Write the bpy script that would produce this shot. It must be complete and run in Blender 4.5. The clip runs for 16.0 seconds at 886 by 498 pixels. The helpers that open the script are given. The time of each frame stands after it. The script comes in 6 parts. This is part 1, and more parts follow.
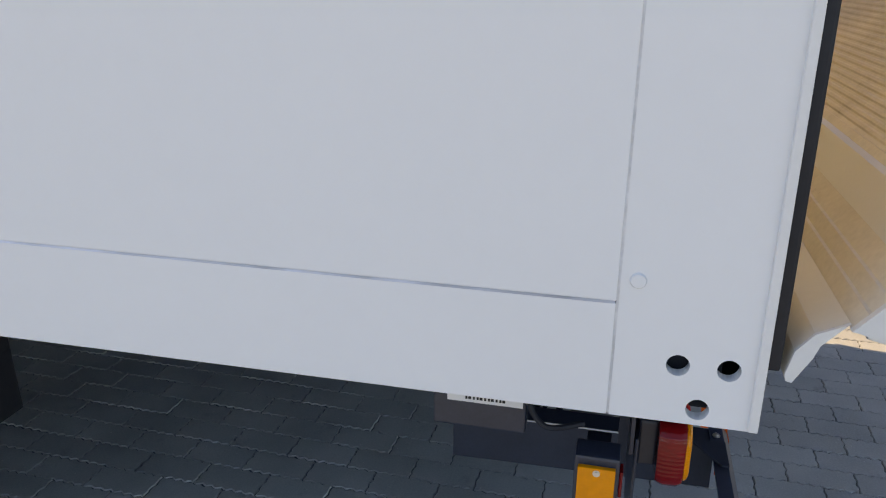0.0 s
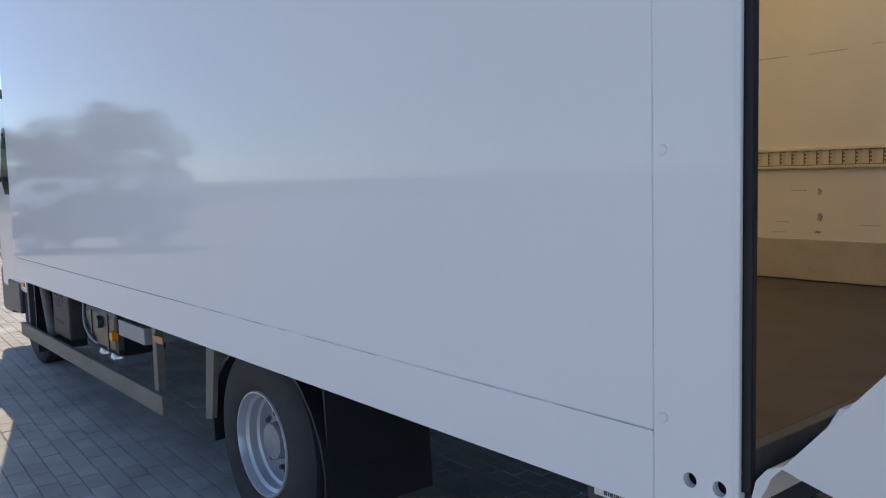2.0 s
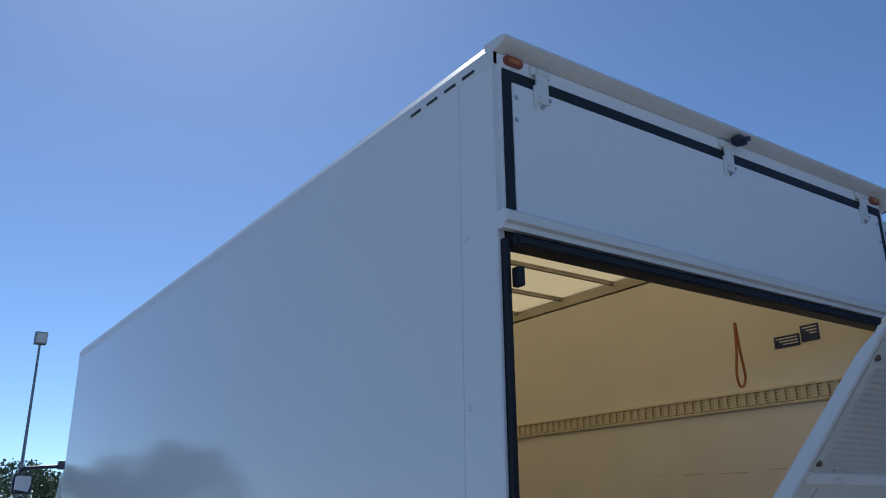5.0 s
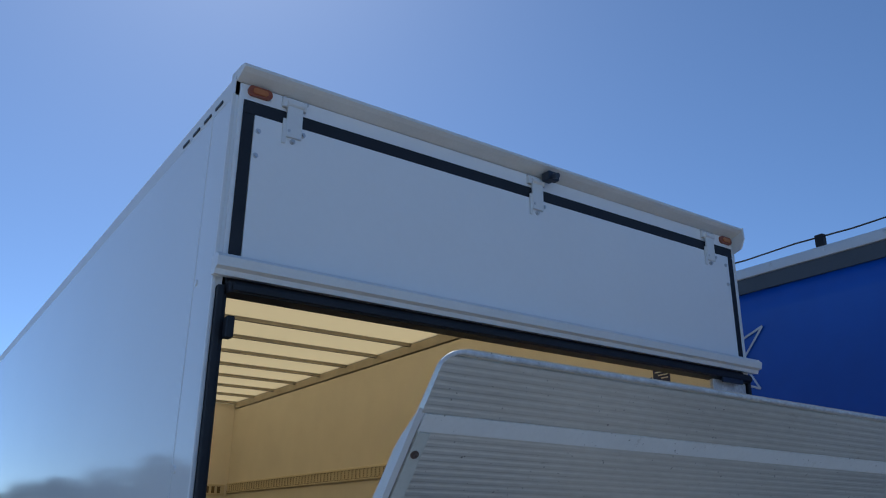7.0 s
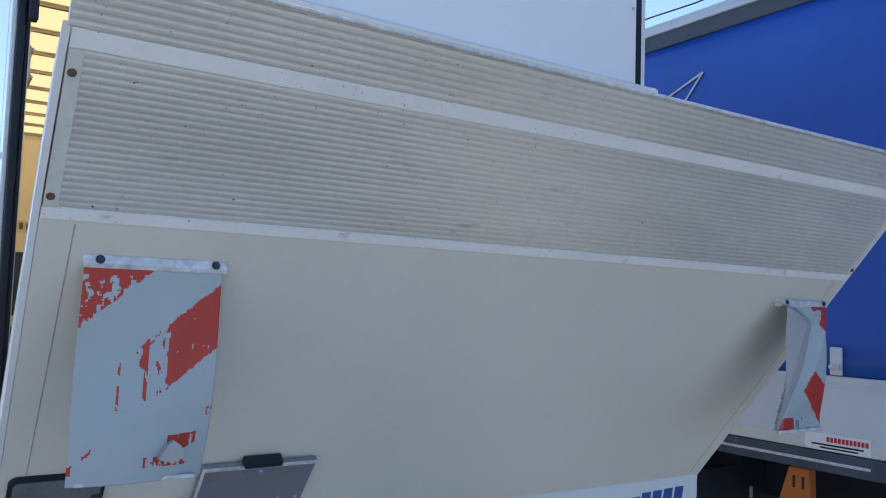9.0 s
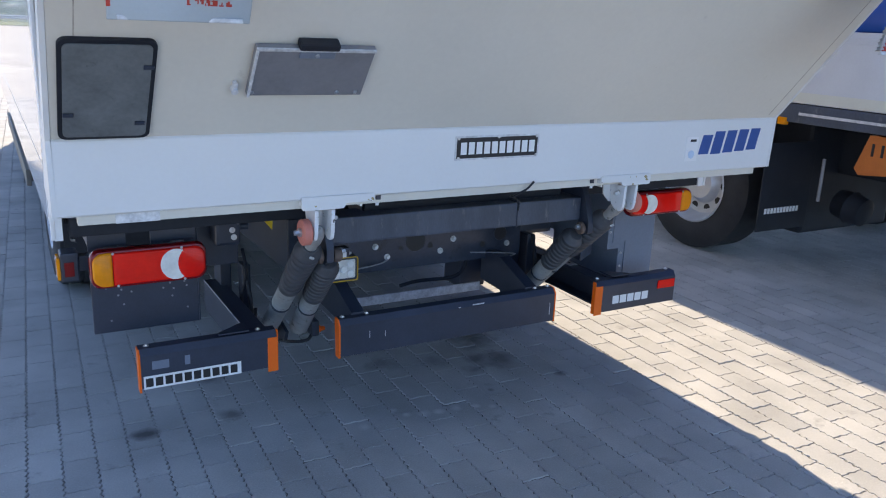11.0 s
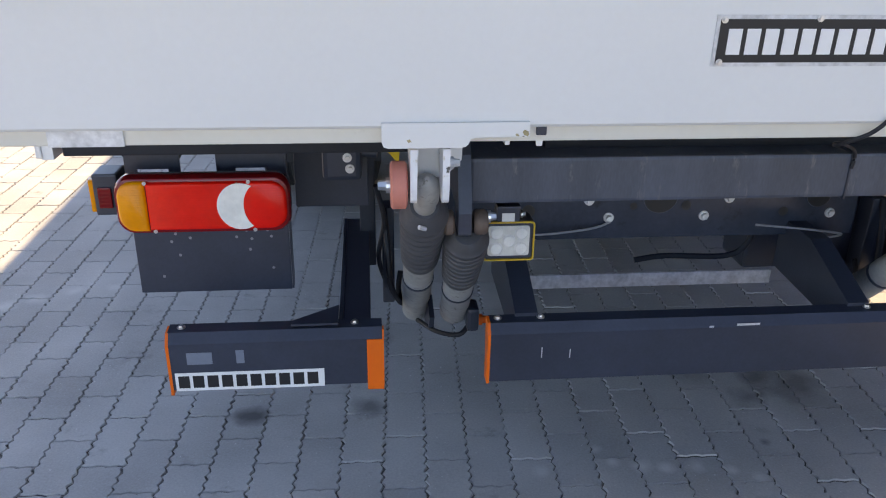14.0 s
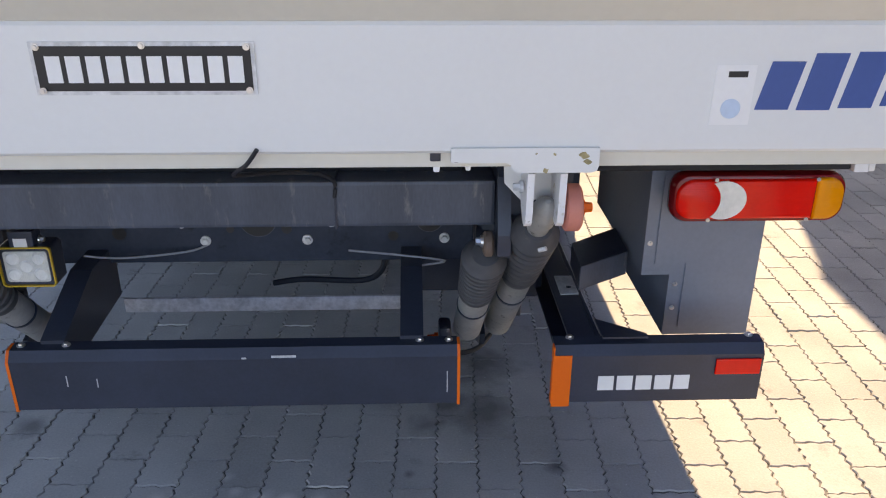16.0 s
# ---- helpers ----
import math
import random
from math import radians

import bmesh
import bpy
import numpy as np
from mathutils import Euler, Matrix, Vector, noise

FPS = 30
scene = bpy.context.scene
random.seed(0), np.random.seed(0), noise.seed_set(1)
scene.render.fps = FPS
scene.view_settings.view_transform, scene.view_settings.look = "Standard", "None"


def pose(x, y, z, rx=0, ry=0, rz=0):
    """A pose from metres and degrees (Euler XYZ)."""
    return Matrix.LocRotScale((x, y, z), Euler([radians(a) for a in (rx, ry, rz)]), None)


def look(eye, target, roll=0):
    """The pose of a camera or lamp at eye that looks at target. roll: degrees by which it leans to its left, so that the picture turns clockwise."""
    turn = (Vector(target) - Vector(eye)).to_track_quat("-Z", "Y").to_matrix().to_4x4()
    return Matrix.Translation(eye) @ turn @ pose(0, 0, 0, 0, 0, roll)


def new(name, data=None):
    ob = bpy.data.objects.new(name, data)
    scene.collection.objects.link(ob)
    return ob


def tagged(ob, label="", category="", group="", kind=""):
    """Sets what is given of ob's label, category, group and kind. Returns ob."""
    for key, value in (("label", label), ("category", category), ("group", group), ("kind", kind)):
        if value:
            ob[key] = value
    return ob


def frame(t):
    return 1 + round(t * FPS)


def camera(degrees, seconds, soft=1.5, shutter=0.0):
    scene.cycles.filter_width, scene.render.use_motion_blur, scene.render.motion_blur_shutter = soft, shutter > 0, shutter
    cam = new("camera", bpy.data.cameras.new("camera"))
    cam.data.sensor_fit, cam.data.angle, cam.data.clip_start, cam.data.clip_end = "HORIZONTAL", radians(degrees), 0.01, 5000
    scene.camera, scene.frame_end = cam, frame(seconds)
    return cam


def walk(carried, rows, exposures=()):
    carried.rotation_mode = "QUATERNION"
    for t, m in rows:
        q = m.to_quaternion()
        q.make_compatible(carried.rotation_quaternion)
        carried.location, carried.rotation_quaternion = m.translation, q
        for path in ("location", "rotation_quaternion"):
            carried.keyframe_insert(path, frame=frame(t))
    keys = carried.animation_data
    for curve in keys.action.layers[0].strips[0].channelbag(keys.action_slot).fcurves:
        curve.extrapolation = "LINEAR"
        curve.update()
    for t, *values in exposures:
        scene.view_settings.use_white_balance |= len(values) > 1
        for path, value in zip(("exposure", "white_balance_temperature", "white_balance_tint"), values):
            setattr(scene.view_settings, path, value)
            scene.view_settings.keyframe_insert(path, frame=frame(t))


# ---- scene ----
cam = camera(57.4, 16.0, soft=1.1)
PATH = [
    (0, (-2.363, 0.214, 1.485), (-0.519, 0.633, 0.834), 0.9),
    (0.5, (-2.328, 0.007, 1.535), (-0.603, 0.772, 0.873), 1.1),
    (1, (-2.397, -0.212, 1.647), (-0.886, 0.870, 0.907), -1.4),
    (1.5, (-2.584, -0.507, 1.611), (-1.220, 0.897, 1.204), -2.0),
    (2, (-2.729, -0.861, 1.620), (-1.473, 0.685, 1.438), -1.6),
    (2.5, (-2.917, -1.157, 1.670), (-1.759, 0.464, 1.499), -1.2),
    (3, (-3.071, -1.408, 1.707), (-1.940, 0.236, 1.579), -1.1),
    (3.5, (-3.071, -1.630, 1.766), (-1.948, 0.020, 1.899), -0.9),
    (4, (-3.086, -1.818, 1.858), (-1.985, -0.199, 2.270), -1.0),
    (4.2, (-3.050, -1.850, 1.840), (-1.967, -0.243, 2.335), -0.7),
    (6.3, (-2.373, -2.136, 2.124), (-1.285, -0.601, 2.802), 0.0),
    (6.5, (-2.266, -2.193, 2.115), (-1.185, -0.654, 2.794), 0.2),
    (7, (-2.019, -2.299, 2.090), (-0.956, -0.742, 2.758), 0.6),
    (7.5, (-1.781, -2.343, 2.045), (-0.731, -0.763, 2.678), 1.0),
    (8, (-1.567, -2.461, 1.965), (-0.504, -0.835, 2.439), 1.1),
    (8.5, (-1.466, -2.527, 1.892), (-0.390, -0.867, 2.185), 1.0),
    (9, (-1.482, -2.560, 1.854), (-0.384, -0.894, 1.997), 1.8),
    (9.5, (-1.469, -2.576, 1.770), (-0.362, -0.911, 1.721), 1.8),
    (10, (-1.463, -2.567, 1.656), (-0.357, -0.924, 1.379), 1.7),
    (10.2, (-1.478, -2.549, 1.615), (-0.369, -0.920, 1.277), 1.8),
    (12.3, (-1.177, -2.086, 1.423), (-0.725, -0.289, 0.670), 1.1),
    (12.5, (-1.140, -1.986, 1.406), (-0.753, -0.180, 0.639), 1.0),
    (13, (-0.988, -1.762, 1.331), (-0.707, 0.056, 0.546), 1.0),
    (13.5, (-0.824, -1.607, 1.298), (-0.622, 0.216, 0.501), 0.8),
    (14, (-0.673, -1.495, 1.328), (-0.496, 0.327, 0.522), 0.9),
    (14.5, (-0.456, -1.492, 1.347), (-0.310, 0.335, 0.546), 0.7),
    (15, (-0.215, -1.525, 1.350), (-0.085, 0.304, 0.550), 0.6),
    (15.5, (0.087, -1.516, 1.350), (0.185, 0.315, 0.552), 0.3),
    (16, (0.380, -1.485, 1.361), (0.452, 0.346, 0.559), 0.3),
]
EXPOSURES = [
    (0.0, 1.33, 11900, 11), (0.5, 1.33, 13200, 9), (1.0, 1.25, 12200, 9), (1.5, 1.18, 10000, 10), (2.0, 0.80, 8900, 11), (2.5, 0.66, 8200, 11), (3.0, 0.56, 7900, 11),
    (3.5, 0.48, 7400, 9), (4.0, 0.16, 7000, 6), (6.5, -0.18, 6450, 3), (7.5, 0.25, 6850, 3), (8.0, 0.54, 7250, 5), (8.5, 1.00, 7650, 5),
    (9.0, 1.20, 7800, 6), (9.5, 1.38, 7900, 7), (10.0, 1.49, 8100, 8), (12.5, 1.76, 9600, 13), (13.0, 1.74, 10900, 14), (14.0, 2.02, 11900, 16), (15.5, 2.14, 13000, 17), (16.0, 2.00, 12300, 18),
]
walk(cam, [(t, look(eye, target, roll)) for t, eye, target, roll in PATH], EXPOSURES)

# ---- light ----
SUN_DIR = Vector((0.225, 0.85, 1.0)).normalized()
world = bpy.data.worlds.new("world")
scene.world = world
world.use_nodes = True
wn = world.node_tree.nodes
sky = wn.new("ShaderNodeTexSky")
sky.sky_type = "NISHITA"
sky.sun_disc = False
sky.sun_elevation = math.asin(SUN_DIR.z)
sky.sun_rotation = math.atan2(SUN_DIR.x, SUN_DIR.y)
sky.altitude, sky.air_density, sky.dust_density, sky.ozone_density = 2000, 0.7, 1.0, 8.0
world.node_tree.links.new(sky.outputs[0], wn["Background"].inputs[0])
wn["Background"].inputs[1].default_value = 0.165
sun = new("sun", bpy.data.lights.new("sun", "SUN"))
sun.data.energy, sun.data.angle, sun.data.color = 2.05, radians(0.53), (1.0, 0.965, 0.91)
sun.matrix_world = look(SUN_DIR * 40, (0, 0, 0))


# ---- materials ----
def material(name, colour, rough=0.5, metal=0.0, vary=0.12, scale=6.0, grain=90.0, bump=0.02, dirt=None, dirt_at=0.62, coat=0.0,
             island=False, stretch=(1, 1, 1), per_object=0.0, whole=False, specks=None, speck_at=0.70, speck_scale=70.0):
    m = bpy.data.materials.new(name)
    m.use_nodes = True
    nt = m.node_tree
    n, link = nt.nodes, nt.links.new
    b = n["Principled BSDF"]
    b.inputs["Roughness"].default_value = rough
    b.inputs["Metallic"].default_value = metal
    b.inputs["Coat Weight"].default_value = coat
    b.inputs["Coat Roughness"].default_value = 0.06
    co = n.new("ShaderNodeTexCoord")
    mp = n.new("ShaderNodeMapping")
    mp.inputs["Scale"].default_value = stretch
    spot = n.new("ShaderNodeNewGeometry").outputs["Position"] if whole else co.outputs["Object"]
    link(spot, mp.inputs["Vector"])
    big, fine = n.new("ShaderNodeTexNoise"), n.new("ShaderNodeTexNoise")
    big.inputs["Scale"].default_value, big.inputs["Detail"].default_value = scale, 5
    fine.inputs["Scale"].default_value, fine.inputs["Detail"].default_value = grain, 3
    link(mp.outputs[0], big.inputs["Vector"])
    link(mp.outputs[0], fine.inputs["Vector"])
    ramp = n.new("ShaderNodeValToRGB")
    lo = tuple(max(0.0, c * (1 - vary)) for c in colour)
    hi = tuple(min(1.0, c * (1 + vary)) for c in colour)
    ramp.color_ramp.elements[0].position, ramp.color_ramp.elements[1].position = 0.3, 0.7
    ramp.color_ramp.elements[0].color, ramp.color_ramp.elements[1].color = (*lo, 1), (*hi, 1)
    add = n.new("ShaderNodeMath")
    add.operation = "MULTIPLY_ADD"
    add.inputs[1].default_value = 0.3
    link(fine.outputs["Fac"], add.inputs[0])
    half = n.new("ShaderNodeMath")
    half.operation = "MULTIPLY"
    half.inputs[1].default_value = 0.7
    link(big.outputs["Fac"], half.inputs[0])
    link(half.outputs[0], add.inputs[2])
    link(add.outputs[0], ramp.inputs[0])
    out = ramp.outputs[0]
    if dirt:
        spots = n.new("ShaderNodeTexNoise")
        spots.inputs["Scale"].default_value, spots.inputs["Detail"].default_value = scale * 2.3, 8
        spots.inputs["Roughness"].default_value = 0.7
        link(mp.outputs[0], spots.inputs["Vector"])
        edge = n.new("ShaderNodeMapRange")
        edge.inputs["From Min"].default_value, edge.inputs["From Max"].default_value = dirt_at, dirt_at + 0.12
        link(spots.outputs["Fac"], edge.inputs["Value"])
        mix = n.new("ShaderNodeMixRGB")
        mix.inputs[2].default_value = (*dirt, 1)
        link(edge.outputs[0], mix.inputs[0])
        link(out, mix.inputs[1])
        out = mix.outputs[0]
    if specks:
        tiny = n.new("ShaderNodeTexNoise")
        tiny.inputs["Scale"].default_value, tiny.inputs["Detail"].default_value = speck_scale, 4
        link(spot, tiny.inputs["Vector"])
        cut = n.new("ShaderNodeMapRange")
        cut.inputs["From Min"].default_value, cut.inputs["From Max"].default_value = speck_at, speck_at + 0.03
        link(tiny.outputs["Fac"], cut.inputs["Value"])
        mix = n.new("ShaderNodeMixRGB")
        mix.inputs[2].default_value = (*specks, 1)
        link(cut.outputs[0], mix.inputs[0])
        link(out, mix.inputs[1])
        out = mix.outputs[0]
    if island or per_object:
        src = n.new("ShaderNodeNewGeometry").outputs["Random Per Island"] if island else n.new("ShaderNodeObjectInfo").outputs["Random"]
        hsv = n.new("ShaderNodeHueSaturation")
        rng = n.new("ShaderNodeMapRange")
        amount = per_object or 0.09
        rng.inputs["To Min"].default_value, rng.inputs["To Max"].default_value = 1 - amount, 1 + amount
        link(src, rng.inputs["Value"])
        link(rng.outputs[0], hsv.inputs["Value"])
        link(out, hsv.inputs["Color"])
        out = hsv.outputs[0]
    link(out, b.inputs["Base Color"])
    if bump:
        bp = n.new("ShaderNodeBump")
        bp.inputs["Strength"].default_value, bp.inputs["Distance"].default_value = min(1.0, bump * 10), 0.002
        link(add.outputs[0], bp.inputs["Height"])
        link(bp.outputs[0], b.inputs["Normal"])
    return m


def inputs_of(m):
    return m.node_tree.nodes["Principled BSDF"].inputs


PANEL = material("white_gelcoat", (0.80, 0.81, 0.815), 0.055, vary=0.015, scale=1.2, grain=30, bump=0.0)
inputs_of(PANEL)["Specular IOR Level"].default_value = 0.19
FLAP = material("white_flap_paint", (0.86, 0.86, 0.86), 0.32, vary=0.02, scale=2, grain=40, bump=0.001)
TRIM = material("white_trim", (0.76, 0.76, 0.75), 0.4, vary=0.05, scale=5, bump=0.004, dirt=(0.5, 0.48, 0.42), dirt_at=0.68)
GUTTER = material("cream_gutter_metal", (0.78, 0.77, 0.74), 0.5, vary=0.08, scale=4, bump=0.006)
CREAM = material("cream_platform_paint", (0.66, 0.63, 0.555), 0.42, vary=0.05, scale=2.5, grain=60, bump=0.004, dirt=(0.5, 0.46, 0.4), dirt_at=0.66)
BAND = material("white_band_paint", (0.71, 0.72, 0.71), 0.35, vary=0.03, scale=3, bump=0.003)
ALU = material("ribbed_aluminium", (0.68, 0.66, 0.60), 0.42, 0.5, vary=0.16, scale=3, grain=70, bump=0.02, dirt=(0.30, 0.27, 0.23), dirt_at=0.62, stretch=(0.5, 2, 2), specks=(0.13, 0.12, 0.11), speck_at=0.698, speck_scale=140)
ALUTAN = material("dusty_loading_aluminium", (0.66, 0.62, 0.54), 0.55, 0.15, vary=0.15, scale=5, grain=80, bump=0.02, dirt=(0.2, 0.15, 0.1), dirt_at=0.66)
STRIPE = material("white_worn_stripe", (0.78, 0.78, 0.76), 0.42, vary=0.06, scale=7, bump=0.004, dirt=(0.48, 0.45, 0.40), dirt_at=0.62, specks=(0.13, 0.12, 0.11), speck_at=0.70, speck_scale=120)
STRIPGREY = material("smooth_grey_green_paint", (0.60, 0.61, 0.56), 0.42, vary=0.10, scale=9, bump=0.006, dirt=(0.42, 0.40, 0.36), dirt_at=0.60)
CHIPTAN = material("bare_chipped_primer", (0.36, 0.29, 0.15), 0.7, vary=0.4, scale=60, grain=200, bump=0.03)
RUBBER = material("black_rubber", (0.018, 0.020, 0.026), 0.5, vary=0.25, bump=0.01)
inputs_of(RUBBER)["Specular IOR Level"].default_value = 0.28
TYRE = material("tyre_rubber", (0.025, 0.025, 0.028), 0.75, vary=0.3, scale=12, bump=0.03)
BLACK = material("black_powder_coat", (0.029, 0.037, 0.056), 0.36, vary=0.25, scale=8, grain=160, bump=0.012, dirt=(0.05, 0.055, 0.07), dirt_at=0.68)
BEAM = material("weathered_black_beam", (0.056, 0.071, 0.098), 0.45, vary=0.35, scale=7, grain=120, bump=0.015, dirt=(0.16, 0.165, 0.175), dirt_at=0.6, stretch=(2, 1, 0.5))
GREYBOX = material("grey_metal_box", (0.16, 0.19, 0.24), 0.36, vary=0.15, scale=4, bump=0.008, dirt=(0.07, 0.08, 0.10), dirt_at=0.66)
GALV = material("galvanised_steel", (0.60, 0.61, 0.62), 0.5, 0.25, vary=0.3, scale=30, grain=120, bump=0.01)
STEEL = material("bright_bolt_steel", (0.62, 0.62, 0.62), 0.3, 0.9, vary=0.15, bump=0.006)
RIM = material("silver_rim_paint", (0.55, 0.57, 0.60), 0.35, 0.45, vary=0.08, scale=10, bump=0.004, dirt=(0.25, 0.24, 0.22), dirt_at=0.7)
HUB = material("dark_hub_steel", (0.10, 0.105, 0.115), 0.5, 0.3, vary=0.25, scale=12, bump=0.01)
# Darker than BLACK: deep shade under the bodies is put into this colour.
LORRYBLACK = material("deep_shade_black", (0.010, 0.013, 0.020), 0.75, vary=0.3, scale=8, bump=0.02)
BELLOW = material("bellows_rubber", (0.058, 0.061, 0.068), 0.6, vary=0.25, scale=20, bump=0.02, dirt=(0.12, 0.115, 0.11), dirt_at=0.62)
TUBEGREY = material("dusty_cylinder_tube", (0.36, 0.355, 0.34), 0.5, 0.1, vary=0.25, scale=14, bump=0.02, dirt=(0.05, 0.047, 0.045), dirt_at=0.58)
GLOSSBLACK = material("oily_black_paint", (0.012, 0.014, 0.019), 0.28, vary=0.3, scale=9, bump=0.012, dirt=(0.035, 0.036, 0.04), dirt_at=0.64)
DUSTRAIL = material("dusty_rail_paint", (0.17, 0.155, 0.135), 0.6, vary=0.25, scale=5, bump=0.015, dirt=(0.07, 0.068, 0.07), dirt_at=0.6, stretch=(1, 0.4, 2))
MEMBERBLUE = material("oily_blue_black_paint", (0.030, 0.041, 0.062), 0.27, vary=0.3, scale=7, bump=0.014, dirt=(0.015, 0.018, 0.024), dirt_at=0.6)
DISC = material("silver_disc_paint", (0.30, 0.31, 0.325), 0.4, 0.4, vary=0.2, scale=14, bump=0.01, dirt=(0.10, 0.10, 0.10), dirt_at=0.62)
RUSTY = material("rusty_steel", (0.14, 0.095, 0.075), 0.6, 0.2, vary=0.35, scale=40, bump=0.03, dirt=(0.05, 0.04, 0.035), dirt_at=0.58)
PIPEGREY = material("dull_pipe_steel", (0.25, 0.26, 0.28), 0.4, 0.4, vary=0.2, bump=0.004)
CHIPPED = material("chipped_white_paint", (0.74, 0.75, 0.76), 0.4, vary=0.06, scale=13, bump=0.004, dirt=(0.42, 0.33, 0.13), dirt_at=0.585, specks=(0.07, 0.065, 0.06), speck_at=0.66, speck_scale=45)
ORANGE = material("orange_marking", (1.0, 0.135, 0.002), 0.5, vary=0.08, bump=0.004)
ROLLER = material("faded_red_nylon", (0.62, 0.20, 0.15), 0.6, vary=0.12, scale=14, bump=0.01)
WARNRED = material("flag_red", (0.46, 0.028, 0.018), 0.4, vary=0.12, scale=20, bump=0.004)
WARNWHITE = material("flag_white", (0.37, 0.42, 0.44), 0.38, vary=0.06, scale=12, grain=180, bump=0.006)
FLAGBACK = material("flag_grey_back", (0.36, 0.36, 0.36), 0.4, vary=0.08, bump=0.004)
TANWALL = material("cream_inner_lining", (0.84, 0.775, 0.67), 0.5, vary=0.05, scale=3, bump=0.005, dirt=(0.55, 0.46, 0.33), dirt_at=0.74)
KICK = material("grey_kick_board", (0.52, 0.46, 0.36), 0.6, vary=0.12, scale=8, bump=0.012, dirt=(0.28, 0.22, 0.16), dirt_at=0.62)
FLOORPLY = material("brown_floor_ply", (0.074, 0.062, 0.060), 0.55, vary=0.3, scale=6, bump=0.02, dirt=(0.15, 0.12, 0.10), dirt_at=0.7)
RAILTAN = material("lashing_rail_metal", (0.70, 0.62, 0.46), 0.45, 0.0, vary=0.1, scale=10, bump=0.006)
SCUFF = material("brown_scuff", (0.60, 0.51, 0.38), 0.6, vary=0.3, scale=40)
SLOT = material("rail_slot_web", (0.60, 0.52, 0.37), 0.6, vary=0.15)
# Brown that stands in for the shade in and around the rail slots.
SLOTSHADE = material("rail_slot_shade", (0.16, 0.115, 0.06), 0.7, vary=0.2)
BOW = material("roof_bow_metal", (0.50, 0.45, 0.37), 0.5, 0.2, vary=0.15, bump=0.008)
STRAP = material("orange_strap", (0.42, 0.13, 0.03), 0.7, vary=0.15, scale=40, bump=0.02)
NAVY = material("dark_blue_print", (0.02, 0.035, 0.12), 0.5, vary=0.1)
BLUEINK = material("blue_lettering", (0.025, 0.085, 0.28), 0.45, vary=0.08)
PAPER = material("white_label", (0.78, 0.78, 0.77), 0.5, vary=0.04)
INK = material("black_print", (0.012, 0.012, 0.014), 0.5, vary=0.1)
REDINK = material("red_print", (0.6, 0.03, 0.05), 0.45, vary=0.1)
TARP = material("blue_tarpaulin", (0.003, 0.078, 0.38), 0.36, vary=0.10, scale=1.4, grain=8, bump=0.012)
TARPBAND = material("grey_tarp_band", (0.06, 0.065, 0.075), 0.5, vary=0.1)
LORRYGREY = material("grey_white_paint", (0.60, 0.62, 0.64), 0.4, vary=0.06, scale=4, bump=0.004)
CABWHITE = material("white_cab_paint", (0.74, 0.75, 0.76), 0.22, vary=0.03, coat=0.4)
CHROME = material("mirror_glass", (0.85, 0.87, 0.9), 0.03, 1.0, vary=0.0, bump=0.0)
GLASSDARK = material("dark_window_glass", (0.02, 0.025, 0.03), 0.06, vary=0.1, bump=0.0)
CARPAINT = material("dark_blue_car_paint", (0.012, 0.018, 0.04), 0.2, vary=0.1, coat=0.8, bump=0.0)
POLE = material("grey_pole_steel", (0.22, 0.24, 0.26), 0.5, 0.4, vary=0.12)
FENCE = material("galvanised_fence", (0.55, 0.58, 0.58), 0.5, 0.3, vary=0.1)
BARK = material("bark", (0.09, 0.065, 0.045), 0.85, vary=0.3, scale=14, bump=0.05)
LEAF = material("leaf_green", (0.14, 0.19, 0.09), 0.55, vary=0.35, scale=1.2, grain=9, bump=0.0, island=True)
GRASS = material("grass_green", (0.11, 0.14, 0.04), 0.8, vary=0.4, scale=0.6, grain=14, bump=0.05)
PAVING = dict(rough=0.82, vary=0.26, scale=2.6, grain=170, bump=0.17, dirt=(0.28, 0.265, 0.25), dirt_at=0.60, whole=True, specks=(0.58, 0.56, 0.53), speck_at=0.69, speck_scale=95)
PAVER = material("concrete_paver", (0.42, 0.40, 0.375), per_object=0.06, **PAVING)
PAVERS = material("concrete_pavers", (0.42, 0.40, 0.375), island=True, **PAVING)


def stains_and_gleams(m, spots, tone=(0.06, 0.055, 0.055, 1)):
    """Ragged marks on the paving, stains or a painted gleam: x, y, radius, strength."""
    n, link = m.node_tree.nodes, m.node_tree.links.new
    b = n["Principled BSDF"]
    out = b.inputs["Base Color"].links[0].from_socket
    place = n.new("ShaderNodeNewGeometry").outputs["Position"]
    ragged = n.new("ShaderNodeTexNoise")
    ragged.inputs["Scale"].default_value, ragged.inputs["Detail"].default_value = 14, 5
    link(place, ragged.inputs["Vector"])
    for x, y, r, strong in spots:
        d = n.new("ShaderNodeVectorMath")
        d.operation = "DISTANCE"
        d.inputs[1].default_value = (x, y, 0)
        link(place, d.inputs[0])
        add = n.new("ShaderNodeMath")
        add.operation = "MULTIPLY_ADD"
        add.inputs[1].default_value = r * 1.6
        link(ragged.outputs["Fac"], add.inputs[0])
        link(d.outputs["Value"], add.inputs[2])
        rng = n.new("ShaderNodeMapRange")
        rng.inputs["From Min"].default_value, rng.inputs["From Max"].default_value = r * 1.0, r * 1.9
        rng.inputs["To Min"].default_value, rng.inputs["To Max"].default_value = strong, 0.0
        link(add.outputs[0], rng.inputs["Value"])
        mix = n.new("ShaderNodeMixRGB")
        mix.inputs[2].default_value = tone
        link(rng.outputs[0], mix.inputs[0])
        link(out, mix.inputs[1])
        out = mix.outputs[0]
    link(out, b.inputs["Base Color"])


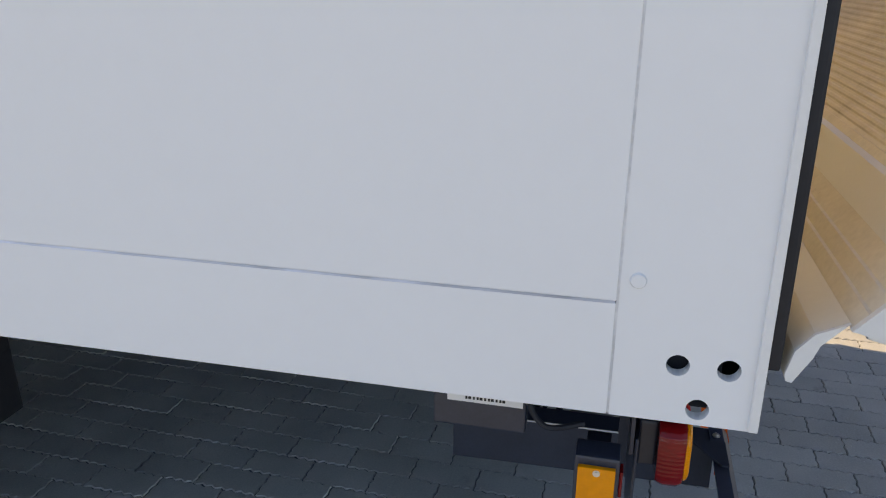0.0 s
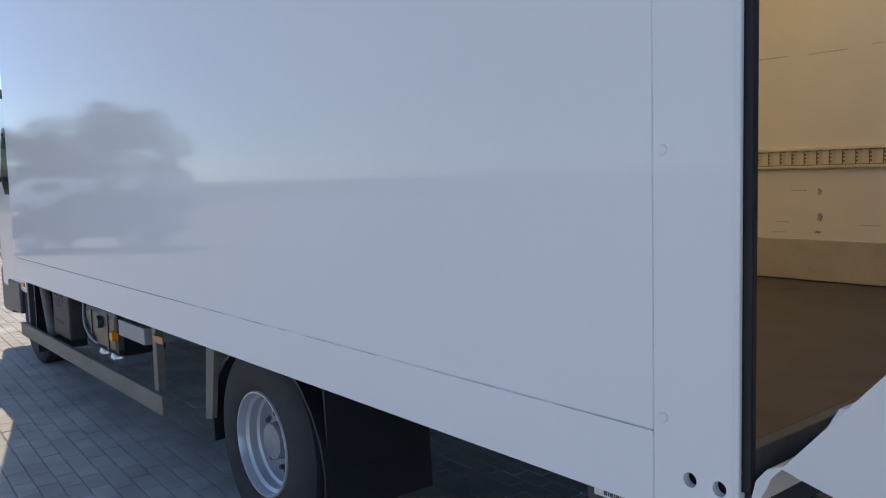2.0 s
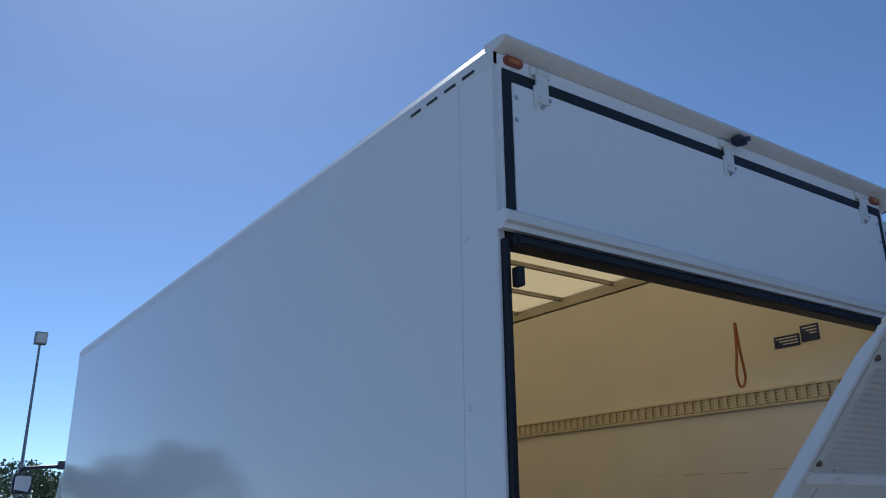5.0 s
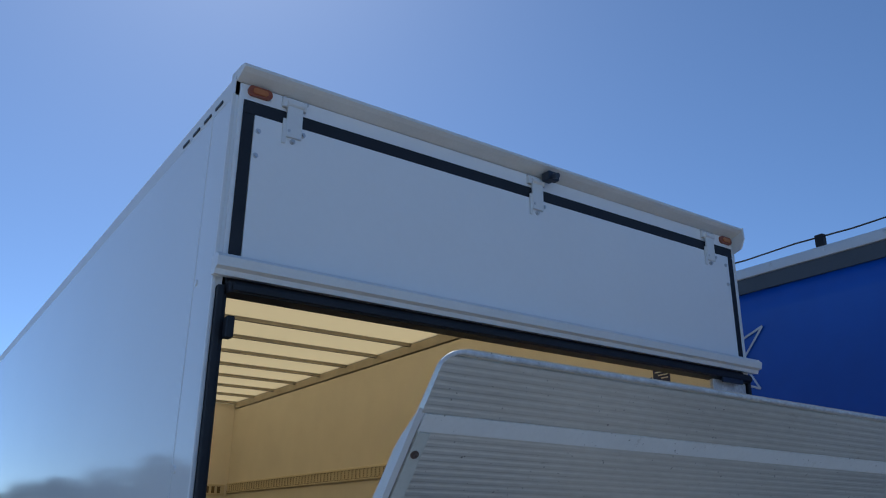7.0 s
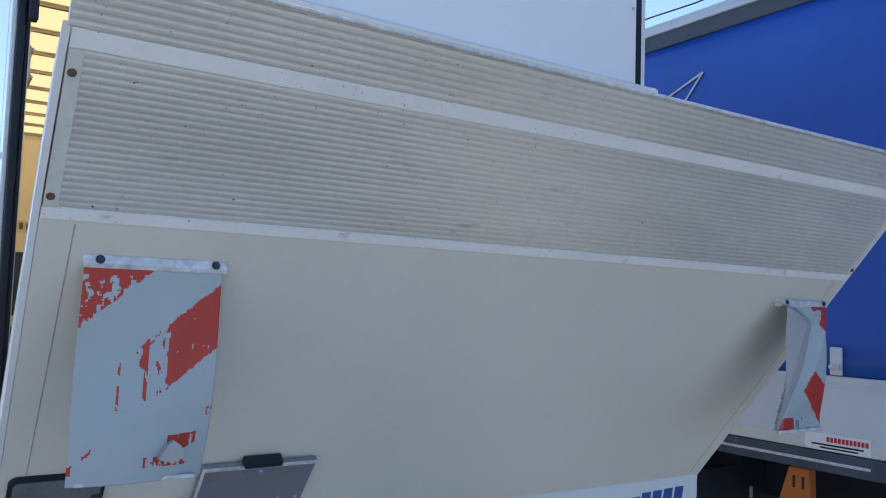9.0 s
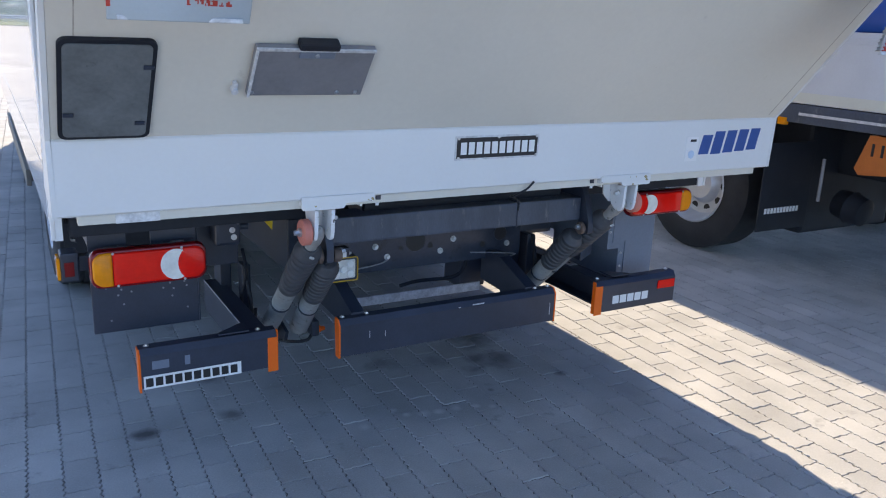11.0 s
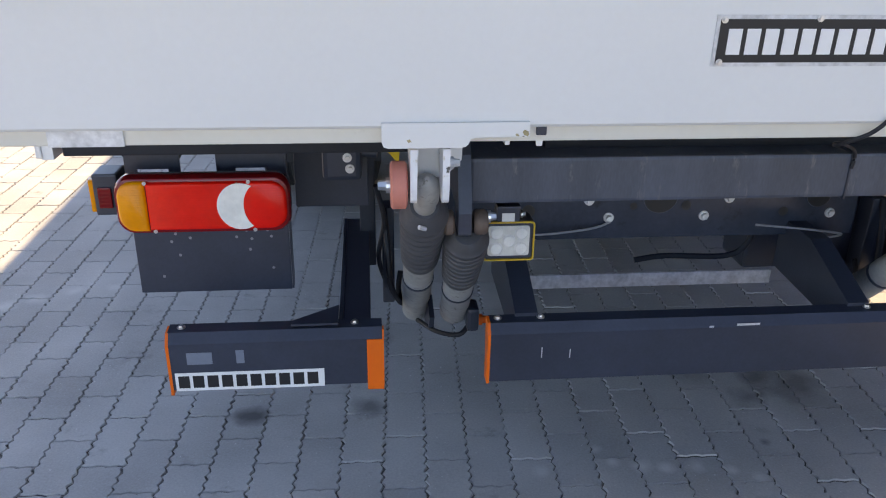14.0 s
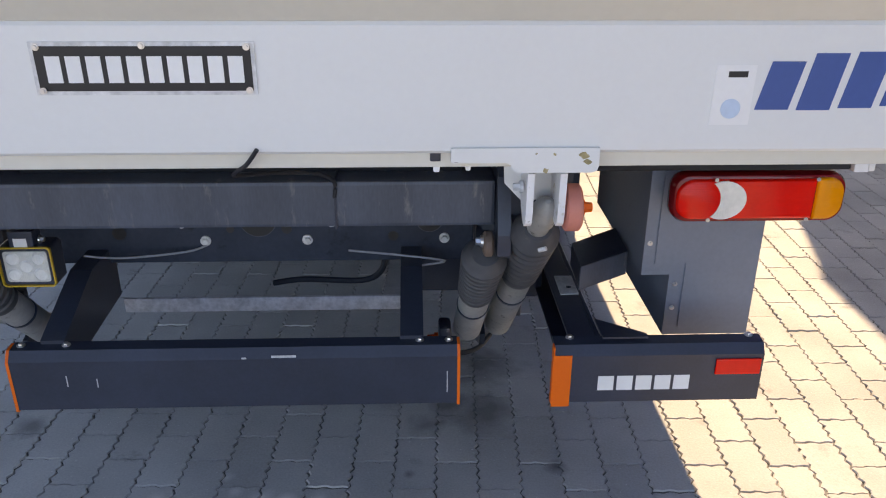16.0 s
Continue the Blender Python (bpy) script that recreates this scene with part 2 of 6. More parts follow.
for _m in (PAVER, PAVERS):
    stains_and_gleams(_m, ((-1.01, 0.40, 0.055, 0.85), (-0.69, 0.42, 0.055, 0.6), (-0.68, 0.79, 0.07, 0.5), (0.58, 0.72, 0.14, 0.6), (0.56, 0.45, 0.11, 0.55), (0.745, 0.206, 0.03, 0.7), (0.05, 0.62, 0.09, 0.4), (0.28, 0.55, 0.07, 0.35), (0.40, 0.39, 0.06, 0.5), (0.47, 0.50, 0.07, 0.45), (0.36, 0.187, 0.018, 0.6)))
    # Pale scrape marks, then a faint light reflection painted in as pale spots.
    stains_and_gleams(_m, ((-0.257, 0.11, 0.025, 0.5), (-0.10, 0.19, 0.022, 0.6), (-0.07, 0.135, 0.020, 0.6), (0.0, 0.112, 0.030, 0.7), (0.058, 0.101, 0.024, 0.7), (0.143, 0.105, 0.030, 0.6), (0.226, 0.081, 0.022, 0.6), (0.285, 0.05, 0.022, 0.5),
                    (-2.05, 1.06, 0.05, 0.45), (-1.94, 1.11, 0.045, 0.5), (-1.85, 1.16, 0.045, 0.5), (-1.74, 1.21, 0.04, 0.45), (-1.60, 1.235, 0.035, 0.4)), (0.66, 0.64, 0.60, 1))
JOINT = material("joint_sand", (0.15, 0.14, 0.13), 0.9, vary=0.4, scale=30, grain=200, bump=0.06)


def lens_material(name, colour, ribs, rough=0.12):
    """Ribbed coloured plastic lens."""
    m = material(name, colour, rough, vary=0.16, scale=18, bump=0.0, coat=0.05)
    n, link = m.node_tree.nodes, m.node_tree.links.new
    co = n.new("ShaderNodeTexCoord")
    wave = n.new("ShaderNodeTexWave")
    wave.bands_direction = "Z" if ribs > 0 else "X"
    wave.inputs["Scale"].default_value = abs(ribs)
    link(co.outputs["Object"], wave.inputs["Vector"])
    bp = n.new("ShaderNodeBump")
    bp.inputs["Strength"].default_value, bp.inputs["Distance"].default_value = 0.22, 0.001
    n["Principled BSDF"].inputs["Specular IOR Level"].default_value = 0.3
    link(wave.outputs["Fac"], bp.inputs["Height"])
    link(bp.outputs[0], n["Principled BSDF"].inputs["Normal"])
    return m


RED = lens_material("red_lens", (1.0, 0.012, 0.006), 60, 0.08)
LENSRIM = lens_material("dark_red_lens", (0.22, 0.006, 0.008), 40, 0.08)
AMBER = lens_material("amber_lens", (0.92, 0.28, 0.008), 60)
DULLAMBER = lens_material("dull_amber_lens", (0.50, 0.17, 0.06), -60)
CLEAR = lens_material("clear_lens", (0.80, 0.79, 0.75), -60)
BROWNLENS = lens_material("brown_lens", (0.30, 0.09, 0.05), -60)
LED = lens_material("work_lamp_glass", (0.66, 0.65, 0.60), -90)

# Glass-fibre roof sheet: daylight shines through it.
ROOFSKIN = material("translucent_roof", (0.85, 0.75, 0.48), 0.5, vary=0.05, scale=3, bump=0.0)
_n, _l = ROOFSKIN.node_tree.nodes, ROOFSKIN.node_tree.links.new
_tr = _n.new("ShaderNodeBsdfTranslucent")
_tr.inputs["Color"].default_value = (0.98, 0.84, 0.59, 1)
_mx = _n.new("ShaderNodeMixShader")
_mx.inputs[0].default_value = 0.92
_l(_n["Principled BSDF"].outputs[0], _mx.inputs[1])
_l(_tr.outputs[0], _mx.inputs[2])
_l(_mx.outputs[0], _n["Material Output"].inputs[0])


def far_paving():
    m = material("far_concrete_paving", (0.50, 0.465, 0.42), 0.85, vary=0.2, scale=0.35, grain=6, bump=0.0)
    n, link = m.node_tree.nodes, m.node_tree.links.new
    co = n.new("ShaderNodeTexCoord")
    mp = n.new("ShaderNodeMapping")
    mp.inputs["Rotation"].default_value = (0, 0, radians(92.7))
    br = n.new("ShaderNodeTexBrick")
    br.inputs["Color1"].default_value, br.inputs["Color2"].default_value = (1, 1, 1, 1), (0.8, 0.8, 0.8, 1)
    br.inputs["Mortar"].default_value = (0.3, 0.28, 0.26, 1)
    br.inputs["Scale"].default_value = 1.0
    br.inputs["Brick Width"].default_value, br.inputs["Row Height"].default_value = 0.206, 0.1083
    br.inputs["Mortar Size"].default_value = 0.006
    link(co.outputs["Object"], mp.inputs["Vector"])
    link(mp.outputs[0], br.inputs["Vector"])
    mul = n.new("ShaderNodeMixRGB")
    mul.blend_type = "MULTIPLY"
    mul.inputs[0].default_value = 1.0
    b = n["Principled BSDF"]
    old = b.inputs["Base Color"].links[0].from_socket
    link(old, mul.inputs[1])
    link(br.outputs["Color"], mul.inputs[2])
    link(mul.outputs[0], b.inputs["Base Color"])
    return m


FARPAVE = far_paving()

# ---- builders ----
BASES = {}


def thing(name, at, label, category, group="", kind=""):
    ob = new(name)
    ob.location = at
    ob.empty_display_size = 0.1
    BASES[ob.name] = Matrix.Translation(-Vector(at))
    return tagged(ob, label, category, group, kind)


def part(name, bm, mat, parent=None, label="", smooth=False):
    me = bpy.data.meshes.new(name)
    bmesh.ops.recalc_face_normals(bm, faces=bm.faces[:])
    if smooth:
        for f in bm.faces:
            f.smooth = True
    bm.to_mesh(me)
    bm.free()
    if mat:
        for m in (mat if isinstance(mat, (list, tuple)) else [mat]):
            me.materials.append(m)
    if smooth:
        me.set_sharp_from_angle(angle=radians(38))
    ob = new(name, me)
    if parent:
        ob.parent = parent
        if parent.name in BASES:
            ob.matrix_parent_inverse = BASES[parent.name]
    return tagged(ob, label)


def solid(bm, x0, x1, y0, y1, z0, z1, bevel=0.0, m=None):
    """A box with softened edges, added to bm."""
    vs = [bm.verts.new((x, y, z)) for x in (x0, x1) for y in (y0, y1) for z in (z0, z1)]
    fs = [bm.faces.new([vs[i] for i in q]) for q in ((0, 1, 3, 2), (4, 6, 7, 5), (0, 4, 5, 1), (2, 3, 7, 6), (0, 2, 6, 4), (1, 5, 7, 3))]
    if bevel:
        es = list({e for f in fs for e in f.edges})
        out = bmesh.ops.bevel(bm, geom=es, offset=bevel, segments=2, affect="EDGES", profile=0.6)
        vs = list({v for v in vs if v.is_valid} | set(out["verts"]))
    if m:
        bmesh.ops.transform(bm, matrix=m, verts=vs)
    return bm


def block(name, x0, x1, y0, y1, z0, z1, mat, parent=None, label="", bevel=0.004, m=None):
    return part(name, solid(bmesh.new(), x0, x1, y0, y1, z0, z1, bevel, m), mat, parent, label)


def rod(bm, a, b, r0, r1=None, seg=20, rings=None, caps=True):
    """A round bar from a to b. rings: (share of the length, radius) pairs for a turned shape."""
    a, b = Vector(a), Vector(b)
    prof = rings or [(0, r0), (1, r0 if r1 is None else r1)]
    q = (b - a).to_track_quat("Z", "Y").to_matrix()
    loops = []
    for s, r in prof:
        c = a.lerp(b, s)
        loops.append([bm.verts.new(c + q @ Vector((r * math.cos(2 * math.pi * k / seg), r * math.sin(2 * math.pi * k / seg), 0))) for k in range(seg)])
    for u, v in zip(loops, loops[1:]):
        for k in range(seg):
            bm.faces.new((u[k], u[(k + 1) % seg], v[(k + 1) % seg], v[k]))
    if caps:
        bm.faces.new(loops[0][::-1])
        bm.faces.new(loops[-1])
    return bm


def bar(name, a, b, r, mat, parent=None, label="", r1=None, seg=20, rings=None):
    return part(name, rod(bmesh.new(), a, b, r, r1, seg, rings), mat, parent, label, smooth=True)


def prism(bm, outline, lo, hi, axis="x"):
    """An outline swept along an axis. Outline in (y, z) for x, (x, z) for y, (x, y) for z."""
    def at(p, s):
        return {"x": (s, p[0], p[1]), "y": (p[0], s, p[1]), "z": (p[0], p[1], s)}[axis]
    u = [bm.verts.new(at(p, lo)) for p in outline]
    v = [bm.verts.new(at(p, hi)) for p in outline]
    n = len(outline)
    for k in range(n):
        bm.faces.new((u[k], u[(k + 1) % n], v[(k + 1) % n], v[k]))
    bm.faces.new(u[::-1])
    bm.faces.new(v)
    return bm


def pipe(name, pts, r, mat, parent=None, label="", seg=8):
    """A bent round tube through the given points."""
    bm = bmesh.new()
    pts = [Vector(p) for p in pts]
    loops = []
    for k, p in enumerate(pts):
        d = (pts[min(k + 1, len(pts) - 1)] - pts[max(k - 1, 0)]).normalized()
        q = d.to_track_quat("Z", "Y").to_matrix()
        loops.append([bm.verts.new(p + q @ Vector((r * math.cos(2 * math.pi * j / seg), r * math.sin(2 * math.pi * j / seg), 0))) for j in range(seg)])
    for u, v in zip(loops, loops[1:]):
        for j in range(seg):
            bm.faces.new((u[j], u[(j + 1) % seg], v[(j + 1) % seg], v[j]))
    bm.faces.new(loops[0][::-1])
    bm.faces.new(loops[-1])
    return part(name, bm, mat, parent, label, smooth=True)


def smooth_path(pts, n=8):
    """A rounded run through the points (Catmull-Rom)."""
    p = [Vector(q) for q in pts]
    p = [p[0]] + p + [p[-1]]
    out = []
    for i in range(1, len(p) - 2):
        for k in range(n):
            s = k / n
            a, b, c, d = p[i - 1], p[i], p[i + 1], p[i + 2]
            out.append(0.5 * (2 * b + (c - a) * s + (2 * a - 5 * b + 4 * c - d) * s * s + (3 * b - a - 3 * c + d) * s ** 3))
    return out + [p[-2]]


def rounded(w, h, r, n=5):
    """A rectangle with round corners about the origin, as an outline."""
    out = []
    for cx, cy, a0 in ((w - r, h - r, 0), (r - w, h - r, 90), (r - w, r - h, 180), (w - r, r - h, 270)):
        for k in range(n + 1):
            a = radians(a0 + 90 * k / n)
            out.append((cx + r * math.cos(a), cy + r * math.sin(a)))
    return out


def bolt(name, at, way, r, mat, parent, h=0.006):
    """A six-sided screw head with a washer, standing on a surface."""
    a, w = Vector(at), Vector(way).normalized()
    bm = rod(bmesh.new(), a, a + w * h * 0.35, r * 1.45, seg=14)
    rod(bm, a + w * h * 0.35, a + w * h, r, r * 0.85, seg=6)
    return part(name, bm, mat, parent)

# ---- the white box truck ----
S, L, ZB, ZT = 1.275, 6.56, 0.865, 3.50
truck = thing("box_truck", (0, 3.2, 0), "white box truck with open cargo body and tilted tail lift", "truck")


def ring_hole_panel():
    """Left side wall: a thin skin with three round holes near its rear foot."""
    bm = bmesh.new()
    holes = [(0.115, 0.957, 0.0165), (0.045, 0.957, 0.0165), (0.081, 0.890, 0.0165)]
    x0, x1 = -S, -S + 0.022
    ys = [0.0, 0.02, 0.07, 0.09, 0.145, 0.205]
    # squares round the holes, each cut by a ring
    cells = {(0.02, 0.07, 0.932, 0.982): holes[1], (0.09, 0.14, 0.932, 0.982): holes[0], (0.056, 0.106, 0.865, 0.915): holes[2]}
    seg = 24
    for (ya, yb, za, zb), (cy, cz, r) in cells.items():
        for x in (x0, x1):
            inner = [(cy + r * math.cos(2 * math.pi * k / seg), cz + r * math.sin(2 * math.pi * k / seg)) for k in range(seg)]
            outer = []
            for k in range(seg):
                c, s = math.cos(2 * math.pi * k / seg), math.sin(2 * math.pi * k / seg)
                m = max(abs(c), abs(s))
                outer.append(((ya + yb) / 2 + (yb - ya) / 2 * c / m, (za + zb) / 2 + (zb - za) / 2 * s / m))
            vi = [bm.verts.new((x, *p)) for p in inner]
            vo = [bm.verts.new((x, *p)) for p in outer]
            for k in range(seg):
                bm.faces.new((vi[k], vi[(k + 1) % seg], vo[(k + 1) % seg], vo[k]))
            if x == x0:
                first = vi
            else:
                for k in range(seg):
                    bm.faces.new((first[k], first[(k + 1) % seg], vi[(k + 1) % seg], vi[k]))
    return bm


# rear corner post of the left wall, with the holes in its foot
def cut_plate(x0, x1, ys, zs, full):
    """A plate in the y-z plane made of the cells of a grid for which full(y, z) holds, in one piece."""
    bm = bmesh.new()
    seen = {}

    def v(x, j, k):
        if (x, j, k) not in seen:
            seen[(x, j, k)] = bm.verts.new((x, ys[j], zs[k]))
        return seen[(x, j, k)]

    def has(j, k):
        return 0 <= j < len(ys) - 1 and 0 <= k < len(zs) - 1 and full((ys[j] + ys[j + 1]) / 2, (zs[k] + zs[k + 1]) / 2)

    for j in range(len(ys) - 1):
        for k in range(len(zs) - 1):
            if not has(j, k):
                continue
            for x in (x0, x1):
                bm.faces.new((v(x, j, k), v(x, j + 1, k), v(x, j + 1, k + 1), v(x, j, k + 1)))
            for gone, a, b in ((has(j - 1, k), (j, k), (j, k + 1)), (has(j + 1, k), (j + 1, k), (j + 1, k + 1)), (has(j, k - 1), (j, k), (j + 1, k)), (has(j, k + 1), (j, k + 1), (j + 1, k + 1))):
                if not gone:
                    bm.faces.new((v(x0, *a), v(x0, *b), v(x1, *b), v(x1, *a)))
    return bm


SOLID = ((0.0, 0.02, 0.865, 0.982), (0.07, 0.09, 0.915, 0.982), (0.14, 0.205, 0.865, 0.982), (0.02, 0.056, 0.865, 0.932),
         (0.106, 0.14, 0.865, 0.932), (0.056, 0.07, 0.915, 0.932), (0.09, 0.106, 0.915, 0.932), (0.0, 0.205, 0.982, ZT))
post = cut_plate(-S, -S + 0.022, (0.0, 0.02, 0.056, 0.07, 0.09, 0.106, 0.14, 0.205), (0.865, 0.915, 0.932, 0.982, ZT), lambda y, z: any(a < y < b and c < z < d for a, b, c, d in SOLID))
left_post = part("corner_post", post, PANEL, truck, "white corner panel with three round holes at its foot")
part("hole_ring", ring_hole_panel(), PANEL, left_post)
left_wall = block("side_wall", -S - 0.001, -S + 0.03, 0.2085, L, 1.046, ZT, PANEL, truck, "glossy white glass-fibre side wall", 0.002)
block("side_skirt", -S - 0.001, -S + 0.03, 0.2085, L, ZB, 1.043, PANEL, truck, "white lower side rail with a blue seam line", 0.002)
block("seam_tape", -S - 0.0013, -S + 0.01, 0.21, 2.9, 1.0425, 1.0465, material("bluish_seam_filler", (0.52, 0.56, 0.65), 0.5, vary=0.5, scale=9, grain=3), left_wall)
block("seam_gap", -S + 0.0015, -S + 0.02, 0.2045, 0.209, ZB, ZT, material("grey_seam", (0.66, 0.67, 0.68), 0.6, vary=0.3), left_wall)
for z in (1.08, 1.66, 2.265, 2.84):
    part("screw_cap", rod(bmesh.new(), (-S - 0.004, 0.181, z), (-S + 0.002, 0.181, z), 0.010, 0.013, 16), PANEL, left_wall, smooth=True)
right_wall = block("side_wall", S - 0.03, S, 0.0, L, ZB, ZT, PANEL, truck, "white glass-fibre side wall", 0.003)
block("front_wall", -S + 0.03, S - 0.03, L - 0.03, L, ZB, ZT, PANEL, truck, "white front wall of the cargo body", 0.003)
# inner lining
block("inner_lining", S - 0.075, S - 0.031, 0.05, L - 0.05, 1.05, 3.40, TANWALL, right_wall, "cream inner wall lining")
block("inner_lining", -S + 0.031, -S + 0.046, 0.05, L - 0.05, 1.05, 3.40, TANWALL, left_wall, "cream inner wall lining")
front_lining = block("front_lining", -S + 0.046, S - 0.075, L - 0.08, L - 0.031, 1.05, 3.44, TANWALL, truck, "cream front lining")
block("kick_board", S - 0.086, S - 0.0755, 0.06, L - 0.09, 1.05, 1.252, KICK, right_wall, "scuffed grey kick board")
block("kick_board", -S + 0.0465, -S + 0.056, 0.06, L - 0.09, 1.05, 1.252, KICK, left_wall, "scuffed grey kick board")
block("cargo_floor", -S + 0.031, S - 0.031, 0.02, L - 0.031, 1.00, 1.045, FLOORPLY, truck, "dark brown plywood cargo floor")
block("floor_frame", -S + 0.031, S - 0.031, 0.05, L - 0.05, 0.90, 0.998, LORRYBLACK, truck, "dark floor frame")
block("rear_sill", -1.24, 1.24, -0.012, 0.02, 0.93, 1.046, BEAM, truck, "dark metal rear sill")


def lashing_rail(x, z, flip, parent):
    """A flat rail with a row of keyhole slots."""
    h = 0.108
    rail = block("lashing_rail", min(x, x - flip * 0.012), max(x, x - flip * 0.012), 0.12, L - 0.1, z - h / 2, z + h / 2, RAILTAN, parent, "cream metal lashing rail with slots", 0.003)
    xs = x - flip * 0.012
    for dz in (-h / 2 + 0.012, h / 2 - 0.012):
        block("rail_lip", min(xs, xs - flip * 0.008), max(xs, xs - flip * 0.008), 0.12, L - 0.1, z + dz - 0.006, z + dz + 0.006, RAILTAN, rail, "", 0.002)
    bm, shade = bmesh.new(), bmesh.new()
    y = 0.16
    a, b = sorted((xs, xs - flip * 0.002))
    while y < L - 0.15:
        solid(bm, a, b, y, y + 0.026, z - 0.033, z + 0.033)
        # Dark strips round each slot: its shadows put into the colour.
        solid(shade, a - 0.0004, b + 0.0004, y + 0.0262, y + 0.031, z - 0.033, z + 0.033)
        solid(shade, a - 0.0004, b + 0.0004, y, y + 0.026, z + 0.0332, z + 0.037)
        for dz in (-0.018, 0.0, 0.018):
            solid(shade, a - 0.0006, b + 0.0006, y + 0.018, y + 0.0262, z + dz - 0.004, z + dz + 0.004)
        y += 0.062
    tagged(part("slot_shadow", shade, SLOTSHADE, rail), kind="stuff")
    # A thin dark strip painted as the shadow under the rail's lip.
    solid_line = solid(bmesh.new(), a, b, 0.12, L - 0.1, z - h / 2 + 0.0185, z - h / 2 + 0.022)
    part("lip_shadow", solid_line, SLOTSHADE, rail)
    tagged(part("rail_perforation", bm, SLOT, rail), kind="stuff")


for z in (2.545, 1.652):
    lashing_rail(S - 0.075, z, 1, right_wall)
    lashing_rail(-S + 0.046, z, -1, left_wall)
def front_rail(z):
    """A slotted rail across the front wall."""
    rail = block("lashing_rail", -1.19, 1.16, L - 0.094, L - 0.0865, z - 0.055, z + 0.055, RAILTAN, front_lining, "cream metal lashing rail with slots", 0.002)
    bm = bmesh.new()
    x = -1.15
    while x < 1.12:
        solid(bm, x, x + 0.034, L - 0.0955, L - 0.0942, z - 0.034, z + 0.034)
        x += 0.062
    tagged(part("rail_perforation", bm, SLOTSHADE, rail), kind="stuff")
    for dz in (-0.046, 0.046):
        block("rail_lip", -1.19, 1.16, L - 0.100, L - 0.0942, z + dz - 0.005, z + dz + 0.005, RAILTAN, rail, "", 0.001)


block("front_kick_plate", -S + 0.047, S - 0.076, L - 0.086, L - 0.0805, 1.05, 2.268, GLOSSBLACK, front_lining, "black lower plate of the front wall", 0.001)
for z in (2.527, 1.582):
    front_rail(z)

# roof: translucent sheet on cross bows
roof = block("roof", -S + 0.01, S - 0.01, 0.03, L, 3.470, 3.474, ROOFSKIN, truck, "translucent yellowish glass-fibre roof", 0)
for k in range(13):
    y = 0.28 + k * 0.515
    bm = solid(bmesh.new(), -1.24, 1.24, y - 0.014, y + 0.014, 3.446, 3.452, 0.001)
    solid(bm, -1.24, 1.24, y - 0.014, y - 0.010, 3.452, 3.468)
    solid(bm, -1.24, 1.24, y + 0.010, y + 0.014, 3.452, 3.468)
    bow = part("roof_bow", bm, BOW, roof, "grey metal roof bow")
    block("bow_groove", -1.24, 1.24, y - 0.0035, y + 0.0035, 3.4448, 3.4458, RUBBER, bow, "dark groove along the bow", 0)
    block("bow_seam", -1.24, 1.24, y - 0.022, y - 0.016, 3.464, 3.4695, BOW, bow, "", 0)
for sx in (-1, 1):
    a, b = sorted((sx * (S - 0.075), sx * (S - 0.02)))
    block("roof_rail", a, b, 0.05, L - 0.03, 3.38, 3.465, BOW, roof, "dark metal roof edge rail")
    bm = bmesh.new()
    prism(bm, [(sx * (S + 0.001), 3.44), (sx * (S + 0.004), 3.50), (sx * (S - 0.012), 3.535), (sx * (S - 0.06), 3.540), (sx * (S - 0.06), 3.476), (sx * (S - 0.032), 3.44)], 0.0, L, "y")
    edge = part("roof_edge_trim", bm, TRIM, roof, "white roof edge trim")
    if sx < 0:
        for y in (0.11, 0.225, 0.345, 0.46):
            block("trim_slot", -S - 0.0055, -S, y, y + 0.07, 3.456, 3.466, INK, edge, "", 0)

# rear frame: dark seals inside white corner edges
for sx in (-1, 1):
    a, b = sorted((sx * (S - 0.026), sx * (S - 0.004)))
    seal = block("door_seal", a, b, -0.023, 0.03, 0.962, 2.79, RUBBER, truck, "black rubber door seal", 0.006)
    a, b = sorted((sx * (S - 0.038), sx * (S - 0.027)))
    block("seal_lip", a, b, -0.010, 0.02, 0.95, 2.77, RUBBER, seal, "", 0.004)
    a, b = sorted((sx * (S - 0.003), sx * (S + 0.009)))
    block("corner_edge", a, b, -0.004, 0.010, 0.868, 3.44, TRIM, seal, "white corner edge", 0.003)
block("buffer", -1.246, -1.222, -0.06, -0.02, 2.625, 2.69, RUBBER, truck, "black rubber stop block", 0.006)
header = block("header_bar", -S + 0.03, S - 0.03, -0.045, 0.03, 2.764, 2.800, RUBBER, truck, "dark seal bar under the rear flap", 0.006)
block("header_groove", -S + 0.04, S - 0.04, -0.058, -0.046, 2.768, 2.790, RUBBER, header, "", 0.005)
block("header_top", -S + 0.03, S - 0.03, -0.005, 0.05, 2.8005, 2.861, RUBBER, header, "", 0.002)
block("latch", 1.02, 1.16, -0.06, -0.046, 2.745, 2.767, BLACK, header)
block("latch_plate", 1.0, 1.23, -0.02, 0.0, 2.70, 2.763, GALV, header)

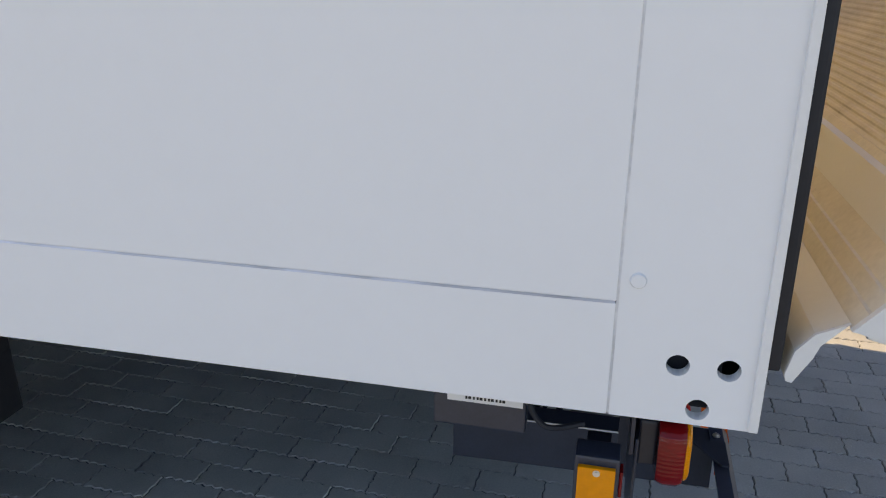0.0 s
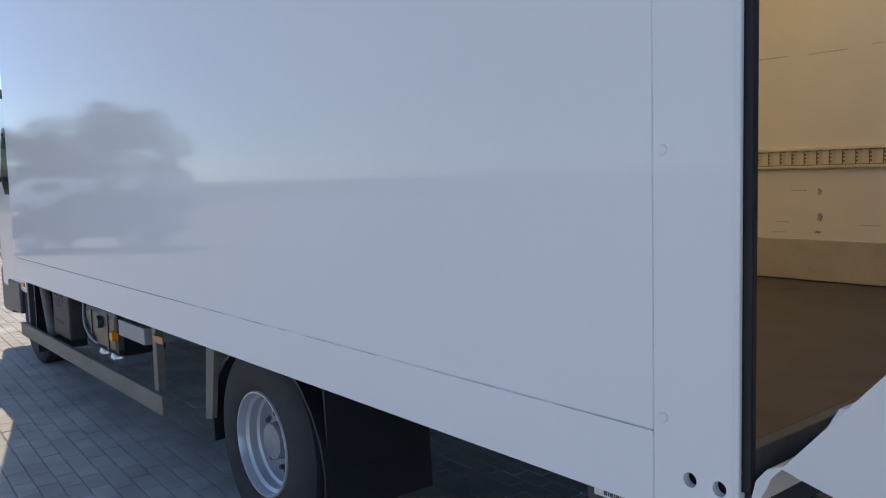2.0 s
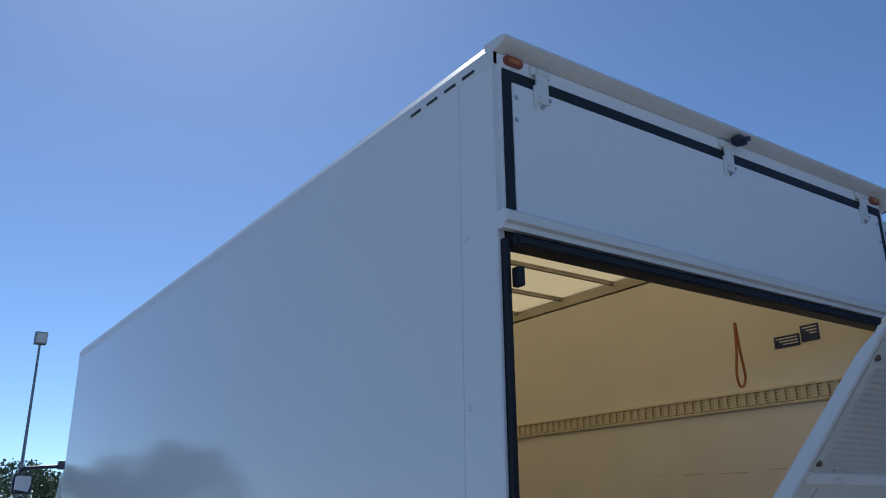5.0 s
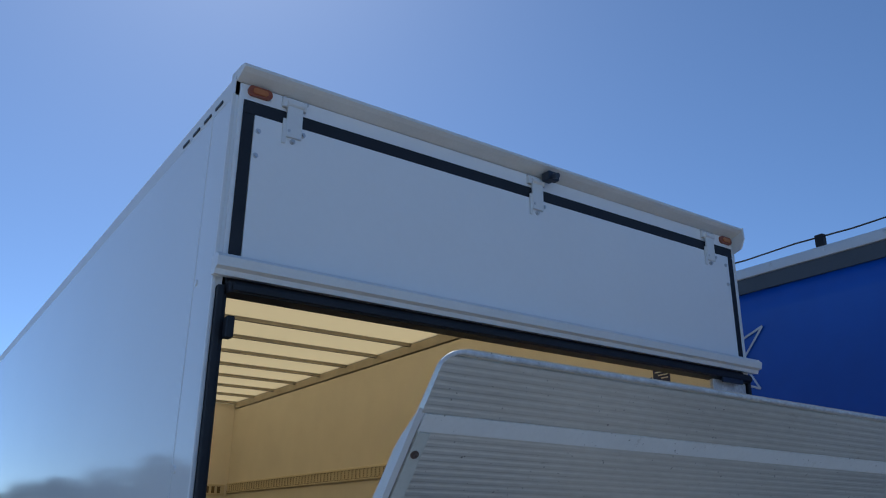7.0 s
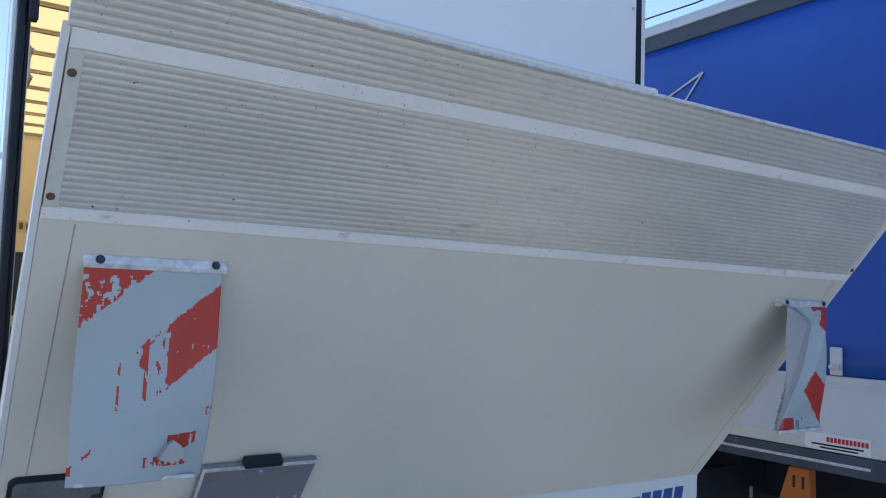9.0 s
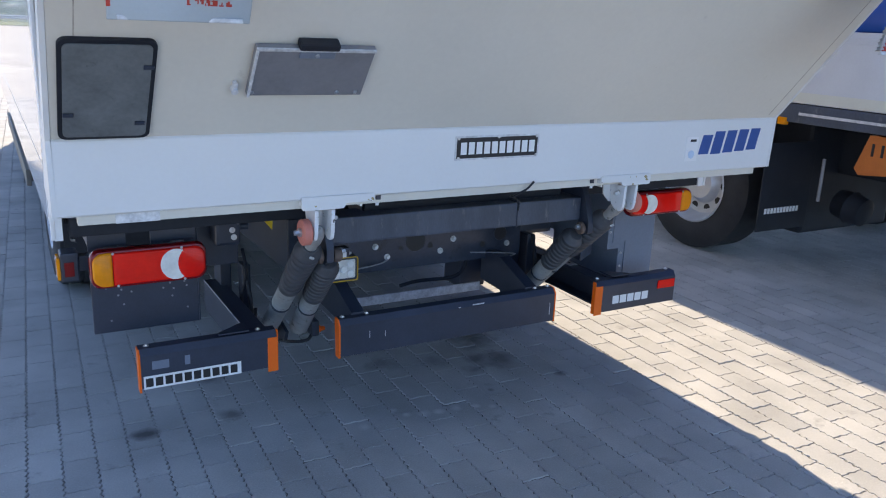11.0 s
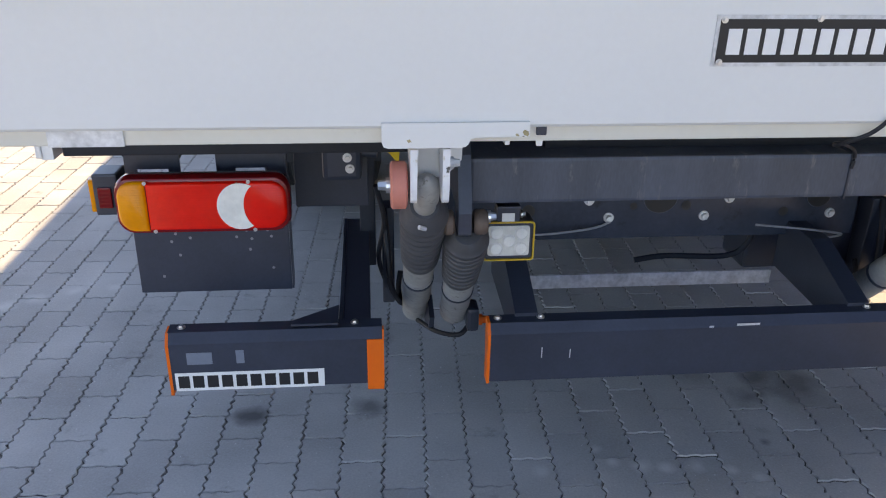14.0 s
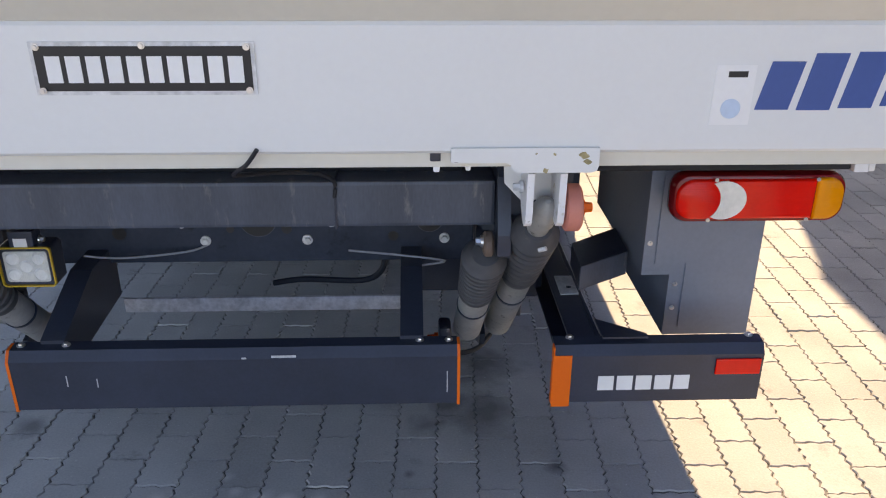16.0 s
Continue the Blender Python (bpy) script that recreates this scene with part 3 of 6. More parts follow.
# upper rear flap with hinges
flap = block("rear_flap", -1.262, 1.262, -0.006, 0.05, 2.862, 3.485, FLAP, truck, "white rear flap above the tail lift")
block("flap_panel", -1.207, 1.211, -0.016, -0.0065, 2.88, 3.378, FLAP, flap, "", 0.003)
for n, x0, x1, z0, z1 in (("flap_seal", -1.247, 1.250, 3.379, 3.426), ("flap_seal", -1.247, -1.208, 2.87, 3.378), ("flap_seal", 1.212, 1.250, 2.87, 3.378)):
    block(n, x0, x1, -0.0125, -0.0065, z0, z1, RUBBER, flap, "black rubber border seal", 0.002)
for x in (-1.072, -0.003, 1.075):
    bm = solid(bmesh.new(), x - 0.028, x + 0.028, -0.026, -0.0165, 3.33, 3.465, 0.002)
    solid(bm, x - 0.045, x + 0.042, -0.022, -0.0065, 3.44, 3.472, 0.002)
    solid(bm, x - 0.040, x - 0.026, -0.0235, -0.0165, 3.305, 3.395, 0.002)
    rod(bm, (x - 0.03, -0.026, 3.452), (x + 0.03, -0.026, 3.452), 0.009, seg=12)
    hinge = part("hinge", bm, TRIM, flap, "white steel flap hinge")
    for dx, z in ((-0.035, 3.477), (0.045, 3.477), (-0.018, 3.352), (0.035, 3.352), (0.0, 3.318)):
        bolt("screw", (x + dx, -0.016 if z < 3.4 else -0.0065, z), (0, -1, 0), 0.0065, STEEL, hinge, 0.012 if z < 3.4 else 0.006)
for x, z in ((-1.192, 3.322), (-1.194, 3.235), (1.188, 3.33), (1.19, 3.235)):
    bolt("screw", (x, -0.016, z), (0, -1, 0), 0.0065, STEEL, flap)
for x in (-1.196, 1.212):
    lamp = part("marker_lamp", prism(bmesh.new(), [(x + p, 3.463 + q) for p, q in rounded(0.042, 0.018, 0.016)], -0.018, -0.0065, "y"), BROWNLENS, flap, "small brown marker lamp")
    part("lamp_lens", prism(bmesh.new(), [(x + p, 3.463 + q) for p, q in rounded(0.026, 0.010, 0.009)], -0.022, -0.0185, "y"), DULLAMBER, lamp)
bm = prism(bmesh.new(), [(-0.004, 3.488), (-0.05, 3.502), (-0.068, 3.512), (-0.066, 3.524), (-0.03, 3.532), (0.05, 3.536), (0.05, 3.486)], -1.275, 1.275, "x")
gutter = part("rain_gutter", bm, GUTTER, truck, "cream metal rain gutter over the flap")
part("gutter_end", prism(bmesh.new(), [(-0.070, 3.526), (-0.072, 3.470), (-0.050, 3.425), (0.01, 3.405), (0.05, 3.44), (0.05, 3.537)], 1.2755, 1.284, "x"), GUTTER, gutter)
cm = solid(bmesh.new(), 0.015, 0.055, -0.075, -0.03, 3.455, 3.492, 0.004)
rod(cm, (0.035, -0.08, 3.468), (0.035, -0.105, 3.462), 0.012, seg=12)
solid(cm, 0.05, 0.075, -0.07, -0.04, 3.46, 3.482, 0.003)
part("camera_unit", cm, BLACK, truck, "small black rear-view camera")
bm = prism(bmesh.new(), [(-0.012, 2.872), (-0.055, 2.876), (-0.072, 2.862), (-0.068, 2.834), (-0.050, 2.828), (-0.046, 2.812), (-0.014, 2.815)], -1.295, 1.30, "x")
part("flap_rail", bm, TRIM, truck, "white aluminium rail along the flap's foot")

# scuff marks on the lining
marks = random.Random(4)
for k in range(16):
    z, y, ln = (2.16 if k < 8 else marks.uniform(1.28, 1.50)) + marks.uniform(-0.008, 0.008), marks.uniform(0.4, 1.7), marks.uniform(0.03, 0.20)
    block("scuff", S - 0.0757, S - 0.0751, y, y + ln, z, z + marks.uniform(0.002, 0.006), SCUFF, right_wall, "", 0)
SMUDGE = material("grey_smudge", (0.40, 0.36, 0.30), 0.6, vary=0.3, scale=50)
for y, z, ry, rz in ((1.045, 1.487, 0.012, 0.016), (1.042, 1.365, 0.014, 0.024), (1.05, 1.29, 0.020, 0.007), (1.86, 1.287, 0.05, 0.004)):
    ov = [(y + ry * math.cos(k * 0.5236) * marks.uniform(0.7, 1.2), z + rz * math.sin(k * 0.5236) * marks.uniform(0.7, 1.2)) for k in range(12)]
    part("smudge", prism(bmesh.new(), ov, S - 0.0757, S - 0.0751, "x"), SMUDGE, right_wall)
# strap and notices inside
st = bmesh.new()
loop = smooth_path([(0.218, 0.21, 2.74), (0.210, 0.21, 2.62), (0.190, 0.21, 2.50), (0.215, 0.21, 2.452), (0.252, 0.21, 2.50), (0.236, 0.21, 2.62), (0.224, 0.21, 2.74)], 6)
w = [(st.verts.new(p + Vector((0, -0.006, 0))), st.verts.new(p + Vector((0, 0.006, 0)))) for p in loop]
for (a, b), (c, d) in zip(w, w[1:]):
    st.faces.new((a, b, d, c))
so = part("pull_strap", st, STRAP, header, "orange-brown webbing pull strap")
md = so.modifiers.new("thick", "SOLIDIFY")
md.thickness = 0.003
for y0, y1, z0, z1 in ((0.50, 0.655, 2.80, 2.865), (0.385, 0.492, 2.81, 2.90)):
    note = block("notice", S - 0.0775, S - 0.0752, y0, y1, z0, z1, NAVY, right_wall, "dark blue printed notice", 0)
    for k in range(3):
        block("print_line", S - 0.0780, S - 0.0776, y0 + 0.012, y1 - 0.012 - 0.02 * k, z1 - 0.018 - 0.016 * k, z1 - 0.012 - 0.016 * k, PAPER, note, "", 0)

# ---- tail lift platform, leaning out ----
D = Vector((0, -0.952, 1.176)).normalized()
N = Vector((0, -1.176, -0.952)).normalized()
UB = Vector((0, -0.310, 1.195))
lift = thing("tail_lift_platform", (0, -0.3, 0.95), "half-tilted white and aluminium tail lift platform", "tail lift")


def under(x, z, off=0.0):
    """A point on the platform's underside at height z, off metres proud of it."""
    p = UB + D * ((z - UB.z) / D.z) + N * off
    return (x, p.y, p.z)


LD = Vector((0, -1.162, 1.350)).normalized()
LN = Vector((0, 1.350, 1.162)).normalized()
LB = Vector((0, -0.100, 1.040))


def load(s, off=0.0):
    p = LB + LD * s + LN * off
    return (p.y, p.z)


XP = 1.282


def flare(bm):
    """The platform's kerb-side edge runs slightly outwards towards the tip."""
    for v in bm.verts:
        if v.co.x < -1.2:
            v.co.x -= 0.012 * min(1.0, max(0.0, (v.co.z - 1.15) / 0.85))
    return bm


# end plates
for sx in (-1, 1):
    a, b = sorted((sx * XP, sx * 1.294))
    plate = part("end_plate", flare(prism(bmesh.new(), [(-0.100, 1.043), (-0.252, 1.003), (-0.3065, 1.003), (-0.312, 1.195), under(0, 1.99)[1:], under(0, 2.284)[1:], load(1.59), load(1.56, 0.004), load(1.1, 0.004), load(0.0, 0.004)], a, b, "x")), BAND, lift, "white platform end plate")
    for z in (2.03, 2.218):
        bolt("rivet", under(1.269 if sx > 0 else -1.281, z, 0.0032), N, 0.0052, RUSTY, plate)
band = part("hinge_band", prism(bmesh.new(), [(-0.252, 1.001), (-0.300, 1.001), (-0.305, 1.006), (-0.311, 1.192), (-0.306, 1.200), (-0.20, 1.18), (-0.12, 1.03)], -XP, XP, "x"), BAND, lift, "white lower platform beam")
HINGE = [(-0.100, 1.046), (-0.058, 1.026), (-0.036, 0.998), (-0.0275, 0.962), (-0.030, 0.952), (-0.038, 0.950), (-0.060, 0.990), (-0.067, 1.010), (-0.092, 1.038)]
part("hinge_profile", prism(bmesh.new(), HINGE, -1.268, 1.268, "x"), CREAM, lift, "cream aluminium hinge profile")
for sx in (-1, 1):
    a, b = sorted((sx * 1.2685, sx * 1.275))
    part("hinge_end_cap", prism(bmesh.new(), HINGE, a, b, "x"), BAND, lift, "white hinge end cap")
bm = prism(bmesh.new(), [under(0, 1.2)[1:], under(0, 1.994)[1:], load(1.28, -0.01), load(0.22, -0.03)], -XP + 0.001, XP - 0.001, "x")
flare(bm)
sheet = part("underside_sheet", bm, CREAM, lift, "cream painted underside sheet")
bm = prism(bmesh.new(), [under(0, 1.993, -0.004)[1:], under(0, 1.993, 0.004)[1:], under(0, 2.012, 0.004)[1:], under(0, 2.012, -0.004)[1:]], -XP + 0.002, XP - 0.002, "x")
flare(bm)
part("joint_profile", bm, STRIPE, lift, "white joint profile")


def ribs(z0, z1, pitch=0.0135, h=0.0008):
    pts = [under(0, z0, -0.006)[1:]]
    n = max(2, int((z1 - z0) / D.z / pitch))
    for k in range(n):
        a = z0 + (z1 - z0) * k / n
        b = z0 + (z1 - z0) * (k + 1) / n
        for s, o in ((0.0, 0.0), (0.18, h), (0.55, h), (0.78, 0.0)):
            pts.append(under(0, a + (b - a) * s, o)[1:])
    pts += [under(0, z1, 0.0)[1:], under(0, z1, -0.006)[1:]]
    return pts


part("ribbed_sheet", flare(prism(bmesh.new(), ribs(2.0125, 2.251), -XP + 0.003, XP - 0.003, "x")), ALU, lift, "dirty ribbed aluminium sheet")
stripe = part("worn_stripe", flare(prism(bmesh.new(), [under(0, 2.2515, -0.005)[1:], under(0, 2.2515, 0.001)[1:], under(0, 2.2775, 0.001)[1:], under(0, 2.2775, -0.005)[1:]], -XP + 0.003, XP - 0.003, "x")), STRIPE, lift, "worn white stripe")
TIP = 1.286
bm = prism(bmesh.new(), ribs(2.278, 2.361) + [load(1.766, -0.002), load(1.64, -0.002)], -TIP, TIP, "x")
ROUND = 0.034
for sx in (-1, 1):
    top_at = Vector(under(sx * (TIP - ROUND), 2.367)) - D * ROUND
    for deg in (15, 35, 55, 75):
        way = Vector((sx * math.cos(radians(deg)), 0, 0)) + D * math.sin(radians(deg))
        cut = bmesh.ops.bisect_plane(bm, geom=bm.verts[:] + bm.edges[:] + bm.faces[:], plane_co=top_at + way * ROUND, plane_no=way, clear_outer=True)
        bmesh.ops.holes_fill(bm, edges=[e for e in cut["geom_cut"] if isinstance(e, bmesh.types.BMEdge)], sides=0)
tip = part("ramp_tip", flare(bm), ALU, lift, "ribbed aluminium ramp tip with rounded corners")
# Bright pipe along the tip: a sun glint made as a shape.
edge_pts = []
for sx in (-1, 1):
    arc = [Vector(under(sx * (TIP - ROUND) - (0.012 if sx < 0 else 0), 2.367, -0.004)) - D * ROUND + Vector((sx * ROUND * math.cos(radians(q)), 0, 0)) + D * ROUND * math.sin(radians(q)) for q in (20, 40, 60, 80, 90)]
    edge_pts += arc if sx < 0 else arc[::-1]
pipe("tip_edge_glint", edge_pts, 0.0042, GALV, tip, "bright tip edge standing in for a sun glint", 10)
for sx in (-1, 1):
    a, b = sorted((sx * 1.2785, sx * 1.255))
    strip = prism(bmesh.new(), [under(0, 2.013, -0.003)[1:], under(0, 2.013, 0.0032)[1:], under(0, 2.250, 0.0032)[1:], under(0, 2.250, -0.003)[1:]], a, b, "x")
    part("edge_strip", flare(strip), STRIPGREY, lift, "smooth painted edge strip")
    a, b = sorted((sx * 1.2335, sx * 1.2305))
    seam = prism(bmesh.new(), [under(0, 1.21, -0.002)[1:], under(0, 1.21, 0.0006)[1:], under(0, 1.985, 0.0006)[1:], under(0, 1.985, -0.002)[1:]], a, b, "x")
    part("sheet_seam", seam, SMUDGE, lift)
# loading side, ribbed
pts = [load(0, 0), load(0.03, 0.004), load(0.034, 0.0), load(0.06, 0.004), load(0.064, 0), load(0.15, 0.0), load(0.152, 0.006), load(0.20, 0.006), load(0.202, 0.001)]
s = 0.21
while s < 1.72:
    pts += [load(s, 0.0), load(s + 0.004, 0.0028), load(s + 0.010, 0.0028), load(s + 0.014, 0.0)]
    s += 0.0185
pts += [load(1.74, 0), load(1.745, -0.006), load(0.0, -0.006)]
part("loading_sheet", flare(prism(bmesh.new(), pts, -XP + 0.001, XP - 0.001, "x")), ALUTAN, lift, "dusty ribbed loading surface")

# hatch in the underside with a rubber rim
U4 = Matrix((( 1, 0, 0, 0), (0, N.y, D.y, UB.y), (0, N.z, D.z, UB.z), (0, 0, 0, 1)))  # local x, out, up the slope
def slope(z):
    return (z - UB.z) / D.z
out = [(p - 1.1625, q + (slope(1.205) + slope(1.447)) / 2) for p, q in rounded(0.104, (slope(1.447) - slope(1.205)) / 2, 0.02)]
bm = prism(bmesh.new(), out, -0.002, 0.010, "y")
bmesh.ops.transform(bm, matrix=U4, verts=bm.verts)
hatch = part("control_hatch", bm, RUBBER, lift, "grey control hatch with black rubber rim")
out = [(p - 1.1625, q + (slope(1.205) + slope(1.447)) / 2) for p, q in rounded(0.094, (slope(1.447) - slope(1.205)) / 2 - 0.011, 0.014)]
bm = prism(bmesh.new(), out, 0.0101, 0.013, "y")
bmesh.ops.transform(bm, matrix=U4, verts=bm.verts)
part("hatch_cover", bm, material("grey_hatch_sheet", (0.13, 0.145, 0.15), 0.5, vary=0.3, scale=12, dirt=(0.07, 0.075, 0.08), dirt_at=0.6), hatch)
for x, s in ((-1.245, 0.10), (-1.085, 0.07), (-1.075, 0.25)):
    block("hatch_clip", x - 0.012, x + 0.012, 0.0131, 0.017, s - 0.006, s + 0.006, BLACK, hatch, "", 0.002, U4)
# folding foot step, tilted plate with black grip
s0, s1 = slope(1.322), slope(1.445)
step = block("foot_plate", -0.838, -0.528, 0.004, 0.020, s0, s1, material("grey_step_plate", (0.24, 0.235, 0.25), 0.5, 0.3, vary=0.12, scale=14, bump=0.01), lift, "grey metal folding foot plate", 0.003, U4)
block("plate_lip", -0.838, -0.528, 0.020, 0.026, s1 - 0.008, s1, GALV, step, "bright upper lip", 0.001, U4)
block("plate_lip", -0.838, -0.831, 0.020, 0.026, s0, s1 - 0.009, GALV, step, "", 0.001, U4)
block("grip", -0.735, -0.632, 0.003, 0.034, s1 + 0.001, s1 + 0.020, RUBBER, step, "black grip", 0.005, U4)
block("grip_tab", -0.730, -0.637, 0.0205, 0.027, s1 - 0.028, s1 - 0.0085, GREYBOX, step, "", 0.003, U4)
for x, s in ((-0.826, s0 + 0.012), (-0.548, s0 + 0.012), (-0.60, s0 + 0.012), (-0.684, s1 - 0.018)):
    p = U4 @ Vector((x, 0.027 if s > s0 + 0.05 else 0.020, s))
    bolt("rivet", p, N, 0.004, STEEL, step, 0.004)
part("latch_pin", rod(bmesh.new(), U4 @ Vector((-0.868, 0, s0 + 0.012)), U4 @ Vector((-0.868, 0.02, s0 + 0.012)), 0.009, seg=10), GALV, lift, "small worn latch pin", smooth=True)
block("latch_hook", -0.874, -0.862, 0.001, 0.016, s0 + 0.016, s0 + 0.036, GALV, lift, "", 0.003, U4)

# marks on the lower band


def on_band(name, x0, x1, z0, z1, mat, parent, off=0.0, lab="", th=0.0012):
    lean = (0.006 / 0.186)
    bm = bmesh.new()
    ya, yb = -0.305 - (z0 - 1.006) * lean, -0.305 - (z1 - 1.006) * lean
    prism(bm, [(ya - off, z0), (ya - off - th, z0), (yb - off - th, z1), (yb - off, z1)], x0, x1, "x")
    return part(name, bm, mat, parent, lab)


plate = on_band("name_plate", -0.158, 0.157, 1.094, 1.170, GALV, band, 0.0, "black and white riveted maker's plate", 0.002)
on_band("plate_field", -0.152, 0.151, 1.100, 1.164, INK, plate, 0.002, "", 0.001)
for k in range(10):
    x = -0.138 + k * 0.0285
    on_band("letter_bar", x, x + 0.021, 1.112, 1.150, PAPER, plate, 0.003, "", 0.001)
for x, z in ((-0.147, 1.163), (0.146, 1.163), (-0.147, 1.101), (0.146, 1.101), (0.0, 1.165)):
    bolt("rivet", (x, -0.3135, z), (0, -1, 0), 0.0035, STEEL, plate, 0.004)
for k in range(5):
    x = 0.900 + k * 0.0635
    bar_bm = bmesh.new()
    lo, hi = 1.064 + 0.003 * k, 1.150 + 0.002 * k
    if k == 0:
        lo, hi = 1.068, 1.140
    ya, yb = -0.305 - (lo - 1.006) * 0.0323, -0.305 - (hi - 1.006) * 0.0323
    va = [bar_bm.verts.new(q) for q in ((x - 0.008, ya, lo), (x + 0.043, ya, lo), (x + 0.058, yb, hi), (x + 0.008, yb, hi))]
    vb = [bar_bm.verts.new(v.co + Vector((0, -0.0012, 0))) for v in va]
    bar_bm.faces.new(va)
    bar_bm.faces.new(vb[::-1])
    for i in range(4):
        bar_bm.faces.new((va[i], va[(i + 1) % 4], vb[(i + 1) % 4], vb[i]))
    part("maker_letter_bar", bar_bm, BLUEINK, band, "blue slanted lettering bar")
tag = on_band("inspection_sticker", 0.826, 0.886, 1.045, 1.135, PAPER, band, 0.0, "white inspection sticker")
on_band("print_line", 0.845, 0.874, 1.117, 1.126, INK, tag, 0.0012, "", 0.0006)
part("print_disc", rod(bmesh.new(), (0.855, -0.3085, 1.070), (0.855, -0.3098, 1.070), 0.015, seg=20), material("pale_blue_print", (0.45, 0.58, 0.72), 0.5), tag)
block("lower_lip", -1.235, 1.235, -0.286, -0.252, 0.974, 1.0005, CREAM, lift, "cream lower lip of the beam", 0.003)
foil = block("foil_label", -1.146, -1.036, -0.2890, -0.2865, 0.9735, 1.0003, GALV, lift, "worn silver foil label", 0.0005)

# ---- warning flags ----
def cloth(name, fn, nu, nv, mats, parent, label="", print_fn=None):
    """A thin hanging sheet; print_fn(u, v) picks which of the mats a spot carries."""
    bm = bmesh.new()
    g = [[bm.verts.new(fn(i / nu, j / nv)) for i in range(nu + 1)] for j in range(nv + 1)]
    for j in range(nv):
        for i in range(nu):
            f = bm.faces.new((g[j][i], g[j][i + 1], g[j + 1][i + 1], g[j + 1][i]))
            if print_fn:
                f.material_index = print_fn((i + 0.5) / nu, (j + 0.5) / nv)
    ob = part(name, bm, mats, parent, label, smooth=True)
    md = ob.modifiers.new("thick", "SOLIDIFY")
    md.thickness = 0.0018
    return ob


def rough(u, v, k, seed):
    return noise.noise(Vector((u * k, v * k * 0.8, seed))) + 0.5 * noise.noise(Vector((u * k * 2.7, v * k * 2.2, seed + 7)))


def between(v, a, b):
    return a < v < b


def left_print(u, v):
    """Diagonal red stripes, scraped away over the middle and the foot of the sheet."""
    e = 0.012 * rough(u, v, 30, 1.0)
    if u / 0.51 + v / 0.285 < 1.0 + e:
        if v < 0.035 + 0.02 * rough(u, v, 9, 4.0):
            return 1
        patch = rough(u, v, 16, 2.0) + 0.5 * rough(u * 0.4, v * 2.2, 24, 9.0)
        return 1 if patch > (-0.15 if v < 0.10 or u < 0.06 else -0.22) else 0
    top = 0.06 + (1 - u) * 0.54
    if top + e < v < top + 0.31 + e:
        edge = 0.635 + 0.03 * rough(u, v, 14, 3.0)
        if u > edge:
            return 0 if rough(u, v, 40, 5.0) > 0.72 else 1
        if between(u, 0.445 + 0.02 * rough(v, u, 12, 1.5), 0.50) and between(v, 0.31, 0.485 - 0.4 * (0.5 - u)):
            return 1
        if between(u, 0.47, 0.50) and between(v, 0.48, 0.62):
            return 1 if rough(u, v, 30, 6.0) > -0.15 else 0
        if between(u, 0.55, 0.61) and v < 0.60:
            return 1 if rough(u * 1.4, v * 0.5, 40, 8.0) > 0.22 else 0
        if between(u, 0.295, 0.312) and between(v, 0.44, 0.66):
            return 1 if rough(u, v, 22, 11.0) > -0.1 else 0
        if v < top + 0.03 and u > 0.40:
            return 1 if rough(u, v, 34, 12.0) > 0.2 else 0
        return 0
    if u < 0.03 and between(v, 0.68, 0.95):
        return 1
    if u < 0.17 - 1.4 * abs(v - 0.81) + 0.05 * rough(u, v, 14, 13.0) and v > 0.775:
        return 1
    if between(u, 0.68, 0.90) and between(v, 0.785 - 0.06 * (u - 0.68), 0.875 - 0.35 * (u - 0.75)):
        return 1 if rough(u, v, 26, 14.0) > -0.28 else 0
    if between(u, 0.52, 0.85) and between(v, 0.885, 0.93):
        return 1 if rough(u, v, 26, 15.0) > 0.0 else 0
    if u > 0.955 and between(v, 0.655, 0.70):
        return 1 if rough(u, v, 30, 16.0) > -0.05 else 0
    return 0


def fold_line(v):
    """Where the curled side ends, in shares of the sheet's width."""
    return 0.20 + 0.49 * v / 0.15 if v < 0.15 else 0.69 - 0.77 * (v - 0.15)


def right_print(u, v):
    e = 0.02 * rough(u, v, 20, 21.0)
    if u < fold_line(v):
        return 2
    if u > 0.62 and v < 0.20 and (u - 0.62) / 0.38 > v / 0.22 + e:
        return 1 if (v < 0.04 or u > 0.88 or rough(u, v, 18, 22.0) > 0.25) else 0
    if between(v, 0.53, 0.96):
        lo = 0.73 - 0.20 * (v - 0.53) / 0.16 if v < 0.69 else 0.53 + 0.46 * (v - 0.69) / 0.27
        hi = 0.73 + 0.27 * (v - 0.53) / 0.12 if v < 0.65 else 1.1
        if lo + e < u < hi + e:
            return 1
    if v > 0.90 and between(u, 0.10 + 0.9 * (0.98 - v), 0.38 + e):
        return 1
    if v > 0.90 and between(u, 0.42, 0.60) and rough(u, v, 20, 23.0) > 0.1:
        return 3
    return 0


def flag_left(u, v):
    x = -1.204 + (0.266 - 0.014 * v) * u + 0.012 * math.sin(v * 2.2) * (u - 0.4)
    z = 1.913 - 0.425 * v
    y = -0.905 + 0.030 * v + 0.010 * math.sin(5 * v + 2 * u) * v + 0.022 * v ** 4 * (2 * u - 1) ** 2
    return (x, y, z)


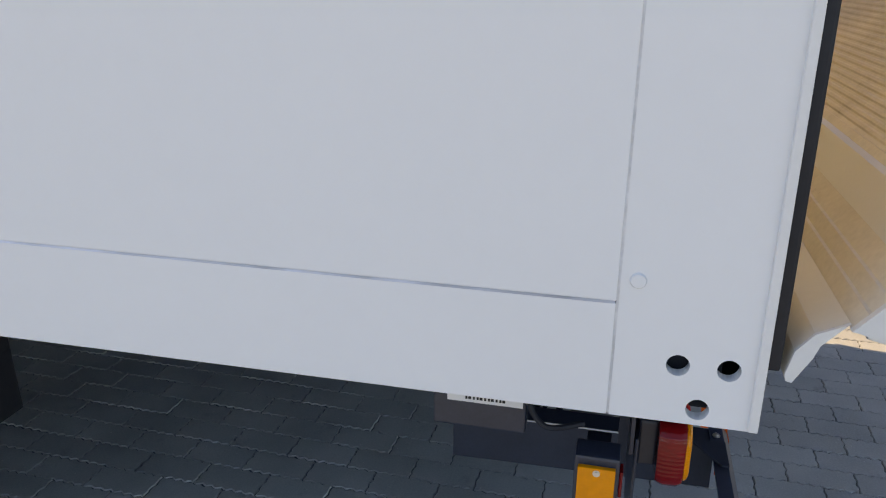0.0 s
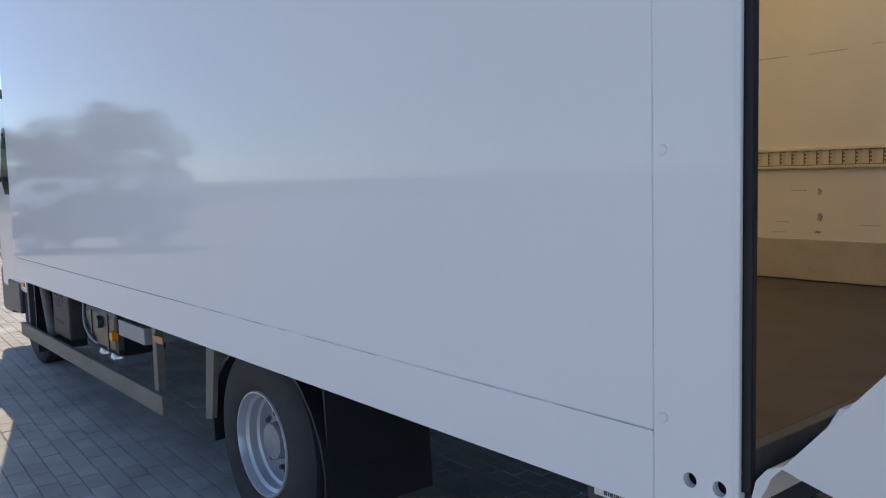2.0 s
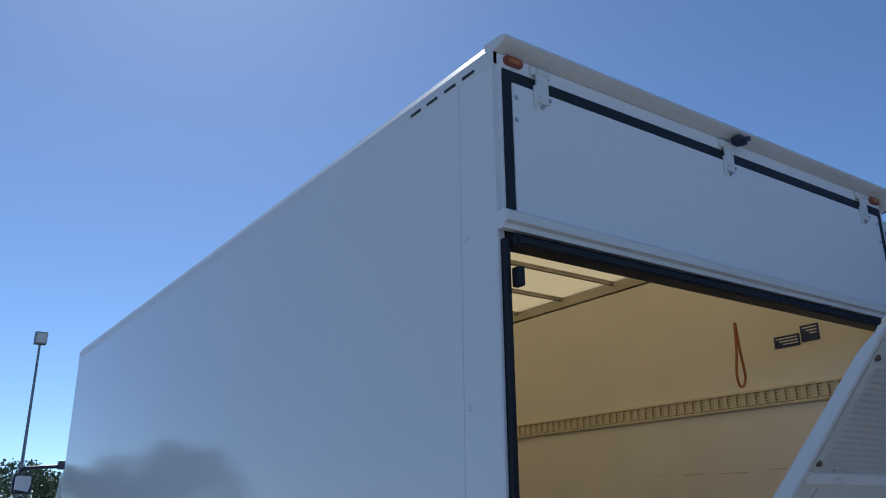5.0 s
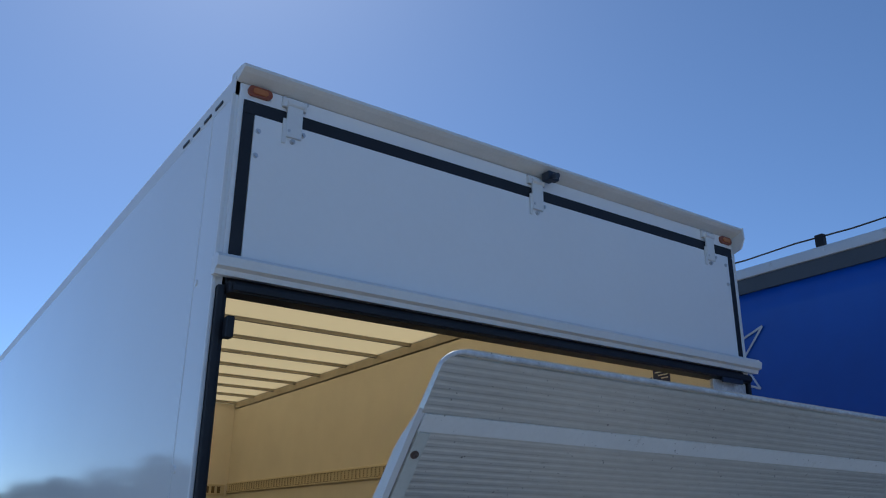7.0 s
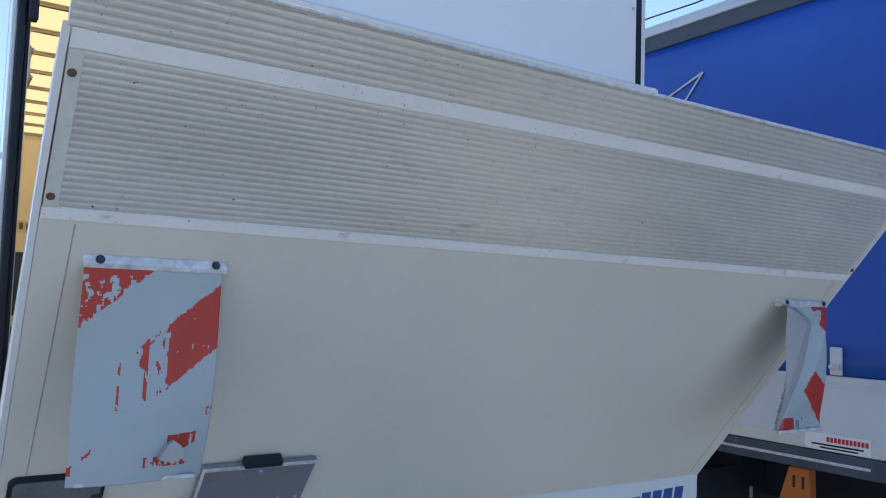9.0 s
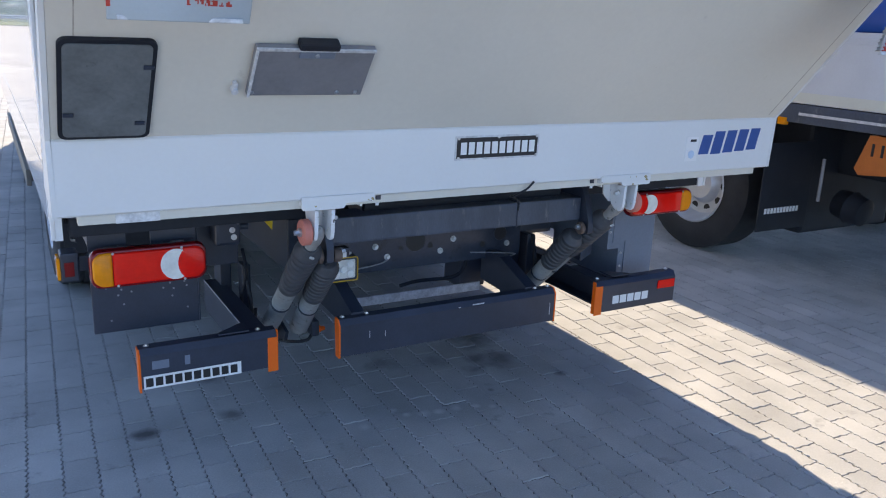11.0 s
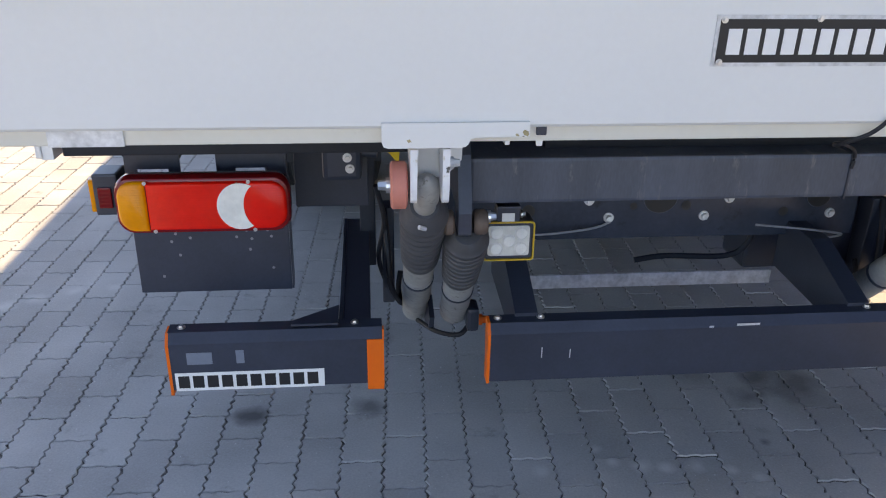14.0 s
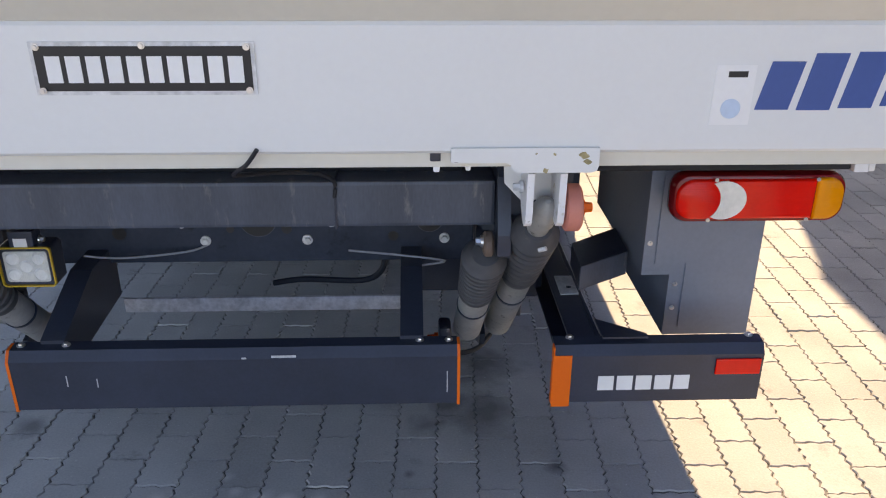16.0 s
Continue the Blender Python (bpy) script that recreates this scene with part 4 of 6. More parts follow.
wf = thing("warning_flag", (-1.07, -0.91, 1.93), "worn red and white warning flag hanging from the platform", "warning flag", "warning flags")
cloth("flag_sheet", flag_left, 110, 170, [WARNWHITE, WARNRED], wf, "", left_print)
bm = prism(bmesh.new(), [(-0.888, 1.908), (-0.910, 1.908), (-0.914, 1.916), (-0.911, 1.932), (-0.898, 1.937), (-0.886, 1.932)], -1.208, -0.931, "x")
clamp = part("clamp_strip", bm, GALV, wf, "aluminium clamp strip")
for x in (-1.178, -0.955):
    bolt("rivet", (x, -0.913, 1.924), (0, -1, 0.2), 0.006, BLACK, clamp, 0.006)
block("bottom_bar", -1.192, -0.965, -0.872, -0.862, 1.488, 1.497, GALV, wf, "", 0.002)
bm = bmesh.new()
prism(bm, [(-1.045, 1.535), (-1.030, 1.563), (-1.018, 1.572), (-1.002, 1.560), (-0.996, 1.540), (-1.02, 1.528)], -0.905, -0.884, "y")
part("torn_fold", bm, FLAGBACK, wf, "torn curled corner")

wf2 = thing("warning_flag", (1.10, -0.91, 1.93), "curled red and white warning flag with grey back showing", "warning flag", "warning flags")


def flag_right(u, v):
    """The sheet is twisted: its near side curls out, with a fold running down to the lower corner."""
    x0 = 0.979 - 0.026 * min(1.0, v / 0.4) + 0.045 * v
    x1 = 1.240 - 0.030 * min(1.0, v / 0.25) + 0.036 * v
    z = 1.900 - 0.428 * v
    d = fold_line(v) - u
    out = 0.030 * math.sin(math.pi * min(1.0, v * 1.1))
    if d > 0:
        y = out * (1 - d) + 0.030 * min(1.0, d * 4.0) * (1 - 0.6 * v)
    else:
        y = 0.024 * max(0.0, 1 + d * 14) * -1 + 0.028 * min(1.0, -d * 3.0) * math.sin(math.pi * min(1.0, v + 0.1))
    return (x0 + (x1 - x0) * u, -0.902 + 0.02 * v - y, z)


cloth("flag_sheet", flag_right, 48, 84, [WARNWHITE, WARNRED, FLAGBACK, GREYBOX], wf2, "", right_print)
bm = prism(bmesh.new(), [(-0.888, 1.892), (-0.910, 1.892), (-0.914, 1.900), (-0.911, 1.914), (-0.898, 1.918), (-0.886, 1.914)], 0.975, 1.243, "x")
clamp = part("clamp_strip", bm, GALV, wf2, "aluminium clamp strip")
for x in (1.005, 1.22):
    bolt("rivet", (x, -0.913, 1.907), (0, -1, 0.2), 0.006, BLACK, clamp, 0.006)
block("bottom_bar", 0.998, 1.246, -0.888, -0.878, 1.462, 1.473, GALV, wf2, "", 0.002)

# ---- under the rear of the truck ----
def loft(outline, steps, axis="y"):
    """An outline in (x, z) carried through (y, inset) steps: a body with softened edges."""
    bm = bmesh.new()
    cx = (min(p for p, q in outline) + max(p for p, q in outline)) / 2
    cz = (min(q for p, q in outline) + max(q for p, q in outline)) / 2
    w = max(p for p, q in outline) - cx
    h = max(q for p, q in outline) - cz
    loops = [[bm.verts.new((cx + (p - cx) * (1 - d / w), y, cz + (q - cz) * (1 - d / h))) for p, q in outline] for y, d in steps]
    n = len(outline)
    for u, v in zip(loops, loops[1:]):
        for k in range(n):
            bm.faces.new((u[k], u[(k + 1) % n], v[(k + 1) % n], v[k]))
    bm.faces.new(loops[0][::-1])
    bm.faces.new(loops[-1])
    return bm


def tail_light(x0, x1, z0, z1, y, flip, label):
    """flip 1: amber at the low-x end."""
    w, h = (x1 - x0) / 2, (z1 - z0) / 2
    cx, cz = (x0 + x1) / 2, (z0 + z1) / 2
    full = [(cx + p, cz + q) for p, q in rounded(w, h, 0.034, 8)]
    light = part("tail_light", loft(full, [(y + 0.046, 0.004), (y + 0.035, 0.0), (y + 0.012, 0.0), (y + 0.003, 0.004), (y, 0.012)]), LENSRIM, truck, label, True)

    def fx(s):
        return x0 + s * 2 * w if flip > 0 else x1 - s * 2 * w

    def piece(name, a, b, mat, dz, deep):
        lo, hi = sorted((fx(a), fx(b)))
        out = []
        for p, q in rounded(w - 0.007 if deep else w - 0.009, h - dz, 0.034, 8):
            pt = (min(max(cx + p, lo), hi), cz + q)
            if not out or (abs(pt[0] - out[-1][0]) + abs(pt[1] - out[-1][1])) > 1e-5:
                out.append(pt)
        if abs(out[0][0] - out[-1][0]) + abs(out[0][1] - out[-1][1]) < 1e-5:
            out.pop()
        part(name, loft(out, [(y + (0.03 if deep else 0.004), 0.0), (y + 0.001, 0.0), (y - 0.004, 0.002), (y - 0.0065, 0.006)]), mat, light, "", True)

    piece("indicator_lens", -0.01, 0.185, AMBER, 0.008, True)
    piece("brake_lens", 0.187, 0.70, RED, 0.010, False)
    piece("fog_lens", 0.702, 1.01, RED, 0.010, True)
    # reversing lens: a crescent
    c0 = fx(0.717)
    out = []
    for k in range(21):
        a = math.pi * (1 / 3 + 4 / 3 * k / 20)
        out.append((c0 + flip * 0.047 * math.cos(a), cz + (h - 0.012) * math.sin(a)))
    for k in range(1, 20):
        a = math.pi * (1 + (1 - 2 * k / 20) * 0.291)
        out.append((c0 + flip * (0.051 + 0.045 * math.cos(a)), cz + (h - 0.012) * 1.10 * math.sin(a)))
    part("reversing_lens", prism(bmesh.new(), out, y - 0.0085, y - 0.001, "y"), CLEAR, light)
    for s, q in ((0.19, 1), (0.77, 1), (0.22, -1), (0.79, -1)):
        bolt("screw", (fx(s), y - 0.0065, cz + q * (h - 0.010)), (0, -1, 0), 0.0028, STEEL, light, 0.004)
    return light


tail_light(-1.184, -0.835, 0.680, 0.803, 0.075, 1, "red and amber rear light cluster")
tail_light(0.906, 1.264, 0.744, 0.850, 0.040, -1, "red and amber rear light cluster")
block("light_base", -1.14, -0.87, 0.1215, 0.1515, 0.70, 0.785, BLACK, truck, "black light base", 0.004)
block("light_base", 0.95, 1.14, 0.0865, 0.134, 0.765, 0.83, BLACK, truck, "black light base", 0.004)
# left light carrier
carrier = block("light_carrier", -1.178, -0.850, 0.152, 0.158, 0.510, 0.770, BLACK, truck, "black drilled light carrier plate", 0.003)
# Drilled holes as pale discs: the light showing through is painted on.
for x, z in ((-1.135, 0.66), (-1.09, 0.65), (-1.10, 0.632), (-1.06, 0.64), (-1.085, 0.60), (-1.125, 0.55), (-0.94, 0.655), (-0.93, 0.635), (-0.935, 0.61), (-0.895, 0.655), (-0.888, 0.64), (-0.865, 0.665), (-0.888, 0.565), (-0.962, 0.64)):
    part("lit_hole_disc", rod(bmesh.new(), (x, 0.1515, z), (x, 0.1505, z), 0.0032, seg=10), PIPEGREY, carrier)
for x0, x1 in ((-1.178, -1.066), (-0.992, -0.850)):
    hang = bmesh.new()
    cx = (x0 + x1) / 2
    for q in ((x0, x1, 0.793, 0.90), (x0, x1, 0.74, 0.779), (x0, cx - 0.032, 0.779, 0.793), (cx + 0.032, x1, 0.779, 0.793)):
        solid(hang, q[0], q[1], 0.16, 0.166, q[2], q[3])
    part("hanger", hang, BLACK, carrier, "slotted black hanger")
block("light_bracket", -0.8495, -0.846, 0.152, 0.178, 0.512, 0.90, BLACK, carrier, "", 0.001)
block("dark_cover_plate", -0.845, -0.675, 0.30, 0.308, 0.650, 0.90, BLACK, truck, "black cover plate", 0.003)
# amber side marker on a stub
side = block("side_marker", -1.256, -1.204, 0.180, 0.250, 0.684, 0.776, BLACK, truck, "black side marker with amber and red lenses", 0.005)
block("amber_lens", -1.2665, -1.2565, 0.186, 0.244, 0.690, 0.762, AMBER, side, "", 0.002)
block("red_lens", -1.246, -1.218, 0.174, 0.1795, 0.702, 0.748, LENSRIM, side, "dark red lens", 0.002)
block("stub", -1.203, -1.150, 0.195, 0.235, 0.71, 0.76, BLACK, side, "", 0.003)
for z in (0.698, 0.754):
    bolt("screw", (-1.2665, 0.215, z), (-1, 0, 0), 0.004, STEEL, side, 0.003)
pipe("marker_cable", smooth_path([(-1.20, 0.24, 0.80), (-1.21, 0.30, 0.79), (-1.20, 0.33, 0.83), (-1.18, 0.30, 0.88)], 5), 0.005, RUBBER, side, "black cable loop")
# rear cross members
for x0, x1 in ((-1.235, -0.515), (0.575, 1.235)):
    block("body_cross_rail", x0, x1, -0.004, 0.09, 0.872, 0.928, LORRYBLACK, truck, "dark body cross rail", 0.004)
cross_tube = bar("torsion_tube", (-0.34, -0.01, 0.905), (0.47, -0.01, 0.905), 0.034, LORRYBLACK, truck, "black torsion tube above the lift beam", seg=24)
for x in (-0.345, 0.445):
    block("tube_plate", x, x + 0.03, -0.02, 0.09, 0.872, 0.958, BLACK, cross_tube, "", 0.004)
beam = block("lift_crossbeam", -0.490, 0.530, -0.100, 0.02, 0.800, 0.888, BEAM, truck, "weathered black square lift beam", 0.007)
block("weld_joint", 0.236, 0.240, -0.103, 0.02, 0.797, 0.891, BLACK, beam, "", 0.001)
for sx, x in ((-1, -0.503), (1, 0.543)):
    bm = prism(bmesh.new(), [(-0.150, 0.760), (-0.125, 0.745), (-0.098, 0.760), (-0.09, 0.80), (0.03, 0.80), (0.03, 0.935), (-0.085, 0.935), (-0.115, 0.90), (-0.150, 0.80)], x - 0.012, x + 0.012, "x")
    part("beam_end_plate", bm, BLACK, beam, "black beam end plate")
    for d0, d1 in ((-0.036, -0.018), (0.018, 0.044)):
        part("pivot_eye", rod(bmesh.new(), (x + d0, -0.125, 0.775), (x + d1, -0.125, 0.775), 0.024, rings=[(0, 0.020), (0.2, 0.024), (0.8, 0.024), (1, 0.020)], seg=18), RUSTY, beam, "rusty pivot eye", True)
    bolt("pin_bolt", (x + 0.044, -0.125, 0.785), (1, 0, 0), 0.008, ORANGE if sx > 0 else STEEL, beam, 0.016)
    bolt("pin_bolt", (x - 0.036, -0.125, 0.780), (-1, 0, 0), 0.008, STEEL, beam, 0.014)
member = block("chassis_crossmember", -0.50, 0.52, 0.270, 0.280, 0.565, 0.80, MEMBERBLUE, truck, "oily black drilled chassis cross member", 0.003)
for x, z in ((-0.104, 0.620), (0.132, 0.621), (-0.155, 0.665), (0.19, 0.665), (0.452, 0.622)):
    bolt("bolt", (x, 0.270, z), (0, -1, 0), 0.0085, GALV, member, 0.012)
for x, z, r in ((0.332, 0.628, 0.012), (0.417, 0.668, 0.030), (0.02, 0.672, 0.042), (-0.045, 0.648, 0.009), (0.085, 0.648, 0.012), (-0.30, 0.64, 0.016)):
    if r > 0.02:
        part("bore_rim", rod(bmesh.new(), (x, 0.2697, z), (x, 0.2690, z), r + 0.0016, seg=28), BEAM, member)
    part("bore", rod(bmesh.new(), (x, 0.2689, z), (x, 0.2682, z), r, seg=24), INK, member)
for sx in (-1, 1):
    a, b = sorted((sx * 0.42, sx * 0.50))
    block("chassis_rail", a, b, 0.28, 8.0, 0.60, 0.82, BLACK, truck, "black chassis rail", 0.005)
# lift arms: bracket, roller, rams with bellows
for sx in (-1, 1):
    e = 0.010 if sx > 0 else 0.0

    def X(v):
        return sx * (v + e)

    def span(a, b):
        return sorted((X(a), X(b)))

    a, b = span(0.428, 0.653)
    bracket = block("lift_bracket", a, b, -0.302, -0.17, 0.984, 1.000, BAND, truck, "white lift bracket with chipped paint", 0.004)
    # front flange: one flat plate, stepped towards its inner end, with a rounded lower corner
    outline = [(0.428, 1.0115), (0.4275, 0.9905), (0.512, 0.9885), (0.519, 0.985), (0.5215, 0.978), (0.526, 0.974), (0.534, 0.9725), (0.644, 0.9725), (0.651, 0.975), (0.6535, 0.982), (0.6535, 1.0115)]
    flange = part("front_flange", prism(bmesh.new(), [(X(p), q) for p, q in outline], -0.3125, -0.3065, "y"), BAND, bracket, "flat white front flange with chipped paint")
    for px, pz, pr in (((0.434, 0.995, 0.006), (0.447, 0.992, 0.003), (0.612, 0.984, 0.0035)) if sx < 0 else ((0.630, 1.000, 0.0075), (0.636, 0.990, 0.006), (0.572, 0.976, 0.005), (0.585, 1.002, 0.003), (0.557, 1.003, 0.002))):
        spot = [(X(px) + pr * (1 + 0.35 * math.sin(5.1 * k + 40 * px)) * math.cos(0.628 * k), pz + 0.7 * pr * (1 + 0.35 * math.cos(3.7 * k + 90 * px)) * math.sin(0.628 * k)) for k in range(10)]
        part("paint_chip", prism(bmesh.new(), spot, -0.3131, -0.3126, "y"), CHIPTAN, flange)
    a, b = span(0.396, 0.413)
    clip = block("hinge_clip", a, b, -0.290, -0.26, 0.984, 1.0, BLACK, bracket, "dark hinge clip", 0.003)
    part("clip_tongue", prism(bmesh.new(), [(X(0.400), 0.9838), (X(0.4135), 0.9838), (X(0.4105), 0.966), (X(0.402), 0.966)], -0.285, -0.281, "y"), TRIM, clip, "pale metal tongue")
    if sx > 0:
        bolt("red_nipple", (0.566, -0.11, 0.782), (1, 0, 0), 0.0085, ORANGE, bracket, 0.018)
    for v in (0.604, 0.553):
        a, b = span(v - 0.0055, v + 0.0055)
        part("lug", prism(bmesh.new(), [(-0.300, 0.967), (-0.296, 0.90), (-0.290, 0.880), (-0.280, 0.872), (-0.262, 0.872), (-0.235, 0.89), (-0.21, 0.967)], a, b, "x"), CHIPPED, bracket, "chipped white steel lug")
    part("web_plate", prism(bmesh.new(), [(X(0.518), 0.9835), (X(0.521), 0.925), (X(0.548), 0.896), (X(0.60), 0.896), (X(0.60), 0.9835)], -0.222, -0.214, "y"), TRIM, bracket, "white web plate")
    bolt("bolt", (X(0.545), -0.268, 0.935), (-sx, 0, 0), 0.007, GALV, bracket, 0.016)
    bolt("bolt", (X(0.436), -0.3025, 0.992), (0, -1, 0), 0.0035, RUSTY, bracket, 0.006)
    a, b = span(0.452, 0.460)
    block("stop_tab", a, b, -0.28, -0.22, 0.966, 0.9835, TRIM, bracket, "", 0.002)
    rl = part("roller", rod(bmesh.new(), (X(0.613), -0.262, 0.897), (X(0.640), -0.262, 0.897), 0.04, rings=[(0, 0.034), (0.12, 0.039), (0.88, 0.039), (1, 0.035)], seg=32), ROLLER, truck, "faded red nylon roller", True)
    bolt("axle_bolt", (X(0.640), -0.262, 0.897), (sx, 0, 0), 0.009, STEEL if sx < 0 else ORANGE, rl, 0.020)
    # two rams in rubber bellows
    if sx < 0:
        runs = (((-0.580, -0.245, 0.890), (-0.562, 0.375, 0.335), 0.49), ((-0.493, -0.125, 0.770), (-0.478, 0.225, 0.405), 0.53))
    else:
        runs = (((0.598, -0.245, 0.890), (0.598, 0.375, 0.335), 0.46), ((0.515, -0.125, 0.770), (0.506, 0.225, 0.405), 0.50))
    for n, (top, bot, ends) in enumerate(runs):
        t, b2 = Vector(top), Vector(bot)
        ram = bar("lift_ram", t.lerp(b2, 0.40), b2, 0.034, TUBEGREY, truck, "dusty hydraulic ram in rubber bellows")
        ridges = 9
        rings = [(0.0, 0.026), (0.05, 0.036)]
        for q in range(ridges):
            f0 = 0.08 + q * 0.88 / ridges
            swell = 0.045 - 0.006 * q / ridges
            rings += [(f0, swell - 0.0075), (f0 + 0.025, swell - 0.001), (f0 + 0.060, swell), (f0 + 0.086, swell - 0.002)]
        rings += [(0.975, 0.037), (1.0, 0.033)]
        first = 0.11 if n == 0 else 0.07
        part("bellows", rod(bmesh.new(), t.lerp(b2, first), t.lerp(b2, ends), 0.04, rings=rings, seg=28), BELLOW, ram, "grey-black ribbed rubber bellows", True)
        if n == 0:
            part("ram_head", rod(bmesh.new(), t - (b2 - t).normalized() * 0.026, t + (b2 - t) * 0.16, 0.02, rings=[(0, 0.004), (0.05, 0.013), (0.14, 0.020), (0.28, 0.0235), (0.5, 0.0235), (0.56, 0.020), (1, 0.020)], seg=24), TUBEGREY, ram, "worn round ram head", True)
            part("hose_clip", rod(bmesh.new(), t.lerp(b2, 0.125) + Vector((-sx * 0.0, -0.030, -0.028)), t.lerp(b2, 0.125) + Vector((sx * 0.012, -0.036, -0.022)), 0.0042, seg=8), GALV, ram, "bright clip")
        part("clamp_ring", rod(bmesh.new(), t.lerp(b2, ends + 0.15), t.lerp(b2, ends + 0.162), 0.036, seg=28), BLACK, ram, "", True)
    # feet of the rams with small hoses
    foot = part("ram_foot", prism(bmesh.new(), [(0.20, 0.40), (0.28, 0.42), (0.42, 0.37), (0.42, 0.315), (0.33, 0.310), (0.22, 0.36)], X(0.532) - 0.006, X(0.532) + 0.006, "x"), BLACK, truck, "black ram foot bracket")
    block("foot_block", min(X(0.425), X(0.455)), max(X(0.425), X(0.455)), 0.15, 0.21, 0.385, 0.445, BLACK, foot, "", 0.01)
    pipe("hose", smooth_path([(X(0.44), 0.18, 0.40), (X(0.47), 0.16, 0.375), (X(0.52), 0.20, 0.362), (X(0.56), 0.30, 0.34)], 6), 0.006, RUBBER, foot, "black hose")
    pipe("hose", smooth_path([(X(0.600), 0.36, 0.45), (X(0.606), 0.35, 0.41), (X(0.600), 0.35, 0.37), (X(0.58), 0.36, 0.345)], 6), 0.007, RUBBER, foot, "black hose")
    pipe("hose", smooth_path([(X(0.640), 0.36, 0.62), (X(0.632), 0.32, 0.52), (X(0.625), 0.31, 0.43), (X(0.60), 0.34, 0.37)], 6), 0.008, RUBBER, foot, "black hose")
    block("hose_bracket", min(X(0.615), X(0.645)), max(X(0.615), X(0.645)), 0.36, 0.42, 0.36, 0.62, BLACK, foot, "", 0.004)
    bolt("red_nipple", (X(0.425), 0.175, 0.405), (-sx, 0, 0), 0.0095, ORANGE, foot, 0.026)
    # slanting plates that carry the bumpers
    a, b = (-0.378, -0.330) if sx < 0 else (0.350, 0.398)
    bm = bmesh.new()
    prism(bm, [(0.30, 0.60), (0.30, 0.47), (-0.03, 0.455), (-0.03, 0.53), (0.16, 0.60)], a, b, "x")
    part("bumper_arm", bm, BLACK, truck, "black bumper arm")
    q = 0.765 if sx > 0 else 0.742
    a, b = sorted((sx * q, sx * (q - 0.008)))
    arm = part("bumper_arm", prism(bmesh.new(), [(0.55, 0.520), (-0.03, 0.522), (-0.03, 0.41), (0.55, 0.40)], a, b, "x"), BLACK, truck, "black bumper side arm")
    a, b = sorted((sx * (q - 0.0085), sx * (q - 0.065)))
    block("arm_flange", a, b, -0.03, 0.55, 0.512, 0.520, BLACK, arm, "", 0.002)
    block("arm_flange", a, b, -0.03, 0.55, 0.405, 0.413, BLACK, arm, "", 0.002)
    a, b = sorted((sx * q, sx * (q + 0.0022)))
    block("bare_edge", a, b, 0.0, 0.55, 0.517, 0.5205, GALV, arm, "bare metal edge", 0)
    part("gusset", prism(bmesh.new(), [(sx * (q + 0.001), 0.03), (sx * (q + 0.095), -0.035), (sx * (q + 0.095), -0.05), (sx * (q + 0.001), -0.05)], 0.5265, 0.531, "z"), BLACK, arm)
    block("hanger_plate", *sorted((sx * 0.66, sx * 0.70)), 0.46, 0.56, 0.42, 0.86, BLACK, truck, "black hanger plate", 0.004)
block("galvanised_tie_bar", -0.33, 0.352, 0.305, 0.313, 0.415, 0.452, GALV, truck, "galvanised tie bar", 0.001)
pipe("brake_pipe", smooth_path([(-0.36, 0.20, 0.615), (-0.28, 0.22, 0.60), (-0.15, 0.25, 0.60), (-0.10, 0.262, 0.612)], 5), 0.0028, PIPEGREY, truck, "thin metal pipe")
pipe("brake_pipe", smooth_path([(0.232, 0.2, 0.622), (0.34, 0.2, 0.610), (0.435, 0.2, 0.597), (0.446, 0.2, 0.590), (0.384, 0.2, 0.581)], 5), 0.0028, PIPEGREY, truck, "thin metal pipe")
pipe("lift_cable", smooth_path([(0.148, -0.3135, 1.012), (0.128, -0.302, 0.985), (0.100, -0.268, 0.957), (0.135, -0.20, 0.938), (0.20, -0.13, 0.915), (0.237, -0.106, 0.893), (0.238, -0.1045, 0.86)], 6), 0.0036, RUBBER, truck, "black cable to the platform")
pipe("loose_cable", smooth_path([(0.02, 0.40, 0.445), (0.10, 0.39, 0.46), (0.25, 0.37, 0.465), (0.30, 0.36, 0.50), (0.31, 0.35, 0.56)], 6), 0.008, RUBBER, truck, "black corrugated cable")

# bumpers: folded profiles with orange end marks
def bumper(x0, x1, label, zt=0.520, zb=0.384, y=-0.065):
    bm = prism(bmesh.new(), [(y + 0.012, zb), (y, zb + 0.004), (y, zt - 0.020), (y + 0.014, zt), (y + 0.044, zt + 0.003), (y + 0.044, zt - 0.003), (y + 0.018, zt - 0.008), (y + 0.006, zt - 0.024), (y + 0.006, zb + 0.006)], x0, x1, "x")
    return part("rear_bumper", bm, BLACK, truck, label)


def bumper_end(b, x, zt=0.520, zb=0.384, y=-0.065):
    part("orange_edge", prism(bmesh.new(), [(y - 0.001, zb), (y - 0.001, zt - 0.020), (y + 0.014, zt + 0.001), (y + 0.040, zt + 0.003), (y + 0.03, zb)], x - 0.003, x + 0.003, "x"), ORANGE, b, "orange edge mark")


bl = bumper(-1.080, -0.655, "black rear bumper section with white sticker", 0.521, 0.392)
bumper_end(bl, -1.081)
block("orange_mark", -0.686, -0.652, -0.0675, -0.0655, 0.382, 0.500, ORANGE, bl, "orange edge mark", 0)
block("orange_mark", -0.6545, -0.6515, -0.066, -0.050, 0.388, 0.522, ORANGE, bl, "", 0)
stk = block("maker_sticker", -1.072, -0.774, -0.0665, -0.0655, 0.394, 0.436, PAPER, bl, "white sticker with dark block lettering", 0)
for k in range(10):
    x = -1.066 + k * 0.0286
    block("letter_bar", x, x + 0.022, -0.0672, -0.0667, 0.401, 0.429, INK, stk, "", 0)
